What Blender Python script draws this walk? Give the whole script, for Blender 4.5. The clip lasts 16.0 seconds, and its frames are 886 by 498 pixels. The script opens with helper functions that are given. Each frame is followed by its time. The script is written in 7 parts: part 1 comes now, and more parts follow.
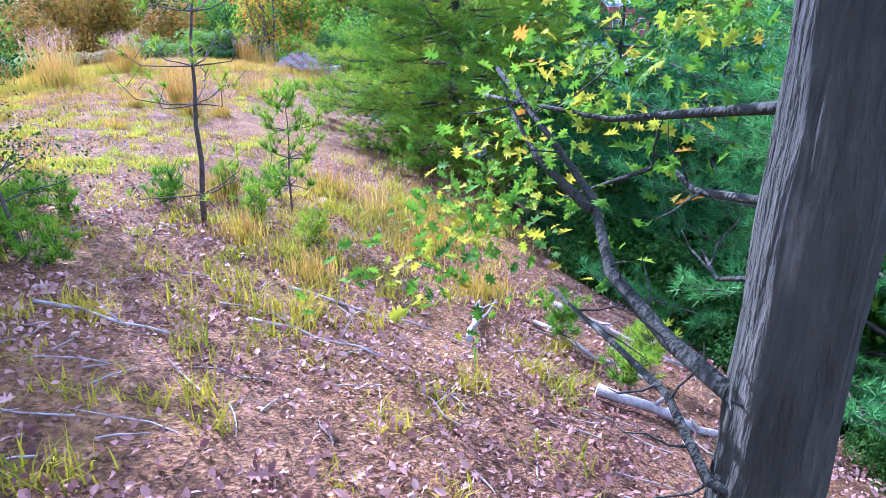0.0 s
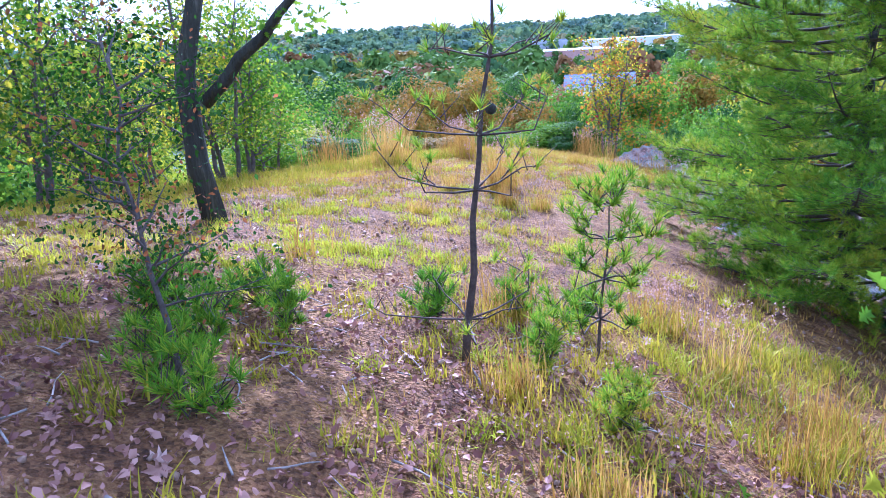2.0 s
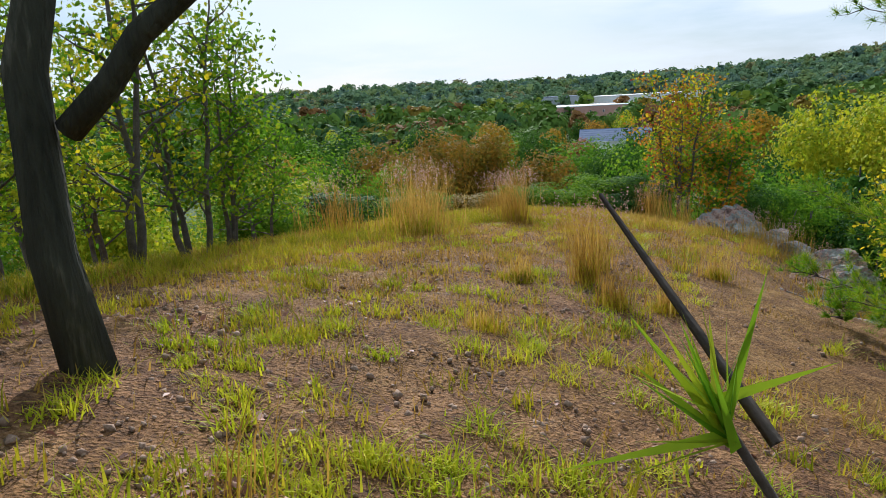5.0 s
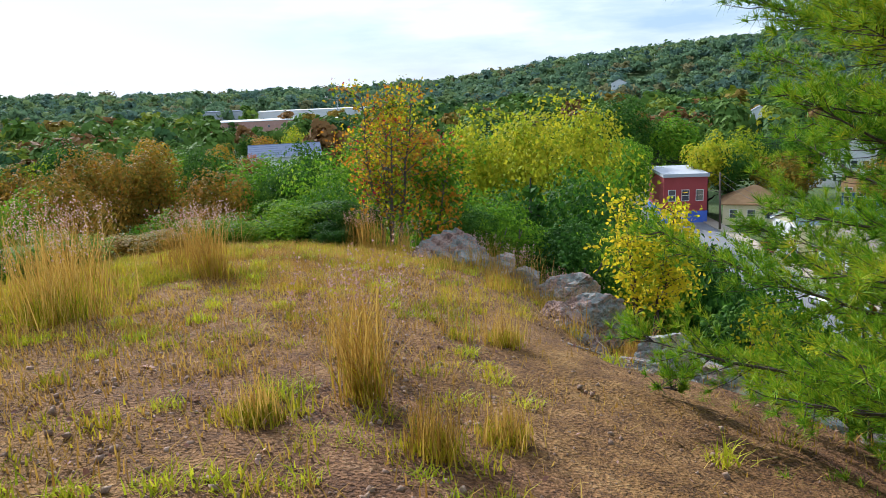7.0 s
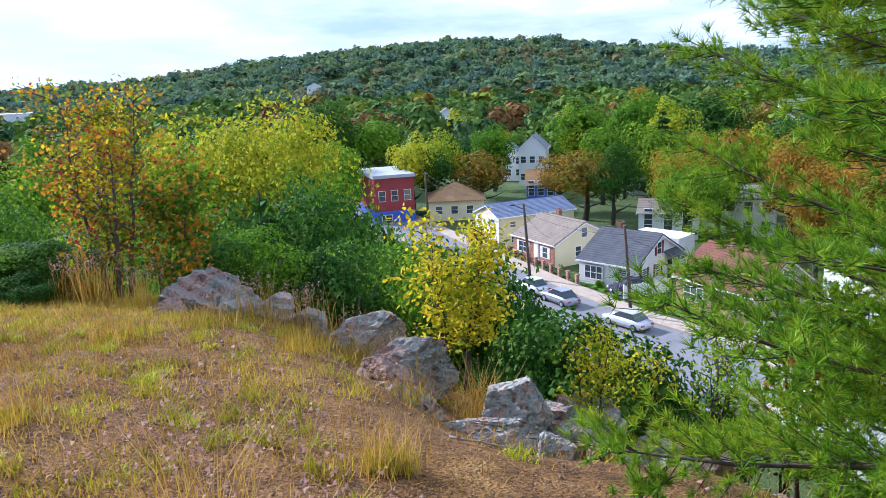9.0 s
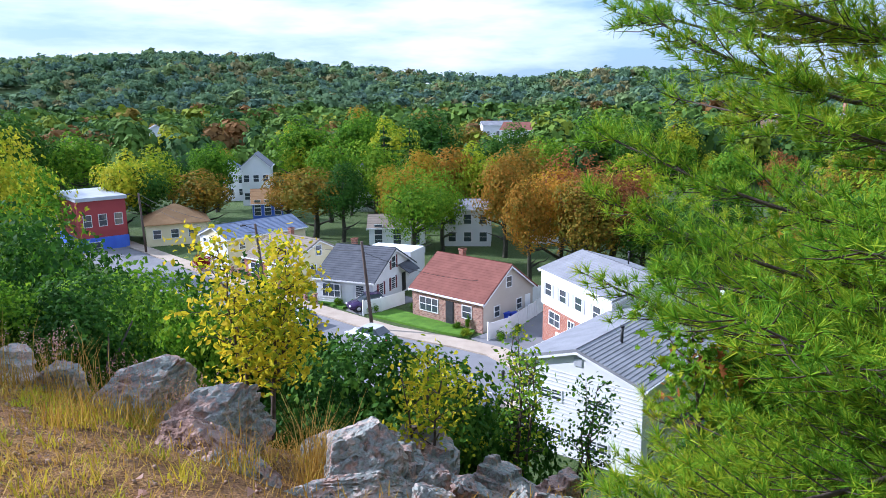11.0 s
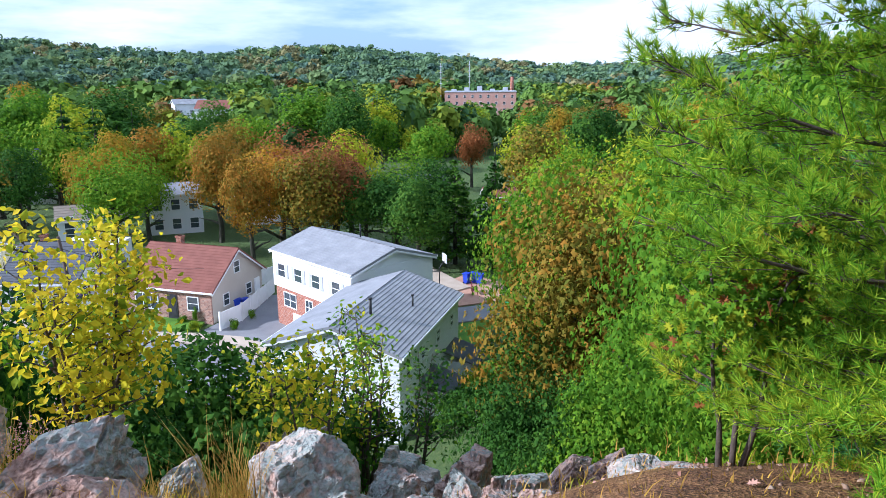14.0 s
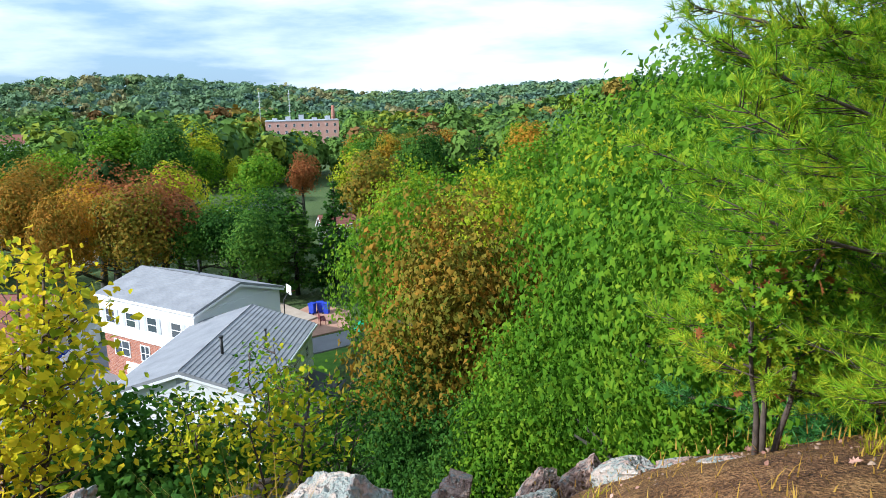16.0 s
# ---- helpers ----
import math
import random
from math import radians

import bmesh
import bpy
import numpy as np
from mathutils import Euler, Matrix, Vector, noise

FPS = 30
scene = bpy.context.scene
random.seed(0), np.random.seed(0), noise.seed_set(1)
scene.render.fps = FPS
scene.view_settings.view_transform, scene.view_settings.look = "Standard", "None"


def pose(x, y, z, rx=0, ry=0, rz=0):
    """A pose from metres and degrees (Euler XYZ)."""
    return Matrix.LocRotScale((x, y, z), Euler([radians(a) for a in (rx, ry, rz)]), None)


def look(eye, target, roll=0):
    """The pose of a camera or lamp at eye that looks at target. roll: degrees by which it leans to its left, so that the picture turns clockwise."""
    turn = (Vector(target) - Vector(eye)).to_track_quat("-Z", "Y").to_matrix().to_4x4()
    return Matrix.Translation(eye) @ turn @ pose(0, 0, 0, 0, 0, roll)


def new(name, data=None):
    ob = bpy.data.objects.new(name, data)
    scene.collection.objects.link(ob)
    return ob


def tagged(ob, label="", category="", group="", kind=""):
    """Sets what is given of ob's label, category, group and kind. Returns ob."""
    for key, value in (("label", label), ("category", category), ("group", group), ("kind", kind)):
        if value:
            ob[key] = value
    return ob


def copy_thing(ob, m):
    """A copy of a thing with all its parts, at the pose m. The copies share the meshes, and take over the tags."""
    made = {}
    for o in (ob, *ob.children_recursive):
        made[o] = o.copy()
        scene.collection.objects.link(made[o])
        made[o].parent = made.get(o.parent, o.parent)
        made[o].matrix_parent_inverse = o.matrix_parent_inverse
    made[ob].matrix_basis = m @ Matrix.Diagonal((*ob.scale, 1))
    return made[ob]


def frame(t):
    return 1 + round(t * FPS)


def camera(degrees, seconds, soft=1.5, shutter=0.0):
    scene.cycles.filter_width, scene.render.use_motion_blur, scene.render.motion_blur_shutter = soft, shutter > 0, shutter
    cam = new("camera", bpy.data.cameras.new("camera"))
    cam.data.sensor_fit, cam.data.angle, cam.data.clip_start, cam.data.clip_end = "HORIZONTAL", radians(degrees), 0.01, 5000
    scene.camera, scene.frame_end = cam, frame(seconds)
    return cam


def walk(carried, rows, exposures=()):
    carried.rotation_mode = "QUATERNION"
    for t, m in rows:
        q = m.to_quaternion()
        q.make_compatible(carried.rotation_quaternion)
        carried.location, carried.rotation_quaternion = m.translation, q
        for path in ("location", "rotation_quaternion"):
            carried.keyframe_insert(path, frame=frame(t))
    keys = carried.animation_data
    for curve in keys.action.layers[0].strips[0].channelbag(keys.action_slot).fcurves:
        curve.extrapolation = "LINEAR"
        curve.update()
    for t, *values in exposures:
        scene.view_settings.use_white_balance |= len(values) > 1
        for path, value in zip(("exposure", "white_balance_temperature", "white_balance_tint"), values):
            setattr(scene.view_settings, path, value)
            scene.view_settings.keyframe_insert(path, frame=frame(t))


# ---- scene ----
cam = camera(63.0, 16.0, soft=0.9)
METRES, EYE, TILT, LEAN, TURN = 19.0, 1.5, -25.2, 2.0, 0.0
ROWS = [
    (0.0, 0.0, 0.0, 0.0, -0.0, 0.0, -0.0),
    (0.5, -0.0019, 0.0297, 0.007, -0.96, 0.39, 1.9),
    (1.0, -0.0011, 0.0683, 0.0132, 6.54, 3.77, -4.68),
    (1.5, -0.0084, 0.1007, 0.0175, 15.88, 3.88, -8.67),
    (2.0, -0.0241, 0.1332, 0.026, 24.79, 5.58, -9.46),
    (2.5, -0.0369, 0.1585, 0.0317, 26.79, 7.05, -11.11),
    (3.0, -0.0551, 0.1889, 0.0397, 27.05, 7.38, -11.0),
    (5.5, -0.175, 0.343, 0.091, 24.07, 11.27, -8.77),
    (6.0, -0.2002, 0.3796, 0.1063, 15.43, 12.93, -6.2),
    (6.5, -0.219, 0.415, 0.1229, 7.35, 13.15, -0.6),
    (7.0, -0.2281, 0.4515, 0.137, 1.54, 13.06, -0.39),
    (7.5, -0.2407, 0.485, 0.1527, -0.21, 12.75, 0.22),
    (8.0, -0.2543, 0.5142, 0.1673, -4.75, 11.44, 1.77),
    (8.5, -0.2662, 0.5436, 0.1826, -8.33, 11.65, 3.21),
    (9.0, -0.2756, 0.5762, 0.1964, -19.74, 11.63, 9.43),
    (11.5, -0.2994, 0.688, 0.2282, -46.3, 5.92, 17.62),
    (12.0, -0.3058, 0.7074, 0.2351, -53.53, 3.0, 20.11),
    (12.5, -0.3063, 0.7281, 0.2395, -57.56, 2.9, 21.93),
    (13.0, -0.3089, 0.7499, 0.2449, -61.81, 1.14, 22.22),
    (13.5, -0.3119, 0.7696, 0.2512, -63.72, -0.58, 22.9),
    (14.0, -0.3095, 0.7926, 0.2574, -65.23, -1.52, 22.72),
    (14.5, -0.3127, 0.8126, 0.2635, -69.34, -0.42, 25.63),
    (15.0, -0.3098, 0.8337, 0.2686, -75.02, -3.39, 24.87),
    (15.5, -0.3082, 0.8512, 0.2751, -77.42, -4.18, 24.02),
    (16.0, -0.3074, 0.8732, 0.2807, -80.28, -5.56, 25.69),
]
EXPOSURE = [(0.0, 1.66, 4550, 38), (1.5, 1.65, 4600, 38), (2.0, 1.4, 4550, 37), (2.5, 1.15, 4200, 37), (3.0, 0.68, 4650, 29), (5.5, 0.1, 6000, 12), (6.5, 0.08, 6000, 12), (7.0, 0.36, 5800, 15), (8.5, 0.54, 5400, 22), (11.5, 0.53, 5350, 21), (14.0, 0.53, 5350, 18), (16.0, 0.5, 5700, 10)]
walk(cam, [(t, pose(0, 0, EYE, TILT, LEAN, TURN) @ pose(METRES * x, METRES * y, METRES * z, 90 + pitch, roll, yaw)) for t, x, y, z, yaw, pitch, roll in ROWS], EXPOSURE)

# ---------------------------------------------------------------- light
SUN_DIR = Vector((-0.47, 0.72, 0.5)).normalized()
world = bpy.data.worlds.new("sky_world")
scene.world = world
world.use_nodes = True
wn, wl = world.node_tree.nodes, world.node_tree.links
wn.clear()
w_out = wn.new("ShaderNodeOutputWorld")
w_bg = wn.new("ShaderNodeBackground")
w_sky = wn.new("ShaderNodeTexSky")
w_sky.sky_type, w_sky.sun_disc = "NISHITA", False
w_sky.sun_elevation = math.asin(SUN_DIR.z)
w_sky.sun_rotation = math.atan2(SUN_DIR.x, SUN_DIR.y)
w_sky.air_density, w_sky.dust_density, w_sky.ozone_density = 1.0, 1.2, 1.5
w_co = wn.new("ShaderNodeTexCoord")
w_map = wn.new("ShaderNodeMapping")
w_map.inputs["Scale"].default_value = (2.2, 2.2, 11.0)
w_noise = wn.new("ShaderNodeTexNoise")
w_noise.inputs["Scale"].default_value = 1.5
w_noise.inputs["Detail"].default_value = 7.0
w_noise.inputs["Roughness"].default_value = 0.55
w_ramp = wn.new("ShaderNodeValToRGB")
w_ramp.color_ramp.elements[0].position, w_ramp.color_ramp.elements[1].position = 0.38, 0.62
w_mix = wn.new("ShaderNodeMixRGB")
w_mix.inputs[2].default_value = (9.6, 10.4, 11.0, 1)
wl.new(w_co.outputs["Generated"], w_map.inputs[0])
wl.new(w_map.outputs[0], w_noise.inputs["Vector"])
wl.new(w_noise.outputs[0], w_ramp.inputs[0])
wl.new(w_ramp.outputs[0], w_mix.inputs[0])
w_pale = wn.new("ShaderNodeMixRGB")
w_pale.inputs[0].default_value = 0.6
w_pale.inputs[2].default_value = (4.6, 7.0, 9.2, 1)
wl.new(w_sky.outputs[0], w_pale.inputs[1])
wl.new(w_pale.outputs[0], w_mix.inputs[1])
wl.new(w_mix.outputs[0], w_bg.inputs[0])
w_bg.inputs["Strength"].default_value = 0.085
wl.new(w_bg.outputs[0], w_out.inputs[0])

sun_data = bpy.data.lights.new("sun", "SUN")
sun_data.energy, sun_data.angle, sun_data.color = 5.0, radians(0.6), (1.0, 0.96, 0.88)
sun_ob = new("sun", sun_data)
sun_ob.matrix_world = look(SUN_DIR * 100, (0, 0, 0))

# ---------------------------------------------------------------- materials


def mat(name, rough=0.8, metal=0.0):
    m = bpy.data.materials.new(name)
    m.use_nodes = True
    n, l = m.node_tree.nodes, m.node_tree.links
    b = n["Principled BSDF"]
    b.inputs["Roughness"].default_value, b.inputs["Metallic"].default_value = rough, metal
    b.inputs["Specular IOR Level"].default_value = 0.3
    return m, n, l, b


def ramp(n, stops):
    r = n.new("ShaderNodeValToRGB")
    e = r.color_ramp.elements
    while len(e) < len(stops):
        e.new(0.5)
    for k, (p, c) in enumerate(stops):
        e[k].position, e[k].color = p, (*c, 1)
    return r


def noisy(name, stops, scale=4.0, detail=6.0, rough=0.85, bump=0.3, fine=40.0, metal=0.0, distance=0.02, fine_mix=0.35, vary=0.0, stretch=(1, 1, 1)):
    """A surface whose colour wanders through the stops at two scales, with fine relief."""
    m, n, l, b = mat(name, rough, metal)
    co = n.new("ShaderNodeTexCoord")
    mp = n.new("ShaderNodeMapping")
    mp.inputs["Scale"].default_value = stretch
    l.new(co.outputs["Object"], mp.inputs[0])
    a = n.new("ShaderNodeTexNoise")
    a.inputs["Scale"].default_value, a.inputs["Detail"].default_value = scale, detail
    f = n.new("ShaderNodeTexNoise")
    f.inputs["Scale"].default_value, f.inputs["Detail"].default_value = fine, 4.0
    l.new(mp.outputs[0], a.inputs["Vector"])
    l.new(mp.outputs[0], f.inputs["Vector"])
    mixer = n.new("ShaderNodeMixRGB")
    mixer.inputs[0].default_value = fine_mix
    l.new(a.outputs[0], mixer.inputs[1])
    l.new(f.outputs[0], mixer.inputs[2])
    last = mixer.outputs[0]
    if vary:
        info = n.new("ShaderNodeObjectInfo")
        add = n.new("ShaderNodeMath")
        add.operation = "MULTIPLY_ADD"
        l.new(info.outputs["Random"], add.inputs[0])
        add.inputs[1].default_value = vary
        l.new(last, add.inputs[2])
        sub = n.new("ShaderNodeMath")
        sub.operation = "SUBTRACT"
        l.new(add.outputs[0], sub.inputs[0])
        sub.inputs[1].default_value = vary / 2
        last = sub.outputs[0]
    r = ramp(n, stops)
    l.new(last, r.inputs[0])
    l.new(r.outputs[0], b.inputs["Base Color"])
    bp = n.new("ShaderNodeBump")
    bp.inputs["Strength"].default_value, bp.inputs["Distance"].default_value = bump, distance
    l.new(f.outputs[0], bp.inputs["Height"])
    l.new(bp.outputs[0], b.inputs["Normal"])
    return m


def leafy(name, stops, through_light=0.35, rough=0.7, vary=0.35, scale=0.8, fleck=0.45):
    """Leaves: the colour wanders from leaf to leaf and from tree to tree, and some light shines through."""
    m, n, l, b = mat(name, rough)
    b.inputs["Specular IOR Level"].default_value = 0.1
    geo = n.new("ShaderNodeNewGeometry")
    info = n.new("ShaderNodeObjectInfo")
    co = n.new("ShaderNodeTexCoord")
    ns = n.new("ShaderNodeTexNoise")
    ns.inputs["Scale"].default_value = scale
    l.new(co.outputs["Object"], ns.inputs["Vector"])
    m1 = n.new("ShaderNodeMath")
    m1.operation = "MULTIPLY_ADD"
    l.new(geo.outputs["Random Per Island"], m1.inputs[0])
    m1.inputs[1].default_value = fleck
    l.new(ns.outputs[0], m1.inputs[2])
    m2 = n.new("ShaderNodeMath")
    m2.operation = "MULTIPLY_ADD"
    l.new(info.outputs["Random"], m2.inputs[0])
    m2.inputs[1].default_value = vary
    l.new(m1.outputs[0], m2.inputs[2])
    m3 = n.new("ShaderNodeMath")
    m3.operation = "SUBTRACT"
    l.new(m2.outputs[0], m3.inputs[0])
    m3.inputs[1].default_value = fleck / 2 + vary / 2
    r = ramp(n, stops)
    l.new(m3.outputs[0], r.inputs[0])
    l.new(r.outputs[0], b.inputs["Base Color"])
    tr = n.new("ShaderNodeBsdfTranslucent")
    l.new(r.outputs[0], tr.inputs[0])
    mx = n.new("ShaderNodeMixShader")
    mx.inputs[0].default_value = through_light
    l.new(b.outputs[0], mx.inputs[1])
    l.new(tr.outputs[0], mx.inputs[2])
    l.new(mx.outputs[0], n["Material Output"].inputs[0])
    return m


M = {}
M["green"] = leafy("leaf_green", [(0.12, (0.05, 0.13, 0.008)), (0.45, (0.11, 0.25, 0.012)), (0.85, (0.26, 0.38, 0.02))], 0.45)
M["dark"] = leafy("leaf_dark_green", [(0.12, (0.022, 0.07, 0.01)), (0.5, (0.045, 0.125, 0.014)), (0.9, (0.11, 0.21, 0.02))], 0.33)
M["lime"] = leafy("leaf_yellow_green", [(0.12, (0.13, 0.23, 0.008)), (0.45, (0.3, 0.38, 0.014)), (0.85, (0.52, 0.46, 0.02))], 0.45)
M["yellow"] = leafy("leaf_yellow", [(0.12, (0.3, 0.36, 0.008)), (0.45, (0.62, 0.55, 0.012)), (0.85, (0.75, 0.55, 0.02))], 0.5)
M["orange"] = leafy("leaf_orange", [(0.12, (0.26, 0.2, 0.012)), (0.45, (0.55, 0.27, 0.02)), (0.85, (0.7, 0.22, 0.025))], 0.42)
M["amber"] = leafy("leaf_amber", [(0.12, (0.17, 0.2, 0.012)), (0.45, (0.36, 0.25, 0.018)), (0.85, (0.5, 0.24, 0.025))], 0.42)
M["rust"] = leafy("leaf_rust", [(0.12, (0.17, 0.09, 0.025)), (0.5, (0.33, 0.12, 0.04)), (0.85, (0.46, 0.17, 0.05))], 0.42)
M["olive"] = leafy("leaf_olive_brown", [(0.12, (0.1, 0.125, 0.012)), (0.45, (0.22, 0.165, 0.018)), (0.85, (0.4, 0.18, 0.02))], 0.35)
M["red"] = leafy("leaf_red", [(0.2, (0.2, 0.02, 0.02)), (0.7, (0.4, 0.04, 0.04))])
M["needle"] = leafy("pine_needle", [(0.1, (0.045, 0.14, 0.01)), (0.42, (0.16, 0.35, 0.014)), (0.7, (0.42, 0.5, 0.02)), (0.92, (0.6, 0.44, 0.03))], 0.28, 0.5)
M["needle_blue"] = leafy("pine_needle_cool", [(0.15, (0.022, 0.1, 0.028)), (0.5, (0.055, 0.2, 0.05)), (0.9, (0.12, 0.32, 0.065))], 0.25, 0.5)
# far greens carry some extra blue that stands in for distance haze
M["far"] = [leafy("far_" + k, s, 0.15, 0.8, 0.0, 0.05, 0.2) for k, s in (
    ("green", [(0.2, (0.07, 0.14, 0.03)), (0.6, (0.12, 0.21, 0.035)), (0.9, (0.19, 0.28, 0.04))]),
    ("dark", [(0.2, (0.04, 0.1, 0.035)), (0.8, (0.09, 0.16, 0.045))]),
    ("lime", [(0.2, (0.15, 0.21, 0.02)), (0.8, (0.26, 0.3, 0.03))]),
    ("orange", [(0.2, (0.2, 0.17, 0.03)), (0.8, (0.33, 0.21, 0.035))]),
    ("rust", [(0.2, (0.16, 0.1, 0.035)), (0.8, (0.27, 0.13, 0.045))]))]
# ridge leaves are paler and bluer: distance haze is put into their colour
M["ridge"] = [leafy("ridge_haze_" + k, s, 0.25, 0.9, 0.0, 0.02, 0.12) for k, s in (
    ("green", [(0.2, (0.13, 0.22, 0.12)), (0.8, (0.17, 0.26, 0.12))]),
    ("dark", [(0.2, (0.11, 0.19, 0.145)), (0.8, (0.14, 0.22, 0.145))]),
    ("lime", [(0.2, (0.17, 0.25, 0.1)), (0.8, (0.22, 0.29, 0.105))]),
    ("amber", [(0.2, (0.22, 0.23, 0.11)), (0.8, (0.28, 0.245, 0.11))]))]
M["bark"] = noisy("bark", [(0.3, (0.02, 0.021, 0.014)), (0.55, (0.05, 0.05, 0.034)), (0.78, (0.22, 0.2, 0.15))], 6, 8, 0.95, 1.0, 30, distance=0.05, stretch=(1, 1, 0.18))
M["bark_grey"] = noisy("bark_grey", [(0.3, (0.06, 0.05, 0.045)), (0.6, (0.14, 0.12, 0.1)), (0.8, (0.25, 0.23, 0.2))], 9, 8, 0.9, 0.6, 60)
M["twig"] = noisy("twig", [(0.3, (0.04, 0.03, 0.024)), (0.7, (0.12, 0.09, 0.07))], 12, 4, 0.9, 0.4, 60)
M["dead_wood"] = noisy("dead_wood", [(0.3, (0.2, 0.16, 0.13)), (0.7, (0.45, 0.4, 0.35))], 12, 4, 0.9, 0.4, 60)
M["rock"] = noisy("rock", [(0.28, (0.06, 0.045, 0.04)), (0.37, (0.22, 0.13, 0.1)), (0.44, (0.42, 0.28, 0.22)), (0.49, (0.25, 0.23, 0.21)), (0.54, (0.27, 0.3, 0.27)), (0.61, (0.44, 0.34, 0.28)), (0.7, (0.5, 0.47, 0.42))], 2.1, 14, 0.9, 1.0, 16, distance=0.09, fine_mix=0.28, vary=0.16)
M["straw"] = leafy("dry_grass", [(0.15, (0.27, 0.145, 0.025)), (0.5, (0.5, 0.3, 0.055)), (0.85, (0.66, 0.46, 0.12))], 0.35, 0.7)
M["grass"] = leafy("yellow_grass", [(0.15, (0.19, 0.22, 0.01)), (0.5, (0.44, 0.38, 0.018)), (0.85, (0.62, 0.46, 0.03))], 0.4, 0.55)
M["cushion"] = leafy("cushion_grass", [(0.15, (0.2, 0.3, 0.01)), (0.5, (0.42, 0.48, 0.015)), (0.85, (0.6, 0.55, 0.03))], 0.45, 0.55)
M["plume"] = leafy("grass_plume", [(0.2, (0.38, 0.2, 0.15)), (0.8, (0.64, 0.44, 0.36))], 0.4, 0.8)
M["litter"] = leafy("fallen_leaf", [(0.1, (0.12, 0.05, 0.04)), (0.4, (0.3, 0.15, 0.11)), (0.7, (0.5, 0.29, 0.22)), (0.95, (0.7, 0.5, 0.4))], 0.1, 0.5)
M["gravel"] = noisy("gravel_stone", [(0.25, (0.12, 0.075, 0.05)), (0.5, (0.28, 0.18, 0.12)), (0.8, (0.46, 0.35, 0.26))], 8, 5, 0.9, 0.4, 60)
M["asphalt"] = noisy("asphalt", [(0.3, (0.17, 0.17, 0.18)), (0.7, (0.25, 0.25, 0.26))], 0.5, 8, 0.9, 0.3, 60)
M["concrete"] = noisy("concrete", [(0.3, (0.36, 0.29, 0.22)), (0.7, (0.52, 0.43, 0.34))], 0.8, 8, 0.9, 0.2, 40)
M["lawn"] = noisy("lawn", [(0.3, (0.05, 0.13, 0.01)), (0.7, (0.13, 0.27, 0.02))], 1.2, 8, 0.9, 0.6, 30)

# ---------------------------------------------------------------- helpers


def mesh_object(name, bm, material, parent=None, smooth=False):
    me = bpy.data.meshes.new(name)
    if smooth:
        for f in bm.faces:
            f.smooth = True
    bm.to_mesh(me)
    bm.free()
    for m in material if isinstance(material, (list, tuple)) else [material]:
        me.materials.append(m)
    ob = new(name, me)
    ob.parent = parent
    return ob


def part(name, bm, material, parent, label="", smooth=False):
    return tagged(mesh_object(name, bm, material, parent, smooth), label)


def array_mesh(name, verts, faces, materials, index=None, smooth=False):
    """A mesh from an array of points and an array of equal-sided faces."""
    verts, faces = np.asarray(verts, np.float32), np.asarray(faces, np.int32)
    k = faces.shape[1]
    me = bpy.data.meshes.new(name)
    me.vertices.add(len(verts))
    me.vertices.foreach_set("co", verts.ravel())
    me.loops.add(faces.size)
    me.loops.foreach_set("vertex_index", faces.ravel())
    me.polygons.add(len(faces))
    me.polygons.foreach_set("loop_start", np.arange(0, faces.size, k, dtype=np.int32))
    for m in materials:
        me.materials.append(m)
    if index is not None:
        me.polygons.foreach_set("material_index", np.asarray(index, np.int32))
    if smooth:
        me.polygons.foreach_set("use_smooth", np.ones(len(faces), bool))
    me.update(calc_edges=True)
    me.validate()
    return me


def box(bm, x0, x1, y0, y1, z0, z1, m=Matrix()):
    v = [bm.verts.new(m @ Vector((x, y, z))) for x in (x0, x1) for y in (y0, y1) for z in (z0, z1)]
    for q in ((0, 1, 3, 2), (4, 6, 7, 5), (0, 4, 5, 1), (2, 3, 7, 6), (0, 2, 6, 4), (1, 5, 7, 3)):
        bm.faces.new([v[i] for i in q])
    return v


def tube(bm, pts, radii, sides=7, rng=None, rough=0.0, cap=True):
    """A tapering limb along the points."""
    rings = []
    pts = [Vector(p) for p in pts]
    for i, p in enumerate(pts):
        d = (pts[min(i + 1, len(pts) - 1)] - pts[max(i - 1, 0)]).normalized()
        a = d.orthogonal().normalized() if i == 0 else (a - d * a.dot(d)).normalized()
        b = d.cross(a)
        ring = []
        for k in range(sides):
            r = radii[i] * (1 + (rng.uniform(-rough, rough) if rng else 0))
            w = 2 * math.pi * k / sides
            ring.append(bm.verts.new(p + (a * math.cos(w) + b * math.sin(w)) * r))
        rings.append(ring)
    for r0, r1 in zip(rings, rings[1:]):
        for k in range(sides):
            f = bm.faces.new((r0[k], r0[(k + 1) % sides], r1[(k + 1) % sides], r1[k]))
            f.smooth = True
    if cap and sides > 2:
        bm.faces.new(rings[0][::-1])
        bm.faces.new(rings[-1])
    return rings


def sway(rng, a, b, n, amount):
    a, b = Vector(a), Vector(b)
    size = (b - a).length
    out = []
    for i in range(n + 1):
        t = i / n
        j = amount * size * (0 if i in (0,) else 1)
        out.append(a.lerp(b, t) + Vector((rng.uniform(-j, j), rng.uniform(-j, j), rng.uniform(-j, j) * 0.5)))
    return out


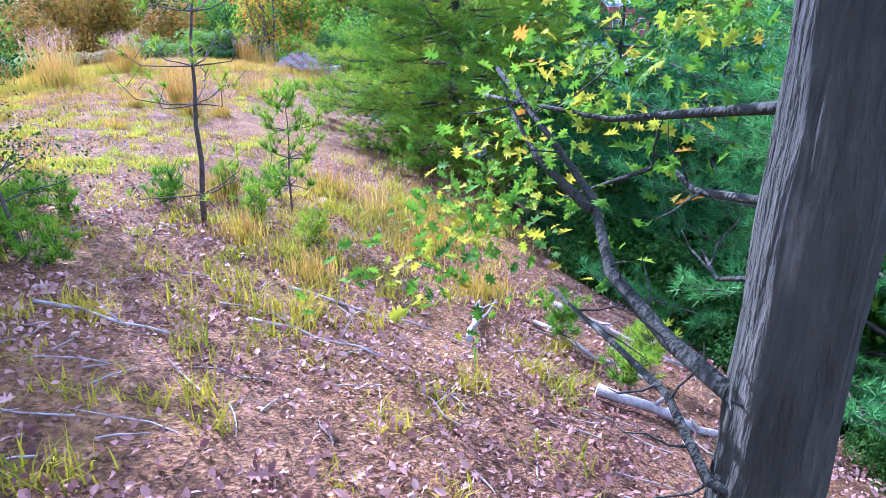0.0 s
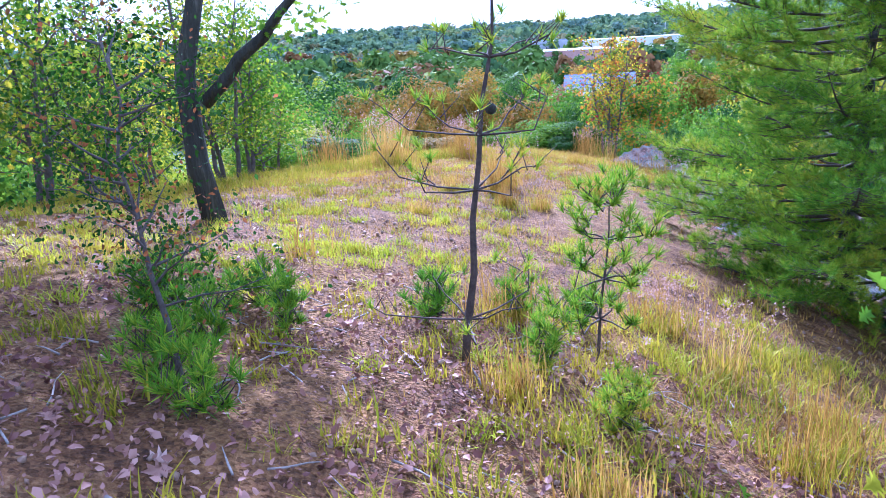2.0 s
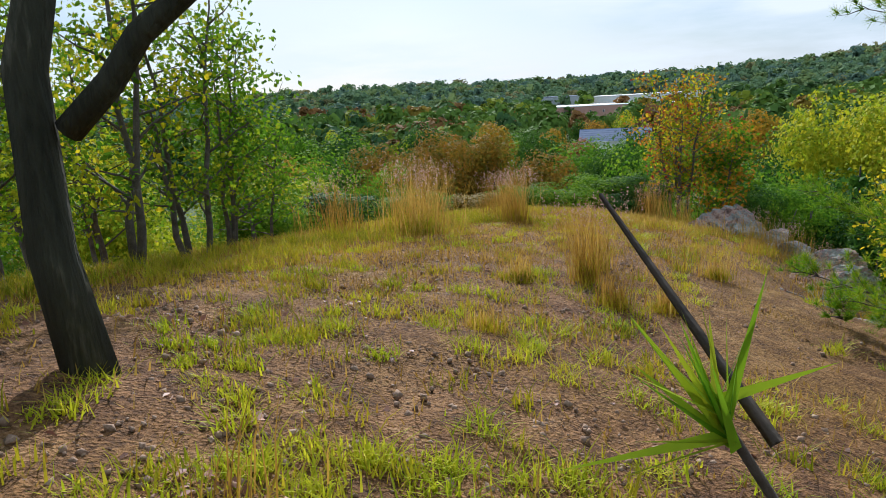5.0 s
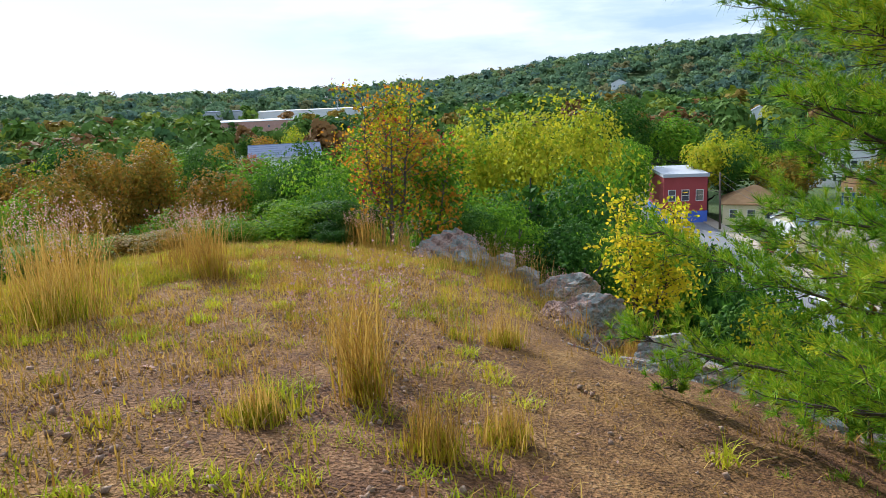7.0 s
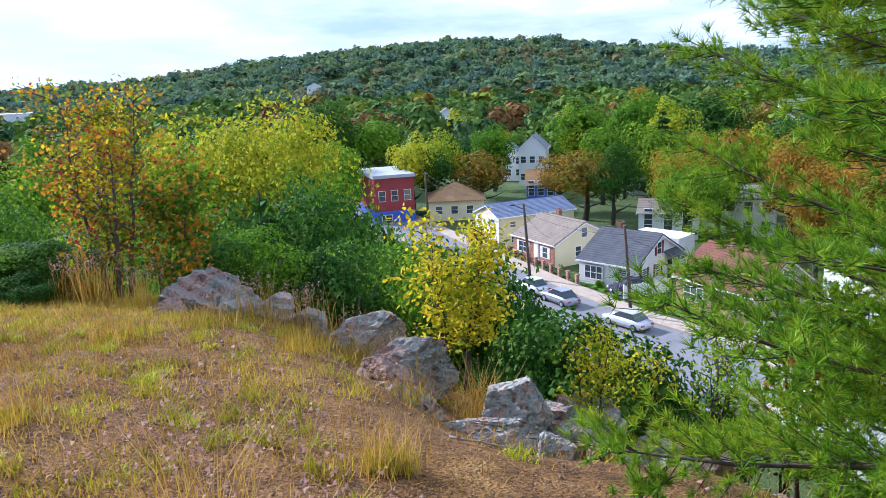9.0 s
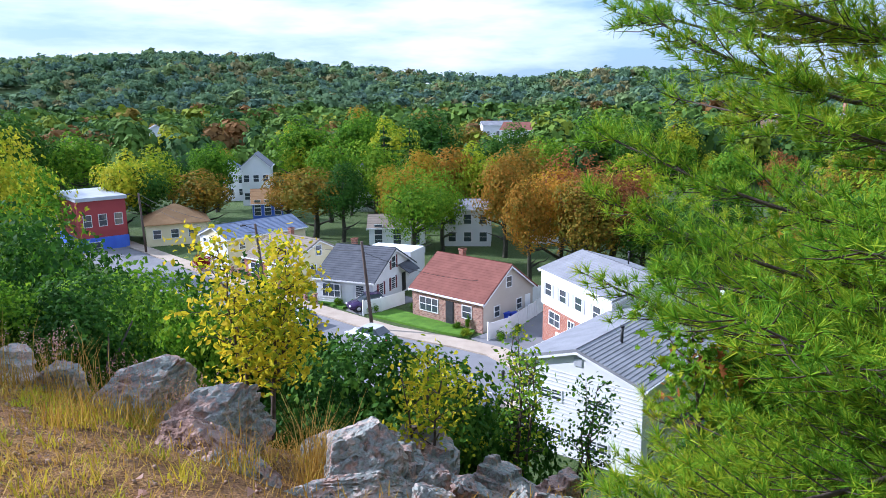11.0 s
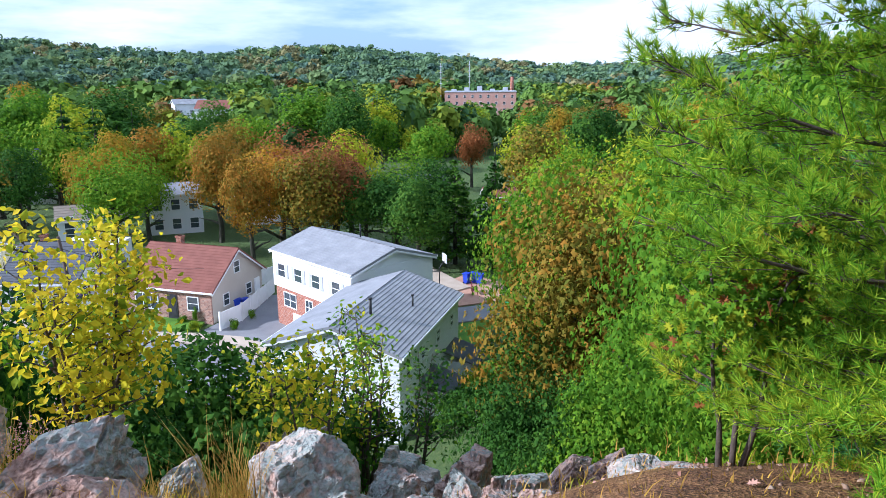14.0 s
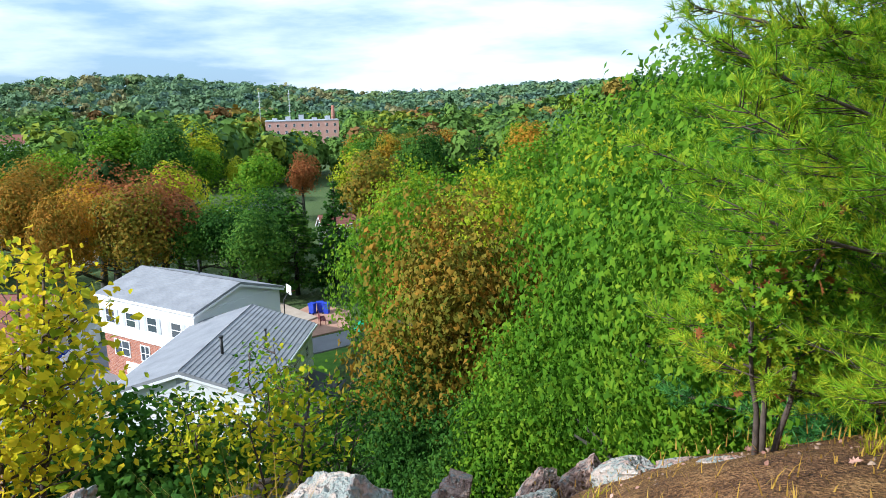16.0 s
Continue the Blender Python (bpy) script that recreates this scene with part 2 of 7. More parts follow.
def turns(count, gen, flat=0.0):
    """Random turns as an array of 3 x 3 matrices; flat pulls their normals upwards."""
    q = gen.normal(size=(count, 4))
    if flat:
        q[:, 1:3] *= 1 - flat
    q /= np.linalg.norm(q, axis=1)[:, None]
    w, x, y, z = q.T
    return np.stack([np.stack([1 - 2 * (y * y + z * z), 2 * (x * y - w * z), 2 * (x * z + w * y)], -1),
                     np.stack([2 * (x * y + w * z), 1 - 2 * (x * x + z * z), 2 * (y * z - w * x)], -1),
                     np.stack([2 * (x * z - w * y), 2 * (y * z + w * x), 1 - 2 * (x * x + y * y)], -1)], 1)


def facing(normals, gen, jitter=0.35):
    """Turns whose z axis looks along the normals, give or take, with a free spin."""
    n = normals + gen.normal(size=normals.shape) * jitter
    n /= np.linalg.norm(n, axis=1)[:, None]
    a = np.cross(n, gen.normal(size=n.shape))
    a /= np.linalg.norm(a, axis=1)[:, None] + 1e-9
    return np.stack([a, np.cross(n, a), n], -1)


def scatter(template_v, template_f, places, rots, sizes):
    """One array of copies of a small shape."""
    tv, tf = np.asarray(template_v, float), np.asarray(template_f, int)
    v = np.einsum("nij,kj->nki", rots, tv) * np.asarray(sizes)[:, None, None] + np.asarray(places)[:, None, :]
    f = tf[None] + (np.arange(len(places)) * len(tv))[:, None, None]
    return v.reshape(-1, 3), f.reshape(-1, tf.shape[1])


# a folded leaf spray: two bent blades that cross
SPRAY_V = [(-0.55, -0.1, -0.08), (0.05, -0.5, -0.02), (0.52, 0.1, -0.1), (0.0, 0.05, 0.12), (-0.1, 0.55, -0.06)]
SPRAY_F = [(0, 1, 3), (1, 2, 3), (2, 4, 3)]
# one lobed oak-like leaf, folded along its rib
OAK_V = [(0, 0, 0), (0.1, 0.16, 0.03), (0.3, 0.2, 0.09), (0.14, 0.32, 0.05), (0.4, 0.48, 0.12), (0.15, 0.52, 0.05), (0.28, 0.76, 0.08), (0.08, 0.74, 0.02), (0, 1.0, -0.06),
         (-0.08, 0.74, 0.02), (-0.28, 0.76, 0.08), (-0.15, 0.52, 0.05), (-0.4, 0.48, 0.12), (-0.14, 0.32, 0.05), (-0.3, 0.2, 0.09), (-0.1, 0.16, 0.03), (0, 0.5, -0.02)]
OAK_F = [(16, i, i + 1) for i in range(0, 15)] + [(16, 15, 0)]
# one plain pointed leaf
LEAF_V = [(0, 0, 0), (0.3, 0.35, 0.07), (0.2, 0.72, 0.05), (0, 1, -0.08), (-0.2, 0.72, 0.05), (-0.3, 0.35, 0.07), (0, 0.45, -0.02)]
LEAF_F = [(6, 0, 1), (6, 1, 2), (6, 2, 3), (6, 3, 4), (6, 4, 5), (6, 5, 0)]

# ---------------------------------------------------------------- ground
STREET = -20.3


def soft_plus(v, k):
    return k * np.log1p(np.exp(np.clip(v / k, -30, 30)))


def step01(a, b, v):
    t = np.clip((v - a) / (b - a), 0, 1)
    return t * t * (3 - 2 * t)


def hill_top(x, y):
    x, y = np.clip(x, -11, 5), np.clip(y, -8, 30)
    return -0.242 - 0.299 * x - 0.321 * y - 0.0215 * x * x - 0.0047 * x * y + 0.01249 * y * y - 0.00028 * y ** 3


def crest(az):
    """How many degrees the far skyline's trees stand above the eye, by bearing."""
    return np.interp(az, (-90, -40, -8, 0, 5, 11, 22, 30, 41, 49, 58, 69, 76, 88, 110), (0.6, 0.68, 0.7, 1.1, 1.8, 2.5, 3.25, 2.95, 1.75, 1.25, 1.9, 0.95, 0.3, 0.85, 0.9))


def height(x, y):
    x, y = np.asarray(x, float), np.asarray(y, float)
    edge_x = np.interp(y, (4, 9, 12, 15, 17, 18.3, 20, 22, 25, 30), (5.6, 1.6, 1.2, 1.0, 2.0, 1.3, 0.7, 0.3, -1.4, -3.8))
    out = soft_plus(x - edge_x, 0.5) * (0.95 - 0.35 * step01(4, 18, x)) + soft_plus(y - 28.5, 1.0) * 0.6 + soft_plus(-12.5 - x, 1.0) * 0.5
    low = STREET + 15 * step01(22, -6, y + 0.02 * x) * step01(-2, 14, x) + 14 * step01(10, -30, y) * step01(0, -20, x)
    top = hill_top(x, y) - out - 0.75 * step01(-4.2, -1.6, x) * step01(15.6, 18.2, y) - 0.2 * step01(-1.5, 0.5, x) * step01(14, 16, y)
    h = low + soft_plus(top - low, 0.8)
    dx, dy = x + 5, y - 13
    r, az = np.hypot(dx, dy), np.degrees(np.arctan2(dx, dy))
    rim = 900 * np.tan(np.radians(crest(az))) - 9
    far = step01(470, 900, r)
    h = h * (1 - far) + rim * far
    return h


def ground_at(x, y):
    return float(height(x, y))


g_r = np.concatenate([np.linspace(0, 26, 150), 26 * (3500 / 26) ** (np.linspace(0, 1, 110)[1:])])
g_a = np.linspace(0, 2 * np.pi, 361)[:-1]
rr, aa = np.meshgrid(g_r[1:], g_a, indexing="ij")
gx, gy = -4 + rr * np.sin(aa), 12 + rr * np.cos(aa)
gz = height(gx, gy)
near = (rr < 30)
bumps = np.array([noise.noise((x * 1.3, y * 1.3, 0.0)) * 0.05 + noise.noise((x * 4.1, y * 4.1, 3.0)) * 0.018 for x, y in zip(gx[near], gy[near])])
gz[near] += bumps
n_r, n_a = rr.shape
verts = np.concatenate([[[-4, 12, ground_at(-4, 12)]], np.stack([gx, gy, gz], -1).reshape(-1, 3)])
idx = 1 + np.arange(n_r * n_a).reshape(n_r, n_a)
nxt = np.roll(idx, -1, 1)
quads = np.stack([idx[:-1], idx[1:], nxt[1:], nxt[:-1]], -1).reshape(-1, 4)
quads = np.concatenate([quads, [(0, idx[0][k], idx[0][k + 1], idx[0][(k + 2) % n_a]) for k in range(0, n_a, 2)]])


def ground_material():
    m, n, l, b = mat("ground_soil", 0.95)
    co = n.new("ShaderNodeTexCoord")
    big, mid, fine = (n.new("ShaderNodeTexNoise") for _ in range(3))
    for t, s, d in ((big, 0.45, 5), (mid, 3.0, 8), (fine, 38.0, 6)):
        t.inputs["Scale"].default_value, t.inputs["Detail"].default_value = s, d
        l.new(co.outputs["Object"], t.inputs["Vector"])
    cells = n.new("ShaderNodeTexVoronoi")
    cells.inputs["Scale"].default_value = 34.0
    l.new(co.outputs["Object"], cells.inputs["Vector"])
    soil = ramp(n, [(0.32, (0.075, 0.036, 0.02)), (0.45, (0.19, 0.088, 0.036)), (0.56, (0.34, 0.17, 0.07)), (0.7, (0.52, 0.32, 0.16))])
    dry = ramp(n, [(0.3, (0.17, 0.08, 0.02)), (0.5, (0.34, 0.18, 0.04)), (0.72, (0.52, 0.33, 0.09))])
    mx = n.new("ShaderNodeMixRGB")
    mx.inputs[0].default_value = 0.5
    l.new(mid.outputs[0], mx.inputs[1])
    l.new(fine.outputs[0], mx.inputs[2])
    l.new(mx.outputs[0], soil.inputs[0])
    l.new(mx.outputs[0], dry.inputs[0])
    cover = ramp(n, [(0.35, (0, 0, 0)), (0.75, (0.8, 0.8, 0.8))])
    l.new(big.outputs[0], cover.inputs[0])
    both = n.new("ShaderNodeMixRGB")
    l.new(cover.outputs[0], both.inputs[0])
    l.new(soil.outputs[0], both.inputs[1])
    l.new(dry.outputs[0], both.inputs[2])
    sp = n.new("ShaderNodeMixRGB")
    sp.blend_type = "MULTIPLY"
    sp.inputs[0].default_value = 0.85
    l.new(both.outputs[0], sp.inputs[1])
    grey = n.new("ShaderNodeRGBToBW")
    l.new(cells.outputs["Color"], grey.inputs[0])
    clods = ramp(n, [(0.2, (0.4, 0.36, 0.34)), (0.5, (0.95, 0.92, 0.9)), (0.8, (1.0, 1.0, 1.0))])
    l.new(grey.outputs[0], clods.inputs[0])
    l.new(clods.outputs[0], sp.inputs[2])
    geo = n.new("ShaderNodeNewGeometry")
    sep = n.new("ShaderNodeSeparateXYZ")
    l.new(geo.outputs["Position"], sep.inputs[0])
    low = n.new("ShaderNodeMapRange")
    low.inputs[1].default_value, low.inputs[2].default_value, low.inputs[3].default_value, low.inputs[4].default_value = -5.0, -8.0, 0.0, 1.0
    l.new(sep.outputs[2], low.inputs[0])
    away = n.new("ShaderNodeVectorMath")
    away.operation = "DISTANCE"
    l.new(geo.outputs["Position"], away.inputs[0])
    away.inputs[1].default_value = (-4, 12, 0)
    wide = n.new("ShaderNodeMapRange")
    wide.inputs[1].default_value, wide.inputs[2].default_value, wide.inputs[3].default_value, wide.inputs[4].default_value = 22.0, 30.0, 0.0, 1.0
    l.new(away.outputs["Value"], wide.inputs[0])
    top_of = n.new("ShaderNodeMath")
    top_of.operation = "MAXIMUM"
    l.new(low.outputs[0], top_of.inputs[0])
    l.new(wide.outputs[0], top_of.inputs[1])
    under = ramp(n, [(0.3, (0.04, 0.075, 0.02)), (0.5, (0.08, 0.13, 0.035)), (0.7, (0.15, 0.17, 0.05))])
    l.new(mx.outputs[0], under.inputs[0])
    final = n.new("ShaderNodeMixRGB")
    l.new(top_of.outputs[0], final.inputs[0])
    l.new(sp.outputs[0], final.inputs[1])
    l.new(under.outputs[0], final.inputs[2])
    l.new(final.outputs[0], b.inputs["Base Color"])
    bp = n.new("ShaderNodeBump")
    bp.inputs["Strength"].default_value, bp.inputs["Distance"].default_value = 1.0, 0.1
    l.new(fine.outputs[0], bp.inputs["Height"])
    l.new(bp.outputs[0], b.inputs["Normal"])
    return m


M["soil"] = ground_material()
me = array_mesh("ground", verts, quads, [M["soil"]], smooth=True)
ground = tagged(new("ground", me), "brown gravelly hilltop soil falling away to the valley", "ground", kind="structure")

# ---------------------------------------------------------------- street


def strip(name, centre, z0, z1, material):
    """A raised flat sheet with straight sides between two polylines of (x, y)."""
    left, right = centre
    bm = bmesh.new()
    rows = [[bm.verts.new((x, y, z)) for (x, y) in side] for side in (left, right) for z in (z0, z1)]
    l0, l1, r0, r1 = rows
    for i in range(len(left) - 1):
        bm.faces.new((l1[i], l1[i + 1], r1[i + 1], r1[i]))
        bm.faces.new((l0[i], l0[i + 1], l1[i + 1], l1[i]))
        bm.faces.new((r0[i], r1[i], r1[i + 1], r0[i + 1]))
    for i in (0, len(left) - 1):
        bm.faces.new((l0[i], l1[i], r1[i], r0[i]))
    bmesh.ops.recalc_face_normals(bm, faces=bm.faces)
    return mesh_object(name, bm, material)


def arc(cx, cy, r, a0, a1, n=16):
    return [(cx + r * math.cos(radians(a0 + (a1 - a0) * i / n)), cy + r * math.sin(radians(a0 + (a1 - a0) * i / n))) for i in range(n + 1)]


CUL = (27.5, 51.0)
kerb = [(31.5, 160), (31.5, 89.6), (31.6, 75), (32.3, 62)] + [(33.6, 57), (34.4, 54), (34.9, 51), (34.2, 48), (32.8, 45.8), (30.5, 44.2), (28, 43.6)]
inner = [(24.2, 160), (24.4, 89.6), (24.2, 75), (23.0, 62)] + [(22.6, 57), (22.0, 54), (21.4, 51), (21.3, 48), (22, 45.8), (23.4, 44.2), (25, 43.6)]
tagged(strip("road", (kerb, inner), STREET - 0.3, STREET + 0.03, M["asphalt"]), "grey asphalt street ending in a turning circle", "road", kind="structure")
outer = [(x + d, y - e) for (x, y), d, e in zip(kerb, (2.0, 2.0, 2.0, 2.2, 2.2, 2.2, 2.2, 2.0, 1.6, 1.2, 0.4), (0, 0, 0, 0, 0, 0, 0.2, 0.8, 1.4, 1.9, 2.2))]
tagged(strip("pavement", ([(x + 0.02, y) for x, y in kerb], outer), STREET - 0.3, STREET + 0.15, M["concrete"]), "tan concrete sidewalk along the street", "sidewalk", kind="structure")

# ---------------------------------------------------------------- houses


M["white"] = noisy("white_siding", [(0.3, (0.72, 0.73, 0.74)), (0.7, (0.82, 0.82, 0.82))], 0.6, 6, 0.6, 0.15, 20)
M["cream"] = noisy("cream_siding", [(0.3, (0.68, 0.6, 0.38)), (0.7, (0.76, 0.68, 0.46))], 0.6, 6, 0.6, 0.15, 20)
M["tan"] = noisy("tan_siding", [(0.3, (0.48, 0.42, 0.35)), (0.7, (0.56, 0.5, 0.43))], 0.6, 6, 0.6, 0.15, 20)
M["redpaint"] = noisy("red_paint", [(0.3, (0.3, 0.045, 0.05)), (0.7, (0.4, 0.07, 0.07))], 0.6, 6, 0.6, 0.15, 20)
M["bluepaint"] = noisy("blue_paint", [(0.3, (0.06, 0.12, 0.55)), (0.7, (0.1, 0.2, 0.7))], 0.6, 6, 0.6, 0.15, 20)
M["pink"] = noisy("pink_brick", [(0.3, (0.5, 0.26, 0.21)), (0.7, (0.62, 0.36, 0.3))], 0.6, 6, 0.7, 0.15, 20)
M["grey"] = noisy("grey_siding", [(0.3, (0.4, 0.42, 0.46)), (0.7, (0.5, 0.52, 0.55))], 0.6, 6, 0.6, 0.15, 20)
M["roof_grey"] = noisy("grey_shingle", [(0.3, (0.2, 0.205, 0.22)), (0.7, (0.31, 0.315, 0.33))], 1.0, 8, 0.9, 0.5, 18)
M["roof_dark"] = noisy("dark_shingle", [(0.3, (0.06, 0.065, 0.075)), (0.7, (0.12, 0.125, 0.14))], 1.0, 8, 0.9, 0.5, 18)
M["roof_tan"] = noisy("tan_shingle", [(0.3, (0.2, 0.165, 0.13)), (0.7, (0.3, 0.25, 0.2))], 1.0, 8, 0.9, 0.5, 18)
M["roof_red"] = noisy("red_brown_shingle", [(0.3, (0.16, 0.06, 0.045)), (0.7, (0.25, 0.1, 0.075))], 1.0, 8, 0.9, 0.5, 18)
M["roof_blue"] = noisy("blue_grey_shingle", [(0.3, (0.14, 0.18, 0.27)), (0.7, (0.22, 0.26, 0.36))], 1.0, 8, 0.9, 0.5, 18)
M["roof_orange"] = noisy("orange_brown_shingle", [(0.3, (0.33, 0.18, 0.08)), (0.7, (0.45, 0.27, 0.13))], 1.0, 8, 0.9, 0.5, 18)
M["trim"] = noisy("white_trim", [(0.3, (0.78, 0.78, 0.78)), (0.7, (0.86, 0.86, 0.86))], 2, 4, 0.5, 0.1, 30)
M["black"] = noisy("black_shutter", [(0.3, (0.025, 0.025, 0.03)), (0.7, (0.05, 0.05, 0.055))], 3, 4, 0.6, 0.2, 30)
M["maroon"] = noisy("maroon_shutter", [(0.3, (0.12, 0.025, 0.03)), (0.7, (0.18, 0.04, 0.045))], 3, 4, 0.6, 0.2, 30)
M["iron"] = noisy("black_iron", [(0.3, (0.03, 0.03, 0.03)), (0.7, (0.06, 0.06, 0.06))], 6, 4, 0.5, 0.2, 60, 0.5)
gl, gn, gk, gb = mat("window_glass", 0.08)
gb.inputs["Base Color"].default_value = (0.05, 0.065, 0.08, 1)
gb.inputs["Specular IOR Level"].default_value = 0.8
M["glass"] = gl


def brick_material(name, c1, c2, mortar):
    m, n, l, b = mat(name, 0.9)
    co = n.new("ShaderNodeTexCoord")
    mp = n.new("ShaderNodeMapping")
    mp.inputs["Rotation"].default_value = (radians(90), 0, 0)
    l.new(co.outputs["Object"], mp.inputs[0])
    t = n.new("ShaderNodeTexBrick")
    t.inputs["Scale"].default_value = 2.2
    t.inputs["Color1"].default_value, t.inputs["Color2"].default_value, t.inputs["Mortar"].default_value = (*c1, 1), (*c2, 1), (*mortar, 1)
    t.inputs["Mortar Size"].default_value = 0.015
    l.new(mp.outputs[0], t.inputs["Vector"])
    l.new(t.outputs[0], b.inputs["Base Color"])
    return m


M["brick"] = brick_material("red_brick", (0.4, 0.16, 0.1), (0.26, 0.09, 0.06), (0.42, 0.34, 0.29))
M["stone"] = brick_material("mixed_brick", (0.46, 0.26, 0.19), (0.2, 0.1, 0.08), (0.5, 0.42, 0.36))


def window(parent, x, z, w, h, side, L, D, shutters=None, divide=1):
    """A window on the front (y = 0), the right gable end (x = L), the left (x = 0) or the back (y = D) of a house."""
    def place(u, d, zz):
        return {"front": (u, -d, zz), "right": (L + d, u, zz), "left": (-d, u, zz), "back": (u, D + d, zz)}[side]

    def slab(bm, u0, u1, d0, d1, z0, z1):
        a, b = place(u0, d0, z0), place(u1, d1, z1)
        box(bm, min(a[0], b[0]), max(a[0], b[0]), min(a[1], b[1]), max(a[1], b[1]), z0, z1)
    bm = bmesh.new()
    f = 0.07
    loops = [[bm.verts.new(place(u, d, zz)) for u, zz in ((x - e, z - e), (x + w + e, z - e), (x + w + e, z + h + e), (x - e, z + h + e))] for e, d in ((f, -0.05), (f, 0.06), (0, 0.06), (0, -0.05))]
    for a, b in zip(loops, loops[1:] + loops[:1]):
        for k in range(4):
            bm.faces.new((a[k], a[(k + 1) % 4], b[(k + 1) % 4], b[k]))
    bmesh.ops.recalc_face_normals(bm, faces=bm.faces)
    win = part("window", bm, M["trim"], parent, "white framed window")
    for k in range(1, divide):
        bm = bmesh.new()
        slab(bm, x + w * k / divide - 0.03, x + w * k / divide + 0.03, -0.05, 0.05, z, z + h)
        part("mullion", bm, M["trim"], win)
    bm = bmesh.new()
    slab(bm, x, x + w, -0.05, 0.045, z + h * 0.5 - 0.025, z + h * 0.5 + 0.025)
    part("glazing_bar", bm, M["trim"], win)
    bm = bmesh.new()
    slab(bm, x, x + w, -0.05, 0.02, z, z + h)
    part("pane", bm, M["glass"], win)
    if shutters:
        for u in (x - f - 0.36, x + w + f + 0.02):
            bm = bmesh.new()
            slab(bm, u, u + 0.34, -0.02, 0.05, z - f, z + h + f)
            for k in range(6):
                zz = z + (h / 6) * (k + 0.2)
                slab(bm, u + 0.05, u + 0.29, 0.05, 0.065, zz, zz + h / 12)
            part("shutter", bm, shutters, win)


def gable_roof(parent, L, D, eave, rise, material, axis, over=0.3, courses=12, thick=0.14, name="roof"):
    """A pitched roof of stepped shingle courses; axis x: the ridge runs along the front."""
    bm = bmesh.new()
    W = D if axis == "x" else L
    R = L if axis == "x" else D
    slope = rise / (W / 2)

    def p(r, w, z):
        return (r, w, z) if axis == "x" else (w, r, z)
    prof = []
    for k in range(courses):
        w0, w1 = (-over + (W / 2 + over) * (k + q) / courses for q in (0, 1))
        prof += [(w0, eave + slope * w0 + thick + 0.03), (w1, eave + slope * w1 + thick)]
    prof += [(W / 2, eave + rise + thick + 0.06)]
    prof += [(W - w, z) for w, z in prof[-2::-1]]
    prof += [(W + over, eave - slope * over), (W / 2, eave + rise - 0.02), (-over, eave - slope * over)]
    rings = [[bm.verts.new(p(r, w, z)) for w, z in prof] for r in (-over, R + over)]
    for a in range(len(prof)):
        b = (a + 1) % len(prof)
        bm.faces.new((rings[0][a], rings[0][b], rings[1][b], rings[1][a]))
    for ring in rings:
        bm.faces.new(ring)
    bmesh.ops.triangulate(bm, faces=[f for f in bm.faces if len(f.verts) > 4])
    bmesh.ops.recalc_face_normals(bm, faces=bm.faces)
    roof = part(name, bm, material, parent)
    for w in (-over - 0.1, W + over):
        bm = bmesh.new()
        a, b = p(-over, w, 0), p(R + over, w + 0.1, 0)
        box(bm, a[0], b[0], a[1], b[1], eave - slope * over - 0.02, eave - slope * over + 0.12)
        part("gutter", bm, M["trim"], roof, "white gutter")
    for r in (-over, R + over - 0.05):
        for w0, w1 in ((-over, W / 2), (W + over, W / 2)):
            z0, z1 = eave - slope * over, eave + rise
            bm = bmesh.new()
            v = [bm.verts.new(p(rr_, w, z)) for rr_ in (r - 0.02, r + 0.07) for w, z in ((w0, z0 - 0.16), (w1, z1 - 0.16), (w1, z1 - 0.02), (w0, z0 - 0.02))]
            for q in ((0, 1, 2, 3), (7, 6, 5, 4), (0, 4, 5, 1), (3, 2, 6, 7), (0, 3, 7, 4), (1, 5, 6, 2)):
                bm.faces.new([v[i] for i in q])
            bmesh.ops.recalc_face_normals(bm, faces=bm.faces)
            part("bargeboard", bm, M["trim"], roof)
    return roof


def shell(parent, L, D, z0, eave, rise, material, axis, name="wall"):
    bm = bmesh.new()
    e = eave - 0.02
    pts = [(0, 0), (L, 0), (L, D), (0, D)]
    lo = [bm.verts.new((x, y, z0)) for x, y in pts]
    hi = [bm.verts.new((x, y, e)) for x, y in pts]
    for i in range(4):
        bm.faces.new((lo[i], lo[(i + 1) % 4], hi[(i + 1) % 4], hi[i]))
    bm.faces.new(lo[::-1])
    if rise:
        if axis == "x":
            a, b = bm.verts.new((0, D / 2, e + rise)), bm.verts.new((L, D / 2, e + rise))
            for q in ((hi[0], hi[3], a), (hi[1], b, hi[2]), (hi[0], a, b, hi[1]), (hi[3], hi[2], b, a)):
                bm.faces.new(q)
        else:
            a, b = bm.verts.new((L / 2, 0, e + rise)), bm.verts.new((L / 2, D, e + rise))
            for q in ((hi[0], a, hi[1]), (hi[3], hi[2], b), (hi[0], hi[3], b, a), (hi[1], a, b, hi[2])):
                bm.faces.new(q)
    else:
        bm.faces.new(hi)
    bmesh.ops.recalc_face_normals(bm, faces=bm.faces)
    return part(name, bm, material, parent)


def siding(parent, L, D, z0, z1, material, sides="front right", pitch=0.22):
    """Clapboards as thin stepped courses on the named sides."""
    bm = bmesh.new()
    n = int((z1 - z0) / pitch)
    for k in range(n):
        z = z0 + k * pitch
        if "front" in sides:
            box(bm, 0, L, -0.025, 0.0, z, z + 0.05)
        if "right" in sides:
            box(bm, L, L + 0.025, 0, D, z, z + 0.05)
    return tagged(part("clapboard", bm, material, parent), kind="stuff")


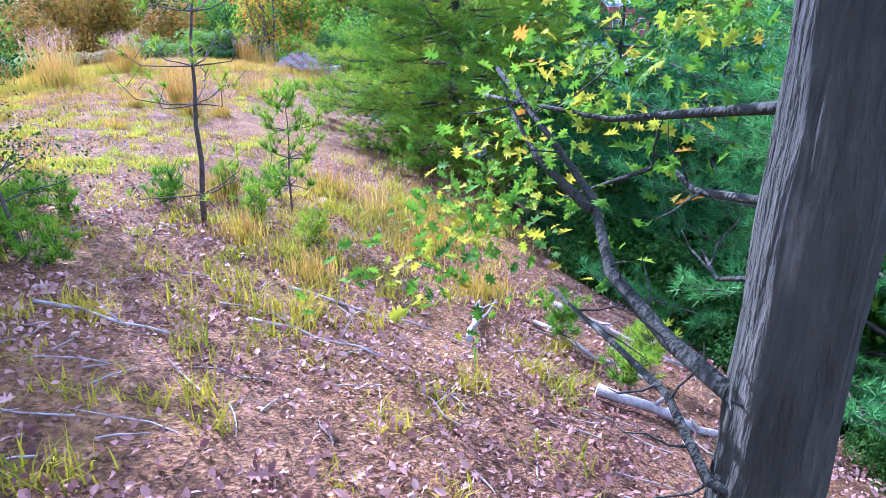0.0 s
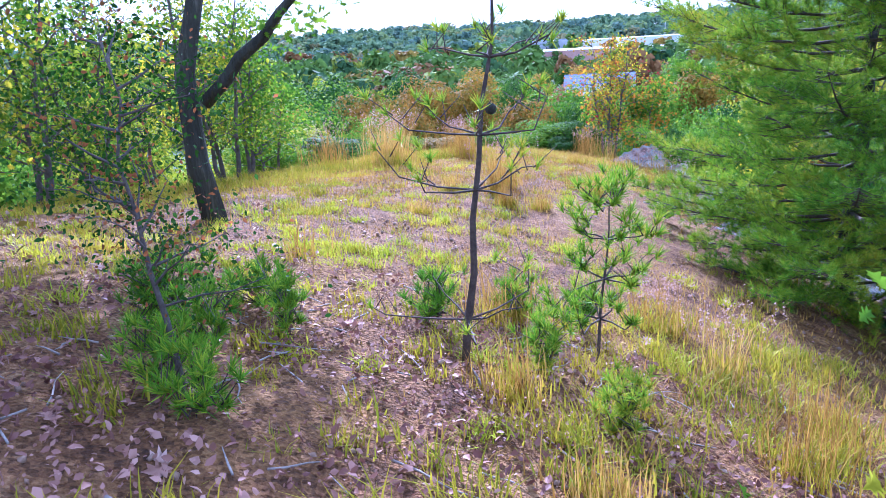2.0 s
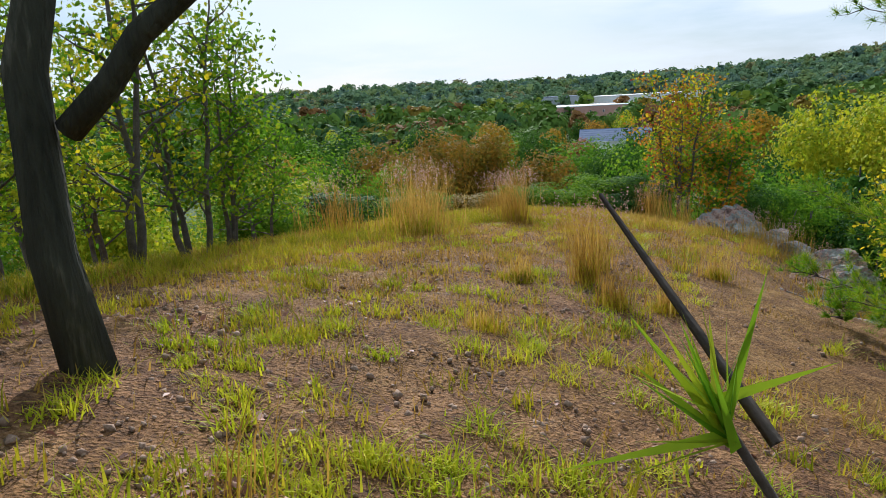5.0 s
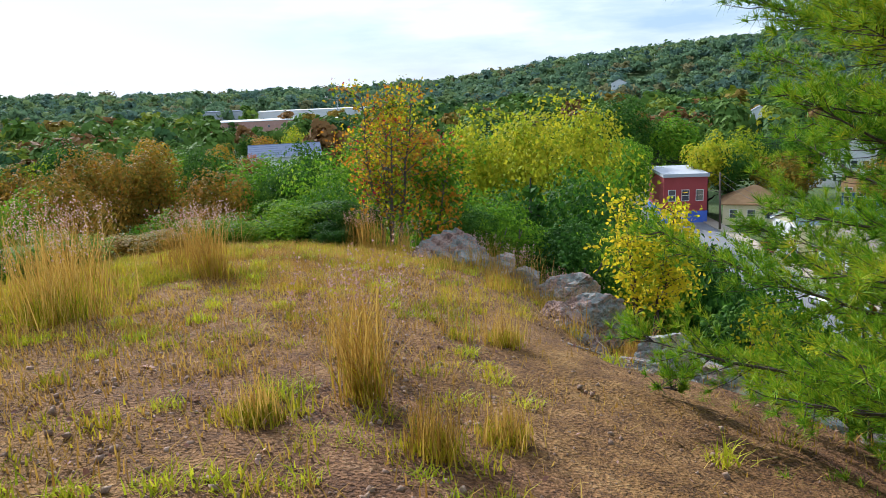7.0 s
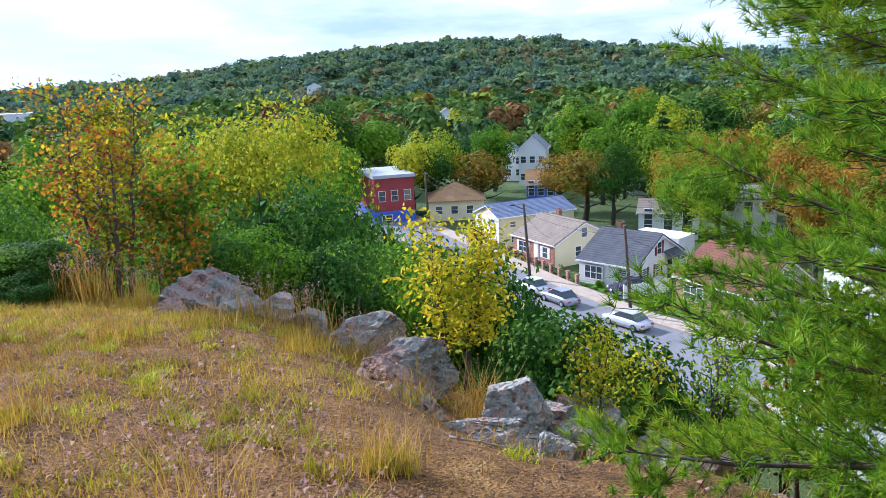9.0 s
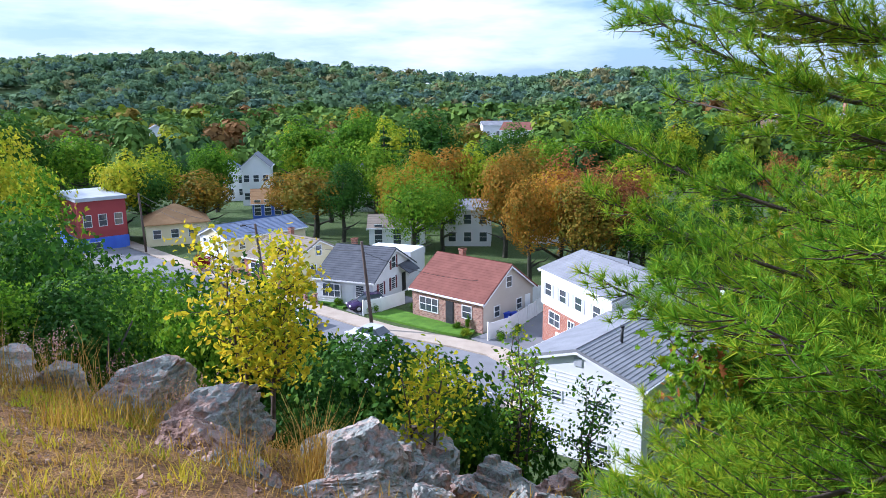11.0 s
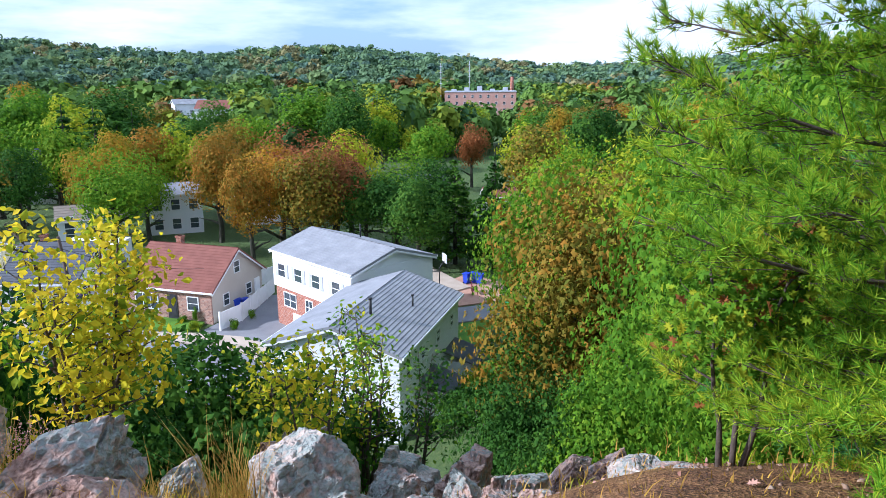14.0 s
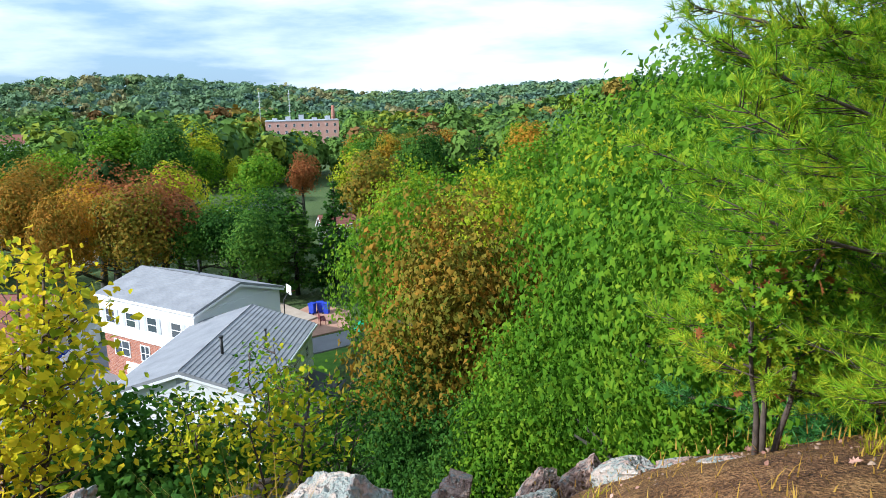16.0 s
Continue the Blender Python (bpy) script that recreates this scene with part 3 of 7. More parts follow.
def door(parent, x, z, w, h, side, L, D, material, label="door"):
    bm = bmesh.new()
    if side == "front":
        box(bm, x, x + w, -0.05, 0.02, z, z + h)
        for k in range(2):
            box(bm, x + 0.12, x + w - 0.12, -0.07, -0.05, z + 0.2 + k * h / 2, z + h / 2 - 0.1 + k * h / 2)
    else:
        box(bm, L - 0.02, L + 0.05, x, x + w, z, z + h)
        for k in range(2):
            box(bm, L + 0.05, L + 0.07, x + 0.12, x + w - 0.12, z + 0.2 + k * h / 2, z + h / 2 - 0.1 + k * h / 2)
    return part("door", bm, material, parent, label)


def chimney(parent, x, y, z0, z1, s=0.5, material=None):
    bm = bmesh.new()
    box(bm, x, x + s, y, y + s, z0, z1)
    box(bm, x - 0.06, x + s + 0.06, y - 0.06, y + s + 0.06, z1 - 0.18, z1)
    part("chimney", bm, material or M["brick"], parent)


def pipe(parent, x, y, z0, z1, r=0.06):
    bm = bmesh.new()
    tube(bm, [(x, y, z0), (x, y, z1)], [r, r], 8)
    tube(bm, [(x, y, z1), (x, y, z1 + 0.1)], [r * 1.5, r * 1.5], 8)
    part("vent_pipe", bm, M["iron"], parent)


def site(name, left, right, z, label, category="house", group=""):
    """An Empty at a house's front left corner, x along the front towards the right corner, y into the plot."""
    (x0, y0), (x1, y1) = left, right
    ob = new(name)
    ob.matrix_world = pose(x0, y0, z, 0, 0, math.degrees(math.atan2(y1 - y0, x1 - x0)))
    tagged(ob, label, category, group)
    return ob, math.hypot(x1 - x0, y1 - y0)


# white townhouse with the grey roof: its west end is a gable
h, L = site("townhouse", (25.6, 39.7), (26.4, 31.9), STREET, "white clapboard two-storey townhouse with a grey shingle roof")
D, EV = 11.6, 5.35
shell(h, L, D, -1.5, EV, 1.25, M["white"], "y")
siding(h, L, D, 0, EV, M["white"])
gable_roof(h, L, D, EV, 1.25, M["roof_grey"], "y", 0.25, 16)
for x, z in ((1.6, 3.3), (4.6, 3.3), (1.6, 0.9), (4.6, 0.9)):
    window(h, x, z, 1.3, 0.62, "front", L, D, None, 2)
for y, z, w, hh in ((1.0, 3.7, 0.6, 0.8), (3.6, 3.7, 0.6, 0.8), (6.6, 3.7, 0.6, 0.8), (9.6, 3.7, 0.6, 0.8), (0.7, 0.9, 0.9, 1.1), (2.2, 1.1, 0.8, 1.2), (7.2, 0.9, 0.9, 1.1), (9.2, 1.1, 0.8, 1.2), (5.0, 1.2, 0.5, 0.9)):
    window(h, y, z, w, hh, "right", L, D)
bm = bmesh.new()
box(bm, L / 2 - 0.25, L / 2 + 0.25, -0.06, 0.0, EV + 0.35, EV + 0.85)
part("gable_vent", bm, M["grey"], h)
pipe(h, L / 2 + 1.0, 3.2, EV + 0.8, EV + 2.0, 0.09)
pipe(h, L / 2 + 2.4, 6.6, EV + 0.4, EV + 1.3, 0.06)
for y in (3.4, 8.2):
    bm = bmesh.new()
    box(bm, L, L + 2.0, y, y + 2.4, -1.0, 1.9)
    part("porch_wall", bm, M["white"], h)
    bm = bmesh.new()
    v = [bm.verts.new(c) for c in ((L, y - 0.2, 2.6), (L, y + 2.6, 2.6), (L + 2.3, y + 2.6, 1.9), (L + 2.3, y - 0.2, 1.9), (L, y - 0.2, 2.5), (L, y + 2.6, 2.5), (L + 2.3, y + 2.6, 1.8), (L + 2.3, y - 0.2, 1.8))]
    for q in ((0, 3, 2, 1), (4, 5, 6, 7), (0, 1, 5, 4), (1, 2, 6, 5), (2, 3, 7, 6), (3, 0, 4, 7)):
        bm.faces.new([v[i] for i in q])
    bmesh.ops.recalc_face_normals(bm, faces=bm.faces)
    part("porch_roof", bm, M["roof_dark"], h, "dark lean-to porch roof")

# white upper, brick lower townhouse behind it
h, L = site("brick_townhouse", (41.1, 50.3), (36.9, 40.7), STREET, "two-storey townhouse, white siding above red brick, grey roof")
D, EV = 7.6, 6.3
shell(h, L, D, -1, 3.4, 0, M["brick"], "x", "brick_wall")
bm = bmesh.new()
box(bm, -0.06, L + 0.06, -0.18, D + 0.06, 3.4, EV)
part("upper_wall", bm, M["white"], h, "white clad upper storey")
shell(h, L, D, EV - 0.3, EV, 1.15, M["white"], "x", "gable_wall")
gable_roof(h, L, D, EV, 1.15, M["roof_grey"], "x", 0.3, 14)
for x in (0.8, 3.2, 5.6, 8.2):
    window(h, x, 4.35, 1.0, 1.0, "front", L, D, M["grey"])
    h.children[-1].location.y = -0.18
for x, w in ((1.2, 1.7), (4.3, 0.9), (7.5, 1.6)):
    window(h, x, 1.9, w, 1.1, "front", L, D, None, 2)
window(h, 1.2, 4.6, 1.3, 0.6, "right", L, D, None, 2)
window(h, 4.9, 4.6, 1.3, 0.6, "right", L, D, None, 2)
bm = bmesh.new()
box(bm, 2.4, 4.4, -0.08, 0.02, -0.1, 1.5)
for k in range(4):
    box(bm, 2.45, 4.35, -0.1, -0.08, k * 0.38, k * 0.38 + 0.3)
part("garage_door", bm, M["trim"], h, "white panelled garage door")
pipe(h, 6.0, D / 2 + 0.4, EV + 1.3, EV + 2.2)

# brick-fronted cape with the red-brown roof
h, L = site("brick_cape", (38.2, 63.6), (38.9, 55.2), STREET, "tan and brick cape house with a red-brown roof")
D, EV = 7.6, 2.9
shell(h, L, D, -0.8, EV, 2.6, M["tan"], "x")
bm = bmesh.new()
box(bm, -0.04, L + 0.04, -0.14, 0.0, -0.6, EV - 0.25)
part("brick_front", bm, M["stone"], h, "mottled brick facing")
gable_roof(h, L, D, EV, 2.6, M["roof_red"], "x", 0.35, 16)
window(h, 1.0, 0.9, 2.2, 1.25, "front", L, D, None, 3)
h.children[-1].location.y = -0.14
window(h, 6.2, 1.1, 1.0, 1.1, "front", L, D)
h.children[-1].location.y = -0.14
door(h, 4.2, 0.2, 0.95, 2.1, "front", L, D, M["black"], "dark front door").location.y = -0.14
for y, z in ((1.6, 1.1), (5.0, 1.1), (3.4, 3.5)):
    window(h, y, z, 0.75, 0.95, "right", L, D)
door(h, 6.3, 0.2, 0.85, 2.0, "right", L, D, M["trim"], "white side door")
bm = bmesh.new()
for k in range(4):
    box(bm, 3.8, 5.6, -0.5 - 0.35 * (k + 1), -0.14, -0.6, 0.1 - 0.18 * k)
part("front_steps", bm, M["brick"], h)
chimney(h, 2.2, D / 2 + 0.3, EV + 1.9, EV + 3.3)

# white cape with the dark roof
h, L = site("white_cape", (34.3, 74.2), (36.9, 68.2), STREET, "white cape house with dark grey roof and maroon shutters")
D, EV = 9.4, 2.7
shell(h, L, D, -0.8, EV, 2.45, M["white"], "x")
siding(h, L, D, 0, EV, M["white"])
gable_roof(h, L, D, EV, 2.45, M["roof_dark"], "x", 0.3, 16)
window(h, 0.9, 0.9, 2.0, 1.3, "front", L, D, None, 3)
h.children[-1].location.y = -0.25
window(h, 4.6, 1.0, 0.9, 1.2, "front", L, D)
door(h, 3.4, 0.2, 0.9, 2.0, "front", L, D, M["trim"], "white front door")
for y, z in ((1.2, 1.0), (3.9, 1.0), (4.1, 3.2)):
    window(h, y, z, 0.85, 1.2, "right", L, D, M["maroon"])
door(h, 6.4, 0.2, 0.85, 2.0, "right", L, D, M["black"], "dark side door")
bm = bmesh.new()
v = [bm.verts.new(c) for c in ((L, 5.6, 3.3), (L, 8.2, 3.3), (L + 1.3, 8.2, 2.5), (L + 1.3, 5.6, 2.5), (L, 5.6, 3.2), (L, 8.2, 3.2), (L + 1.3, 8.2, 2.4), (L + 1.3, 5.6, 2.4))]
for q in ((0, 3, 2, 1), (4, 5, 6, 7), (0, 1, 5, 4), (1, 2, 6, 5), (2, 3, 7, 6), (3, 0, 4, 7)):
    bm.faces.new([v[i] for i in q])
bmesh.ops.recalc_face_normals(bm, faces=bm.faces)
part("door_hood", bm, M["roof_dark"], h)
bm = bmesh.new()
box(bm, 0.4, L - 0.2, D - 0.3, D + 3.4, 0, 3.9)
part("rear_wing", bm, M["white"], h)
chimney(h, 1.4, D / 2 + 0.2, EV + 1.8, EV + 3.2)

# cream cape
h, L = site("cream_cape", (34.2, 88.6), (35.2, 80.8), STREET, "cream and brick cape house with a tan roof")
D, EV = 8.6, 2.75
shell(h, L, D, -0.8, EV, 2.1, M["cream"], "x")
bm = bmesh.new()
box(bm, -0.04, L + 0.04, -0.14, 0.0, -0.6, EV - 0.25)
part("brick_front", bm, M["brick"], h)
gable_roof(h, L, D, EV, 2.1, M["roof_tan"], "x", 0.3, 16)
window(h, 1.2, 1.0, 1.7, 1.2, "front", L, D, M["trim"], 2)
h.children[-1].location.y = -0.14
window(h, 5.9, 1.0, 0.9, 1.2, "front", L, D, M["trim"])
h.children[-1].location.y = -0.14
door(h, 4.2, 0.5, 0.9, 2.0, "front", L, D, M["trim"], "white front door").location.y = -0.14
for y, z in ((3.0, 1.0), (3.9, 3.1)):
    window(h, y, z, 0.8, 1.1, "right", L, D)
bm = bmesh.new()
for k in range(4):
    box(bm, 4.0, 5.4, -0.5 - 0.35 * (k + 1), -0.14, -0.6, 0.4 - 0.18 * k)
part("front_steps", bm, M["brick"], h)
chimney(h, 2.4, D / 2 + 0.2, EV + 1.6, EV + 2.9)

# beige two-storey house with the blue roof
h, L = site("beige_house", (34.0, 99.6), (34.4, 93.2), STREET, "white and cream two-storey house with a blue-grey roof")
D, EV = 11.5, 4.0
shell(h, L, D, -0.8, EV, 1.25, M["cream"], "y")
bm = bmesh.new()
box(bm, 0, L, -0.05, 0.0, -0.5, EV - 0.1)
part("front_cladding", bm, M["white"], h)
gable_roof(h, L, D, EV, 1.25, M["roof_blue"], "y", 0.25, 12)
for x, z in ((0.9, 2.7), (4.5, 2.7), (2.7, 0.7)):
    window(h, x, z, 0.75, 0.9, "front", L, D)
    h.children[-1].location.y = -0.05
for y, z in ((1.6, 2.6), (5.5, 2.6), (1.8, 0.6), (6, 0.6), (9.0, 2.6)):
    window(h, y, z, 0.8, 0.7, "right", L, D)

# red and blue painted building
h, L = site("red_building", (25.6, 119), (32.0, 118.6), STREET - 1.2, "flat-roofed building painted red above and blue below")
shell(h, L, 12, -1, 8.2, 0, M["redpaint"], "x")
bm = bmesh.new()
box(bm, -0.05, L + 0.05, -0.2, 12.05, -0.5, 3.0)
part("shopfront", bm, M["bluepaint"], h, "blue painted ground floor")
bm = bmesh.new()
box(bm, -0.2, L + 0.2, -0.3, 12.2, 8.2, 8.7)
part("cornice", bm, M["grey"], h)
for x in (0.7, 2.7, 4.8):
    window(h, x, 4.6, 1.0, 1.6, "front", L, 12)
window(h, 1.0, 0.8, 1.6, 1.6, "front", L, 12)
h.children[-1].location.y = -0.2


def hip_roof(parent, L, D, eave, rise, material, over=0.4):
    bm = bmesh.new()
    o = over
    lo = [bm.verts.new(c) for c in ((-o, -o, eave), (L + o, -o, eave), (L + o, D + o, eave), (-o, D + o, eave))]
    base = [bm.verts.new((v.co.x, v.co.y, eave - 0.15)) for v in lo]
    if L >= D:
        a, b = bm.verts.new((D / 2, D / 2, eave + rise)), bm.verts.new((L - D / 2 + 0.01, D / 2, eave + rise))
        fs = ((lo[0], lo[1], b, a), (lo[1], lo[2], b), (lo[2], lo[3], a, b), (lo[3], lo[0], a))
    else:
        a, b = bm.verts.new((L / 2, L / 2, eave + rise)), bm.verts.new((L / 2, D - L / 2, eave + rise))
        fs = ((lo[0], lo[1], a), (lo[1], lo[2], b, a), (lo[2], lo[3], b), (lo[3], lo[0], a, b))
    for f in fs:
        bm.faces.new(f)
    for i in range(4):
        bm.faces.new((base[i], base[(i + 1) % 4], lo[(i + 1) % 4], lo[i]))
    bm.faces.new(base[::-1])
    bmesh.ops.recalc_face_normals(bm, faces=bm.faces)
    part("roof", bm, material, parent)


h, L = site("bungalow", (33.5, 116), (41.5, 113), STREET, "small cream bungalow with an orange-brown hip roof")
shell(h, L, 8, -1, 3.2, 0, M["cream"], "x")
hip_roof(h, L, 8, 3.2, 2.3, M["roof_orange"])
for x in (1.0, 3.4, 5.8):
    window(h, x, 1.1, 1.0, 1.2, "front", L, 8)


def far_house(az, d, base, L, D, eave, rise, wall, roof, turn, label, axis="x", rows=2, cols=3, name="house"):
    ob = new(name)
    x, y = hub(az, d)
    ob.matrix_world = pose(x, y, base, 0, 0, turn) @ pose(-L / 2, -D / 2, 0)
    tagged(ob, label, "house", "houses in the valley")
    shell(ob, L, D, -3, eave, rise, wall, axis)
    if rise:
        gable_roof(ob, L, D, eave, rise, roof, axis, 0.3, 6)
    else:
        bm = bmesh.new()
        box(bm, -0.2, L + 0.2, -0.2, D + 0.2, eave, eave + 0.4)
        part("roof", bm, roof, ob)
    for r in range(rows):
        z = 0.9 + r * (eave - 0.4) / rows
        for c in range(cols):
            window(ob, L * (c + 0.5) / cols - 0.5, z, 1.0, 1.3, "front", L, D)
        for c in range(max(2, cols - 1)):
            window(ob, D * (c + 0.5) / max(2, cols - 1) - 0.5, z, 1.0, 1.3, "right", L, D)
            window(ob, D * (c + 0.5) / max(2, cols - 1) - 0.5, z, 1.0, 1.3, "left", L, D)
    return ob


def hub(az, d):
    return -5.5 + d * math.sin(radians(az)), 13.5 + d * math.cos(radians(az))


# valley houses: bearing, distance, base
far_house(29.2, 150, -20, 5.5, 7, 7.4, 2.4, M["white"], M["roof_grey"], -35, "tall white house with a light grey roof", "y")
far_house(27.2, 158, -20, 6.5, 6.5, 5.4, 2.4, M["white"], M["roof_blue"], -30, "grey gabled house with a blue-grey roof", "y")
far_house(29.8, 128, -20, 5, 5, 3.0, 2.0, M["bluepaint"], M["roof_orange"], -30, "small blue house with an orange-brown roof")
far_house(22.2, 290, -18, 9, 7, 7, 2.6, M["white"], M["roof_grey"], -20, "white house among far trees", "y")
far_house(37.2, 135, -20, 4.2, 4.6, 6.4, 1.9, M["white"], M["roof_dark"], -42, "narrow white house behind trees", "y")
far_house(39.9, 98, -20, 7.5, 5, 3.2, 1.3, M["white"], M["roof_tan"], -42, "white garage with a brown roof")
far_house(45.6, 102, -20.5, 6.5, 5.5, 5.4, 1.0, M["white"], M["roof_grey"], -48, "white two-storey house with a pale roof")
far_house(51.5, 104, -20, 6, 5, 4.6, 1.2, M["white"], M["roof_grey"], -50, "white house hidden behind orange trees")
far_house(49.6, 230, -18, 10, 7, 8.2, 2.2, M["white"], M["roof_red"], -70, "white three-storey house with a red-brown roof", "x", 3)
far_house(64.2, 98, -19, 6, 6, 3.6, 1.8, M["tan"], M["roof_dark"], -60, "tan house with a dark skylit roof")
far_house(70.5, 100, -20.5, 4.5, 4, 3.4, 1.4, M["tan"], M["roof_red"], -60, "house with a red roof among trees")
far_house(-22.7, 150, -24, 12, 9, 7.0, 2.6, M["white"], M["roof_grey"], 20, "white gabled house with a grey roof below the hill", "y")
far_house(-14.0, 170, -18, 16, 10, 6.0, 2.4, M["white"], M["roof_blue"], 14, "house with a blue-grey roof below the hill")
far_house(47.8, 250, -17, 10, 8, 8, 1.2, M["white"], M["roof_grey"], -40, "white house on the far slope")
far_house(12.0, 620, ground_at(*hub(12.0, 620)) + 1.5, 12, 10, 8, 3, M["white"], M["roof_grey"], -10, "white house high on the far hill", "y")

# brick apartment block with masts and a chimney stack behind it
ob = far_house(69.8, 360, -22, 34, 14, 13, 0, M["pink"], M["grey"], -70, "long pink brick apartment block with a flat roof", "x", 4, 9, "apartment_building")
for k in range(5):
    bm = bmesh.new()
    box(bm, 3 + k * 6.2, 5.4 + k * 6.2, 4, 7, 13.4, 14.4 + 0.7 * (k % 3))
    part("roof_plant", bm, M["grey"], ob)


def mast(az, d, base, top, r, material, label, name):
    x, y = hub(az, d)
    bm = bmesh.new()
    tube(bm, [(0, 0, 0), (0, 0, (top - base) * 0.6), (0, 0, top - base)], [r, r * 0.8, r * 0.6], 8)
    if name[:5] == "radio":
        for k in range(4):
            box(bm, -r * 2.2, r * 2.2, -r * 2.2, r * 2.2, (top - base) * (0.55 + 0.12 * k), (top - base) * (0.55 + 0.12 * k) + 0.4)
    o = mesh_object(name, bm, material)
    o.location = (x, y, base)
    tagged(o, label, name.replace("_", " "))


mast(72.3, 470, -20, -2.5, 1.6, M["brick"], "tall tapering red brick chimney stack", "chimney_stack")
mast(66.8, 420, -20, 5.5, 0.25, M["grey"], "thin grey lattice radio mast", "radio_mast")
mast(69.0, 420, -20, 6.5, 0.25, M["grey"], "thin grey lattice radio mast", "radio_mast")
mast(-9.7, 520, -20, 3, 0.3, M["grey"], "thin grey light mast beside the factory", "radio_mast")

# the large flat-roofed works across the valley
for az, d, L, D, hgt, wall, roof, lab in ((-11.5, 560, 80, 40, 13, "white", "white", "long white flat-roofed factory"), (-16.5, 470, 62, 40, 9, "pink", "white", "low brick factory with a white roof"),
                                         (-18.5, 600, 40, 30, 14, "grey", "roof_blue", "blue-grey factory block with a white front"), (-10.0, 480, 24, 20, 8, "pink", "white", "small brick works with a white roof"),
                                         (-33.0, 420, 40, 20, 6, "white", "roof_grey", "long low white building among trees"), (3.0, 700, 30, 16, 9, "white", "white", "white building in the far trees")):
    far_house(az, d, -20, L, D, hgt, 0, M[wall], M[roof], -az, lab, "x", 2, int(L / 7), "factory")

# ---------------------------------------------------------------- trees of the valley


def crown_arrays(seed, rx, rz, zc, lumps, sprays, size, shape="round", jitter=0.28):
    gen = np.random.default_rng(seed)
    u = gen.normal(size=(lumps, 3))
    u /= np.linalg.norm(u, axis=1)[:, None]
    c = u * (gen.random((lumps, 1)) ** 0.45) * 0.72
    if shape == "cone":
        c[:, :2] *= (0.95 - 0.85 * (c[:, 2:3] + 0.72) / 1.44)
    c[:, 2] = np.where(c[:, 2] < 0, c[:, 2] * 0.8, c[:, 2])
    rad = gen.uniform(0.26, 0.46, lumps)
    k = gen.integers(0, lumps, sprays)
    n = gen.normal(size=(sprays, 3))
    n[:, 2] += 0.25
    n /= np.linalg.norm(n, axis=1)[:, None]
    p = c[k] + n * rad[k][:, None] * gen.uniform(0.75, 1.08, (sprays, 1))
    p *= (rx, rx, rz)
    p[:, 2] += zc
    q = n + 0.6 * (c[k] / 0.72)
    return p, facing(q, gen, jitter), gen.uniform(0.7, 1.35, sprays) * size


def tree(name, seed, rx, rz, zc, leaf, label, lumps=20, sprays=1300, size=0.62, shape="round", bark="bark", jitter=0.4):
    """A broad tree: a tapered trunk, its limbs and a crown of many leaf sprays."""
    rng = random.Random(seed)
    ob = new(name)
    tagged(ob, label, "tree")
    bm = bmesh.new()
    top = zc + rz * 0.35
    trunk = sway(rng, (0, 0, -1.2), (rng.uniform(-.3, .3), rng.uniform(-.3, .3), top), 6, 0.012)
    r0 = 0.035 * (zc + rz)
    tube(bm, trunk, [r0 * (1 - 0.13 * i) for i in range(7)], 7, rng, 0.1)
    for i in range(7):
        a = trunk[2 + i % 4]
        w = rng.uniform(0, 6.28)
        b = a + Vector((math.cos(w) * rx * 0.65, math.sin(w) * rx * 0.65, rz * rng.uniform(0.1, 0.4)))
        tube(bm, sway(rng, a, b, 4, 0.05), [r0 * 0.45, r0 * 0.35, r0 * 0.25, r0 * 0.15, r0 * 0.06], 5)
    part("trunk", bm, M[bark], ob)
    v, f = scatter(SPRAY_V, SPRAY_F, *crown_arrays(seed, rx, rz, zc, lumps, sprays, size, shape, jitter))
    crown = new("crown", array_mesh("crown", v, f, [M[leaf]]))
    crown.parent = ob
    return ob


def conifer(name, seed, h, r, leaf, label, tiers=14, size=0.6):
    rng, gen = random.Random(seed), np.random.default_rng(seed)
    ob = new(name)
    tagged(ob, label, "tree")
    bm = bmesh.new()
    tube(bm, [(0, 0, -1), (0, 0, h * 0.5), (0, 0, h)], [0.02 * h, 0.013 * h, 0.003 * h], 6)
    P = []
    for k in range(tiers):
        t = (k + rng.random() * 0.5) / tiers
        z, rad = h * (0.14 + 0.84 * t), r * (1 - t) ** 0.8 * rng.uniform(0.75, 1.1)
        for j in range(rng.randint(5, 8)):
            w = rng.uniform(0, 6.28)
            e = Vector((math.cos(w) * rad, math.sin(w) * rad, z - rad * 0.12))
            tube(bm, [(0, 0, z), e * 0.5 + Vector((0, 0, z)) * 0.5 + Vector((0, 0, rad * 0.08)), e], [0.004 * h, 0.003 * h, 0.001 * h], 3, cap=False)
            for q in range(max(4, int(rad * 9))):
                s = rng.uniform(0.25, 1.05)
                P.append((e.x * s + rng.uniform(-.3, .3), e.y * s + rng.uniform(-.3, .3), z - rad * 0.12 * s + rng.uniform(-.22, .22)))
    part("trunk", bm, M["bark"], ob)
    P = np.array(P)
    v, f = scatter(SPRAY_V, SPRAY_F, P, turns(len(P), gen, 0.6), gen.uniform(0.7, 1.3, len(P)) * size)
    crown = new("crown", array_mesh("crown", v, f, [M[leaf]]))
    crown.parent = ob
    return ob


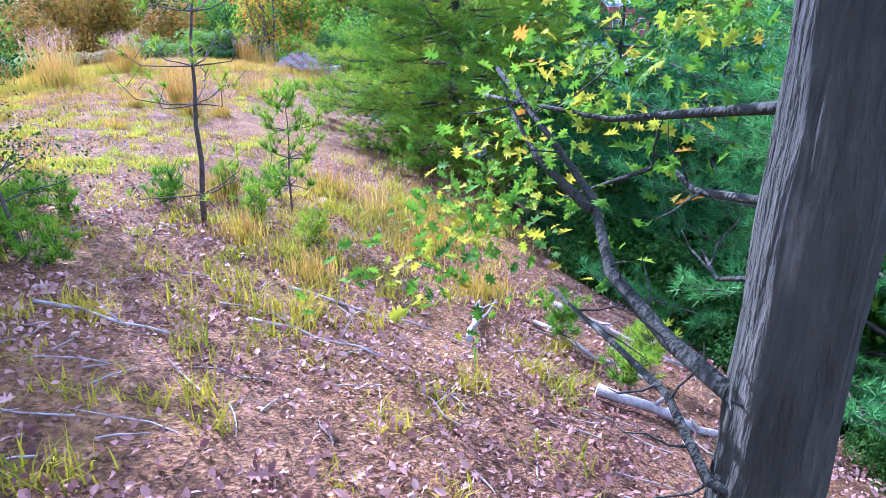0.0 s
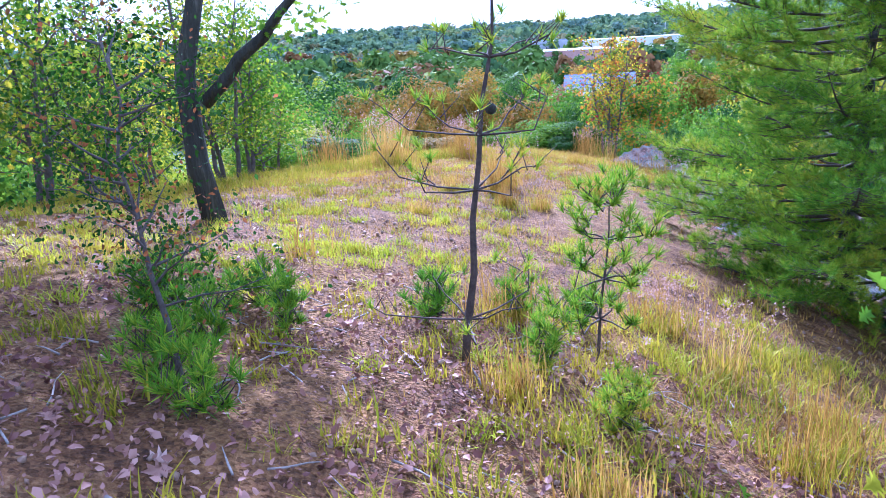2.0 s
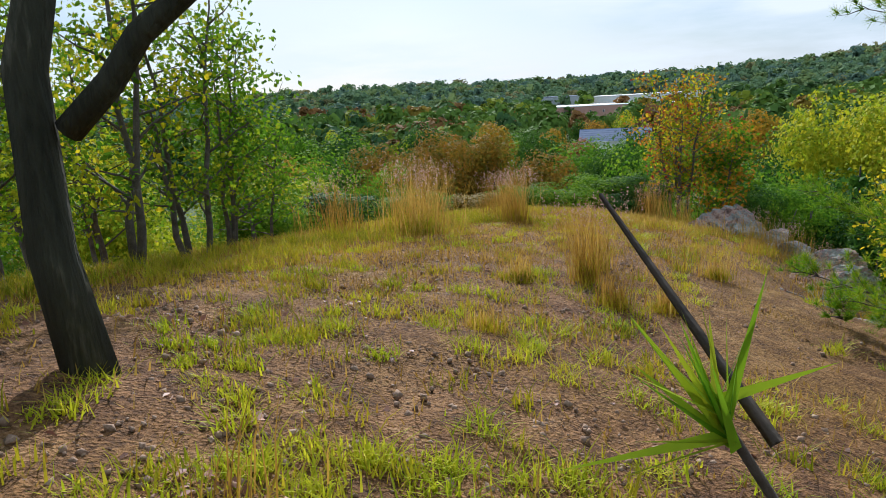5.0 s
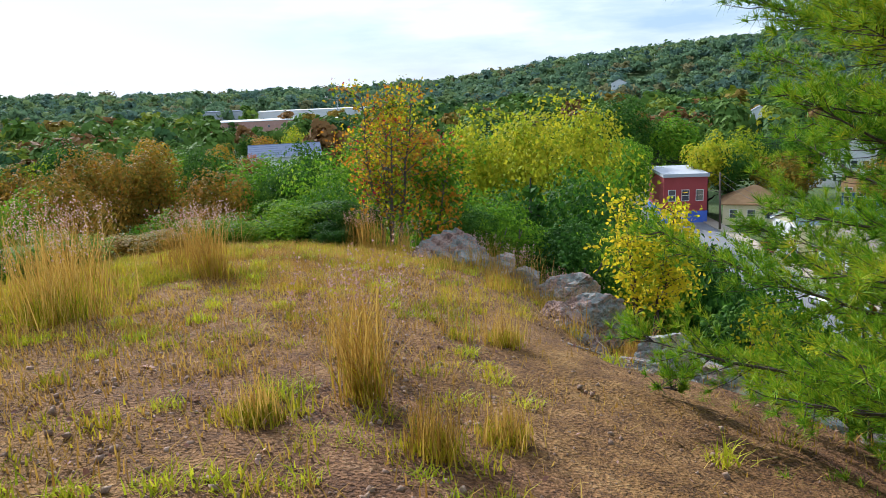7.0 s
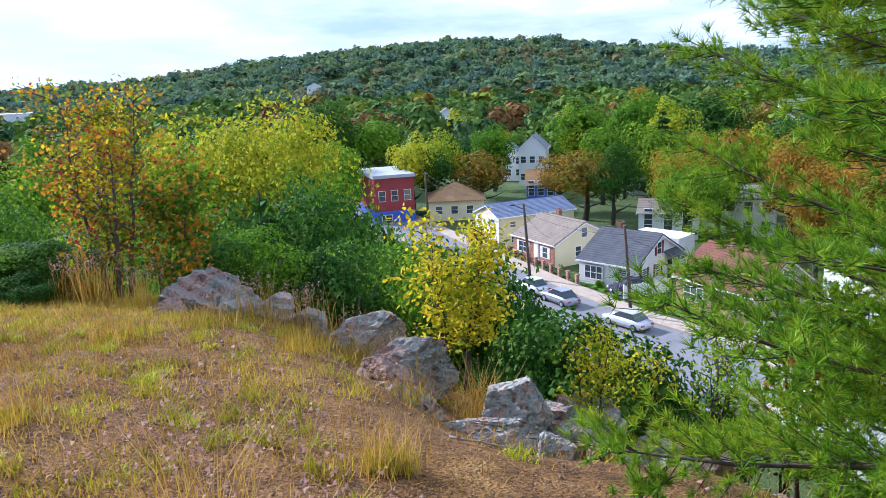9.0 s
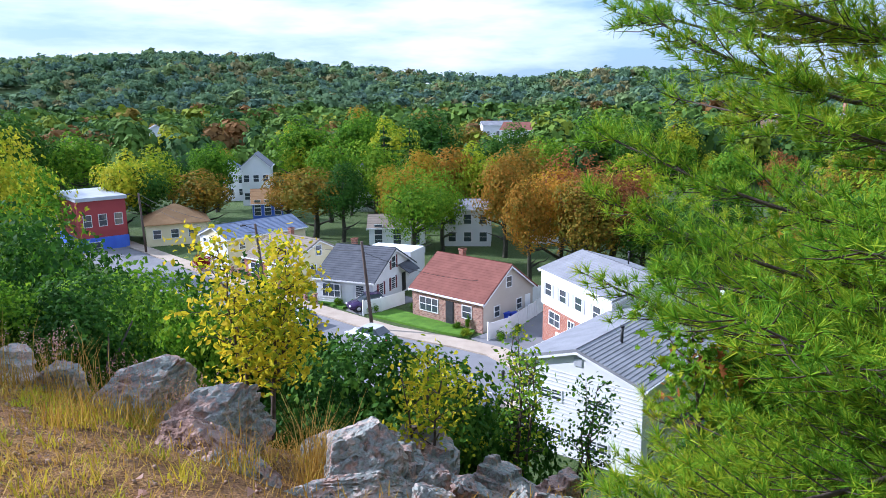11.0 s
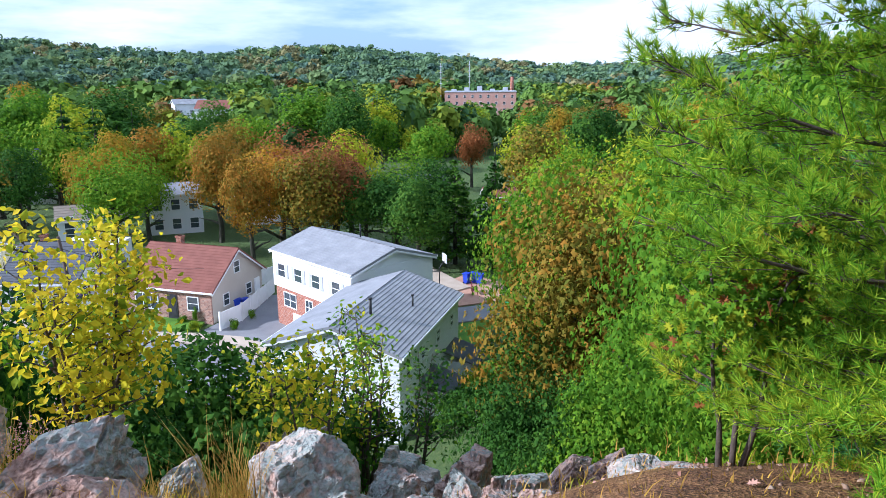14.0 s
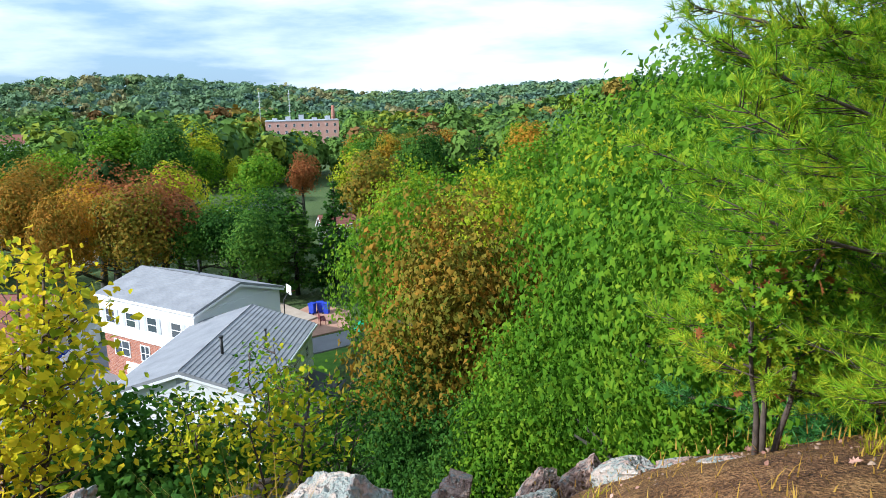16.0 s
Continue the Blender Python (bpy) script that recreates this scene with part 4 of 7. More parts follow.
WORDS = {"green": "broad green leafy tree standing among other trees", "dark": "dark green leafy tree with a dense crown", "lime": "yellow-green leafy tree turning colour",
         "orange": "orange autumn tree with a rounded crown", "amber": "amber-leaved autumn tree with a rounded crown", "rust": "rust-red autumn tree with a full crown", "olive": "olive-brown tree turning to autumn colour", "yellow": "yellow autumn tree"}
KINDS = {}
for i, (k, lf) in enumerate((("green", "green"), ("green_b", "green"), ("dark", "dark"), ("dark_b", "dark"), ("lime", "lime"), ("orange", "amber"), ("rust", "rust"), ("olive", "olive"))):
    KINDS[k] = tree("tree", 40 + i, 4.6, 5.0, 7.6, lf, WORDS[lf], 40 + 2 * (i % 3), 6000, 0.28)
    KINDS[k + "_near"] = tree("tree", 240 + i, 4.6, 5.0, 7.6, lf, WORDS[lf], 52, 14000, 0.19, jitter=0.75)
    KINDS[k + "_far"] = tree("tree", 140 + i, 4.6, 5.0, 7.6, lf, WORDS[lf], 34, 3200, 0.38)
KINDS["shade"] = tree("tree", 333, 4.6, 5.0, 7.6, "green", WORDS["green"], 84, 22000, 0.14, jitter=0.75)
KINDS["fir"] = conifer("conifer", 70, 14, 4.0, "dark", "dark green spreading conifer", 20, 0.5)
KINDS["fir_far"] = conifer("conifer", 71, 14, 4.0, "dark", "dark green spreading conifer", 16, 0.5)
used = set()


def plant(kind, x, y, base, top, width=None):
    """A tree of that kind from the ground up to the height top."""
    src = KINDS[kind]
    full = 14.2 if kind[:3] == "fir" else 12.6
    sz = (top - base) / full
    sw = max(width / 9.0, 0.74 * sz) if width else sz * rnd.uniform(0.85, 1.15)
    m = pose(x, y, base, 0, 0, rnd.uniform(0, 360))
    if kind not in used:
        used.add(kind)
        ob = src
        ob.matrix_basis = m
    else:
        ob = copy_thing(src, m)
    ob.scale = (sw, sw, sz)
    return ob


rnd = random.Random(11)
# trees that stand out: kind, bearing, distance, degrees of the top above the eye, crown width
for kind, az, d, el, wd in (
        ("lime", 9.3, 58, -0.6, 15), ("green", 13.0, 46, -5.2, 9), ("lime", 3.0, 60, -1.6, 10), ("fir", 8.0, 30, -7.0, 8), ("dark", 11.8, 33, -5.6, 11), ("dark_b", 15.5, 30, -7.0, 9), ("green_b", 18.5, 27, -10.5, 7),
        ("dark", 6.0, 34, -6.5, 9), ("green", 2.5, 30, -7.0, 7), ("rust", 57.0, 80, -4.6, 12), ("orange", 53.0, 82, -4.8, 10), ("olive", 48.5, 92, -4.2, 9), ("olive", 50.5, 78, -6.0, 6), ("green", 62.0, 82, -6.0, 9),
        ("dark", 59.5, 78, -7.0, 8), ("fir", 66.5, 76, -6.6, 9), ("dark_b", 64.6, 78, -6.6, 8), ("fir", 41.0, 135, -2.2, 14), ("fir", 43.5, 140, -2.6, 12), ("dark", 42.5, 165, -0.9, 18), ("green_b", 38.0, 170, -0.6, 16), ("orange", 37.2, 185, -0.5, 8),
        ("green", 32.5, 165, -1.0, 16), ("olive", 33.4, 108, -4.9, 12), ("green", 41.2, 88, -5.2, 9), ("orange", 40.0, 100, -4.6, 8), ("olive", 25.0, 118, -4.8, 11), ("lime", 21.2, 125, -3.0, 12), ("dark_b", 23.0, 135, -3.4, 9),
        ("green", 17.2, 150, -1.8, 14), ("dark", 13.0, 150, -0.6, 16), ("green", 78.0, 48, -4.8, 11), ("lime", 74.5, 50, -5.6, 7), ("fir", 69.6, 74, -6.2, 8), ("green_b", 85.0, 46, -3.0, 11),
        ("green", 90.0, 52, 0.2, 12), ("dark", 93.5, 48, 2.6, 11), ("green_b", 88.0, 38, -5.5, 8), ("lime", 91.0, 34, -4.5, 8), ("green", 87.0, 24, -14.5, 5), ("green_b", 92.0, 26, -9.0, 6), ("green", 96.0, 40, 4.0, 11), ("dark", 99.0, 36, 4.5, 10),
        ("green", 103.0, 40, 5.5, 11), ("lime", 95.0, 28, -3.0, 6), ("green_b", 107.0, 36, 6, 10), ("green", 112.0, 34, 6, 10), ("dark", 120.0, 34, 7, 10), ("green", 128.0, 30, 8, 10), ("lime", 73.0, 115, -3.8, 11), ("rust", 68.5, 130, -3.6, 7),
        ("green", 65.0, 125, -3.4, 11), ("dark", 59.0, 150, -1.4, 13), ("lime", 61.0, 170, -1.3, 14), ("green", 56.5, 175, -0.8, 18), ("olive", 51.0, 150, -3.0, 10), ("olive", 45.5, 200, -2.0, 12), ("dark", 75.0, 150, -2.6, 13), ("olive", 77.5, 170, -2.4, 13),
        ("dark", 19.5, 25, -10.8, 8), ("dark_b", 23.5, 26, -12.2, 7.5), ("green_b", 16.5, 23, -11.0, 7), ("dark", 26.5, 25, -14.2, 6), ("dark_b", 28.6, 23, -17, 4.5), ("olive", 74.0, 26.5, -7.6, 9.6), ("dark_b", 68.5, 23.5, -20.5, 4.2), ("green", 80.5, 21, -15, 5.5), ("green_b", 75.0, 19, -21.5, 5), ("dark", 71.0, 20, -23.5, 4), ("green", 84.0, 30, -7.0, 7.5), ("lime", 79.0, 34, -6.2, 6.5), ("green_b", 81.5, 40, -5.0, 9), ("green", 86.5, 34, -4.5, 8), ("lime", 88.5, 29, -4.0, 7), ("green", 72.5, 42, -6.6, 8), ("olive", 31.4, 116, -5.2, 9), ("green", 26.0, 140, -2.8, 10), ("lime", 19.5, 118, -3.2, 9), ("green", 34.6, 122, -2.6, 11), ("dark_b", 35.6, 104, -4.8, 8), ("green_b", 38.2, 118, -2.8, 10), ("lime", 39.6, 150, -1.2, 13), ("green", 36.5, 160, -0.7, 15), ("orange", 42.0, 108, -4.0, 8), ("green", 43.5, 96, -5.4, 7), ("olive", 44.5, 112, -3.4, 10), ("lime", 46.6, 110, -3.2, 10), ("olive", 55.0, 76, -5.8, 9), ("rust", 54.0, 88, -3.8, 11), ("lime", 58.5, 92, -4.0, 9), ("olive", 50.0, 100, -3.6, 10), ("dark", 61.5, 76, -7.2, 8), ("dark_b", 63.5, 72, -8.2, 8), ("fir", 39.0, 130, -2.0, 13), ("olive", -28.5, 84, -2.5, 11), ("olive", -24.5, 88, -2.8, 11), ("dark", -20.0, 95, -2.4, 7), ("rust", -16.5, 140, -3.6, 8), ("green", -17.5, 84, -4.2, 12), ("dark", -13.6, 80, -3.6, 9), ("green", -11.0, 66, -4.0, 10), ("orange", -19, 150, -3, 8),
        ("olive", -44, 78, -3.6, 11), ("orange", -41, 92, -3.2, 11), ("dark", -38, 84, -3.8, 10), ("olive", -34.5, 90, -3.4, 11), ("orange", -31.0, 82, -4.2, 11), ("olive", -27.5, 95, -3.2, 12), ("dark", -25.2, 105, -3.0, 9), ("green", -21.5, 98, -3.8, 12), ("olive", -19.5, 78, -4.8, 10), ("green_b", -15.0, 92, -3.6, 12), ("dark_b", -12.4, 110, -2.6, 9), ("green", -9.0, 95, -3.4, 12), ("olive", -5.5, 100, -3.0, 11), ("orange", -3.0, 120, -2.2, 10), ("dark", 0.5, 90, -2.8, 11), ("green", 4.0, 110, -1.8, 13), ("dark", -29.5, 130, -2.0, 12), ("green", -35.5, 135, -1.8, 13), ("orange", -23.8, 140, -2.2, 11), ("green", -7.0, 140, -1.6, 13), ("green", -35, 60, -5.0, 9), ("olive", -31.5, 64, -4.0, 10), ("green", -40, 70, -3.5, 11), ("dark", -36.5, 110, -2.4, 12), ("dark_b", -8.5, 48, -6.6, 8), ("green", -4.5, 44, -6.4, 9), ("dark", -1.0, 46, -5.2, 9)):
    x, y = hub(az, d)
    z = ground_at(x, y)
    sunk = 0.28 * (0.2 + d * math.tan(radians(el)) - z) if d < 62 and kind != "fir" else 0.3
    plant(kind + ("_far" if d > 105 else "_near" if d < 62 and kind != "fir" else ""), x, y, z - sunk, 0.2 + d * math.tan(radians(el)), wd)

# plots and roads that stay free of trees
CLEAR = [(20, 36, 40, 112), (24, 52, 30, 60), (34, 52, 55, 105)]
SIGHT = [(26.2, 30.6), (36.6, 37.8), (44.2, 47.0), (39.2, 41.0), (-25.2, -20.8), (-17.0, -11.0), (67.0, 73.0)]
for _ in range(170):
    az, d = rnd.uniform(-100, 92), 74 + 150 * rnd.random() ** 0.7
    x, y = hub(az, d)
    if any(a < x < b and c < y < e for a, b, c, e in CLEAR) or (d < 110 and 30 < az < 72) or (d < 158 and any(a < az < b for a, b in SIGHT)):
        continue
    z = ground_at(x, y)
    kind = rnd.choice(("green", "green_b", "dark", "dark_b", "olive", "green", "lime", "dark", "orange", "green_b", "fir"))
    plant(kind + "_far", x, y, z - 0.3, z + rnd.uniform(9, 15))
for k in KINDS:
    if k not in used:
        plant(k, 60 + 5 * len(used), 210, -20.3, -9)

for _ in range(18):
    az, d = rnd.uniform(-60, 6), rnd.uniform(48, 110)
    x, y = hub(az, d)
    z = ground_at(x, y)
    top = min(z + rnd.uniform(8, 13), 0.2 - d * math.tan(radians(4.4)))
    plant(rnd.choice(("green", "green_b", "dark", "olive", "dark_b", "lime")) + "_far", x, y, z - 2.5, top)
for _ in range(24):
    az, d = rnd.uniform(74, 120), rnd.uniform(34, 75)
    x, y = hub(az, d)
    z = ground_at(x, y)
    plant(rnd.choice(("green", "green_b", "dark", "olive", "lime", "green")), x, y, z - 2.5, z + rnd.uniform(7, 11))
# trees on the west slope
for k in range(13):
    x, y = hub(-98 + 4 * k, rnd.uniform(20, 32))
    z = ground_at(x, y)
    plant(rnd.choice(("green", "dark", "green_b", "lime")) + "_near", x, y, z - 1.5, min(z + rnd.uniform(5, 8), -0.8), rnd.uniform(5.5, 7.5))
# far woods: one object of many crowns
gen = np.random.default_rng(5)
QUAD_V, QUAD_F = [(-0.5, -0.2, -0.05), (0.3, -0.45, 0.05), (0.5, 0.35, -0.05), (-0.25, 0.45, 0.06)], [(0, 1, 2), (0, 2, 3)]
TEMPL = []
for s in range(10):
    fine_one = s >= 5
    p, r, z = crown_arrays(100 + s, 1.0, 0.85, 0.75, 16 if fine_one else 10, 420 if fine_one else 90, 0.21 if fine_one else 0.34, "round", 0.24 if fine_one else 0.45)
    TEMPL.append(scatter(QUAD_V, QUAD_F, p, r, z))
count = 12500
az = gen.uniform(-105, 100, count)
d = np.sqrt(320 ** 2 + (930 ** 2 - 320 ** 2) * gen.random(count))
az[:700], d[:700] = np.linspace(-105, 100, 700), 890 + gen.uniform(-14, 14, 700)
n_mid = 2000
az[700:700 + n_mid], d[700:700 + n_mid] = gen.uniform(-105, 92, n_mid), 175 + 190 * gen.random(n_mid)
keep = ~(((az > -20) & (az < -8) & (d > 190) & (d < 640) & (gen.random(count) < 0.85)) | ((az > 66) & (az < 73.5) & (d > 230) & (d < 420)) | ((az > 47) & (az < 51) & (d > 150) & (d < 260))
         | ((az > 26) & (az < 30.5) & (d < 160)) | ((az > -25) & (az < -20) & (d < 175)) | ((az > -17) & (az < -11) & (d < 190)) | ((az > 20.8) & (az < 23.4) & (d > 200) & (d < 300)) | ((az > 36) & (az < 38) & (d < 140)))
tone = np.array([noise.noise((a * 0.12, b * 0.01, 7.0)) for a, b in zip(az, d)])
woods = {"far_woods": ([], [], [], [0]), "backdrop": ([], [], [], [0])}
for i in np.nonzero(keep)[0]:
    x, y = hub(az[i], d[i])
    if d[i] < 350 and any(a < x < b and c < y < e for a, b, c, e in CLEAR):
        continue
    z = float(height(x, y))
    # crowns past 560 m go to the ridge, whose colours hold painted haze
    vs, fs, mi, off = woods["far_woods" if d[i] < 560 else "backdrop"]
    s = gen.uniform(4.2, 7.0) * (1.0 if d[i] < 345 else 1.3) * (1.0 if gen.random() < 0.8 else 1.3)
    v, f = TEMPL[i % 5 + (5 if d[i] < 345 else 0)]
    w = gen.uniform(0, 6.28)
    rot = np.array([[math.cos(w), -math.sin(w), 0], [math.sin(w), math.cos(w), 0], [0, 0, gen.uniform(0.85, 1.25) * (1.0 if d[i] < 345 else 0.85)]])
    vs.append((v * s) @ rot.T + (x, y, z + 1.0))
    fs.append(f + off[0])
    off[0] += len(v)
    u = gen.random() + tone[i] * 0.5
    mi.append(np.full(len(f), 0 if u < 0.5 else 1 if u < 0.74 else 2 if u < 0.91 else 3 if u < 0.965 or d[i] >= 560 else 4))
for k, leaf, lab, kd in (("far_woods", "far", "mixed green and autumn woods filling the valley", "stuff"), ("backdrop", "ridge", "distant wooded ridge on the horizon, haze put into its blue-green colour", "structure")):
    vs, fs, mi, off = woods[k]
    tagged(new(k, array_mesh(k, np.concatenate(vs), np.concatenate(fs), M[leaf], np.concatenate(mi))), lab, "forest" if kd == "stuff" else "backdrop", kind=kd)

# ---------------------------------------------------------------- hilltop plants


def needle_tufts(spots, ways, length, gen, count=22, spread=0.9, thin=0.04):
    """Star-like tufts of long needles; one thin blade each."""
    spots, ways = np.asarray(spots, float), np.asarray(ways, float)
    n = len(spots)
    ways /= np.linalg.norm(ways, axis=1)[:, None] + 1e-9
    d = gen.normal(size=(n, count, 3)) * spread + ways[:, None, :] * 1.0
    d /= np.linalg.norm(d, axis=2)[:, :, None]
    side = np.cross(d, gen.normal(size=(n, count, 3)))
    side /= np.linalg.norm(side, axis=2)[:, :, None] + 1e-9
    ln = length * gen.uniform(0.7, 1.15, (n, count, 1))
    base = spots[:, None, :] - ways[:, None, :] * gen.uniform(0, 0.35, (n, count, 1)) * length
    w = thin * length
    v = np.stack([base - side * w, base + side * w, base + d * ln + np.array([0, 0, -0.08]) * ln], 2).reshape(-1, 3)
    return v, np.arange(len(v)).reshape(-1, 3)


def pine(name, x, y, h, reach, label, leaf="needle", limbs=70, tuft=0.11, seed=3, low=0.06, density=17, needles=18, base=None, whorl=1, thin=0.04):
    """A white pine: whorled limbs, side twigs and needle tufts."""
    rng, gen = random.Random(seed), np.random.default_rng(seed)
    ob = new(name)
    z0 = ground_at(x, y) if base is None else base
    ob.location = (x, y, z0)
    tagged(ob, label, "pine tree")
    bm = bmesh.new()
    tube(bm, sway(rng, (0, 0, -0.4), (0.1, 0.05, h), 8, 0.006), [0.021 * h * (1 - 0.118 * i) for i in range(9)], 9, rng, 0.08)
    part("trunk", bm, M["bark"], ob, "rough grey-brown trunk")
    spots, ways = [], []
    for k in range(limbs):
        t = (k // whorl + 0.5) * whorl / limbs
        z = h * (low + (0.97 - low) * t) + rng.uniform(-0.12, 0.12)
        r = reach * float(np.interp(t, (0, 0.15, 0.25, 0.33, 0.42, 0.55, 0.63, 0.72, 0.85, 1), (0.9, 0.95, 1.02, 1.06, 0.84, 0.78, 1.04, 0.85, 0.5, 0.1))) * rng.uniform(0.75, 1.1) + 0.15
        w = k * 2.4 + rng.uniform(-0.4, 0.4)
        out = Vector((math.cos(w), math.sin(w), 0))
        rise = rng.uniform(-0.08, 0.22) + 0.2 * t
        bm = bmesh.new()
        pts = [Vector((0, 0, z)) + out * r * s + Vector((0, 0, r * rise * (s ** 1.4) - 0.06 * r * math.sin(s * 3))) for s in (0, 0.25, 0.5, 0.75, 1)]
        tube(bm, pts, [0.008 * r + 0.007, 0.006 * r + 0.005, 0.004 * r + 0.004, 0.003 * r + 0.003, 0.003], 5)
        side = Vector((-out.y, out.x, 0))
        for q in range(int(r * density * 0.55)):
            s = rng.uniform(0.22, 1.0)
            a = pts[0].lerp(pts[-1], s)
            i = min(3, int(s * 4))
            a = pts[i].lerp(pts[i + 1], s * 4 - i)
            sgn = rng.choice((-1, 1))
            ln = r * 0.34 * (1.15 - s) * rng.uniform(0.5, 1.2) + 0.12
            b = a + (side * sgn * 0.8 + out * 0.75 + Vector((0, 0, rng.uniform(-0.25, 0.8)))).normalized() * ln
            tube(bm, [a, (a + b) / 2 + Vector((0, 0, -0.02)), b], [0.006, 0.004, 0.002], 3, cap=False)
            m_ = max(1, int(ln / 0.11))
            for j in range(m_):
                p = a.lerp(b, (j + 1) / m_)
                spots.append(p + Vector((rng.uniform(-.03, .03), rng.uniform(-.03, .03), rng.uniform(0, .04))))
                ways.append((b - a).normalized() + Vector((0, 0, 0.8)))
        spots.append(pts[-1])
        ways.append(out + Vector((0, 0, 0.6)))
        part("limb", bm, M["twig"], ob)
    v, f = needle_tufts(spots, ways, tuft, gen, needles, 0.62, thin)
    nd = new("needles", array_mesh("needles", v, f, [M[leaf]]))
    nd.parent = ob
    return ob


def branch_leaves(name, spots, template, size, leaf, gen, parent, droop=0.4, per=9, spread=0.2):
    tv, tf = template
    spots = np.repeat(np.asarray(spots, float), per, 0)
    spots += gen.normal(size=spots.shape) * (spread, spread, spread * 0.6)
    r = turns(len(spots), gen, droop)
    v, f = scatter(tv, tf, spots, r, gen.uniform(0.6, 1.2, len(spots)) * size)
    ob = new(name, array_mesh(name, v, f, [M[leaf]]))
    ob.parent = parent
    return ob


def small_tree(name, x, y, h, width, leaves, label, seed=0, stems=1, per=7, size=0.12, template=None, twigs=16, bark="bark_grey", lean=(0, 0), base=None, start=0.3, r0=None, cat="tree"):
    """A sapling or shrub: stems, twigs and single leaves in loose groups. leaves: (material, share) pairs."""
    rng, gen = random.Random(seed), np.random.default_rng(seed)
    ob = new(name)
    z0 = ground_at(x, y) if base is None else base
    ob.location = (x, y, z0)
    tagged(ob, label, cat)
    tips = []
    for s in range(stems):
        bm = bmesh.new()
        w = rng.uniform(0, 6.28)
        sp = 0 if stems == 1 else width * 0.28
        top = Vector((math.cos(w) * sp + lean[0], math.sin(w) * sp + lean[1], h * rng.uniform(0.75, 1.0) if s else h))
        foot = Vector((math.cos(w) * sp * 0.25, math.sin(w) * sp * 0.25, -0.15))
        pts = sway(rng, foot, top, 7, 0.018)
        rad = r0 or (0.011 * h + 0.008)
        tube(bm, pts, [rad * (1 - 0.125 * i) for i in range(8)], 7, rng, 0.08)
        for k in range(twigs):
            t = start + (1 - start) * (k + rng.random()) / twigs
            i = min(6, int(t * 7))
            a = pts[i].lerp(pts[i + 1], t * 7 - i)
            ww = rng.uniform(0, 6.28)
            ln = width * 0.5 * (1.15 - 0.75 * t) * rng.uniform(0.55, 1.1)
            b = a + Vector((math.cos(ww), math.sin(ww), rng.uniform(0.2, 0.9))).normalized() * ln
            mid = sway(rng, a, b, 3, 0.06)
            tube(bm, mid, [rad * 0.4, rad * 0.3, rad * 0.2, rad * 0.1], 4, cap=False)
            for j in (1, 2, 3):
                tips.append(mid[j])
                c = mid[j] + Vector((rng.uniform(-1, 1), rng.uniform(-1, 1), rng.uniform(-0.2, 0.8))) * ln * 0.35
                tube(bm, [mid[j], c], [rad * 0.15, rad * 0.06], 3, cap=False)
                tips += [c, (c + mid[j]) / 2]
        tips.append(top)
        part("stem", bm, M[bark], ob)
    tips = np.array([tuple(p) for p in tips])
    rng_i = gen.random(len(tips))
    lo = 0.0
    for leaf, share in leaves:
        pick = tips[(rng_i >= lo) & (rng_i < lo + share)]
        lo += share
        if len(pick):
            branch_leaves("leaves", pick, template or (LEAF_V, LEAF_F), size, leaf, gen, ob, 0.35, per, 0.1 + width * 0.035)
    return ob


OAK = (OAK_V, OAK_F)
PLAIN = (LEAF_V, LEAF_F)

# the tall white pine at the brink and others behind it
pine("pine_tree", 0.12, 13.85, 7.0, 2.9, "large white pine with bright green needles at the brink", "needle", 124, seed=3, tuft=0.12, density=28, needles=34, base=-3.75, whorl=4, thin=0.026)
pine("pine_tree", 3.0, 13.0, 6.6, 2.6, "white pine crowded in among darker trees", "needle_blue", 60, 0.15, 12, density=22, needles=20)
pine("pine_tree", 4.2, 11.2, 7.0, 3.4, "white pine with dark blue-green needles on the slope", "needle_blue", 80, 0.15, 8, density=24, needles=20)
pine("pine_tree", 4.2, 7.0, 6.0, 2.6, "white pine in shade on the slope", "needle_blue", 60, 0.14, 9, density=22, needles=20)
# two pine seedlings beside the path


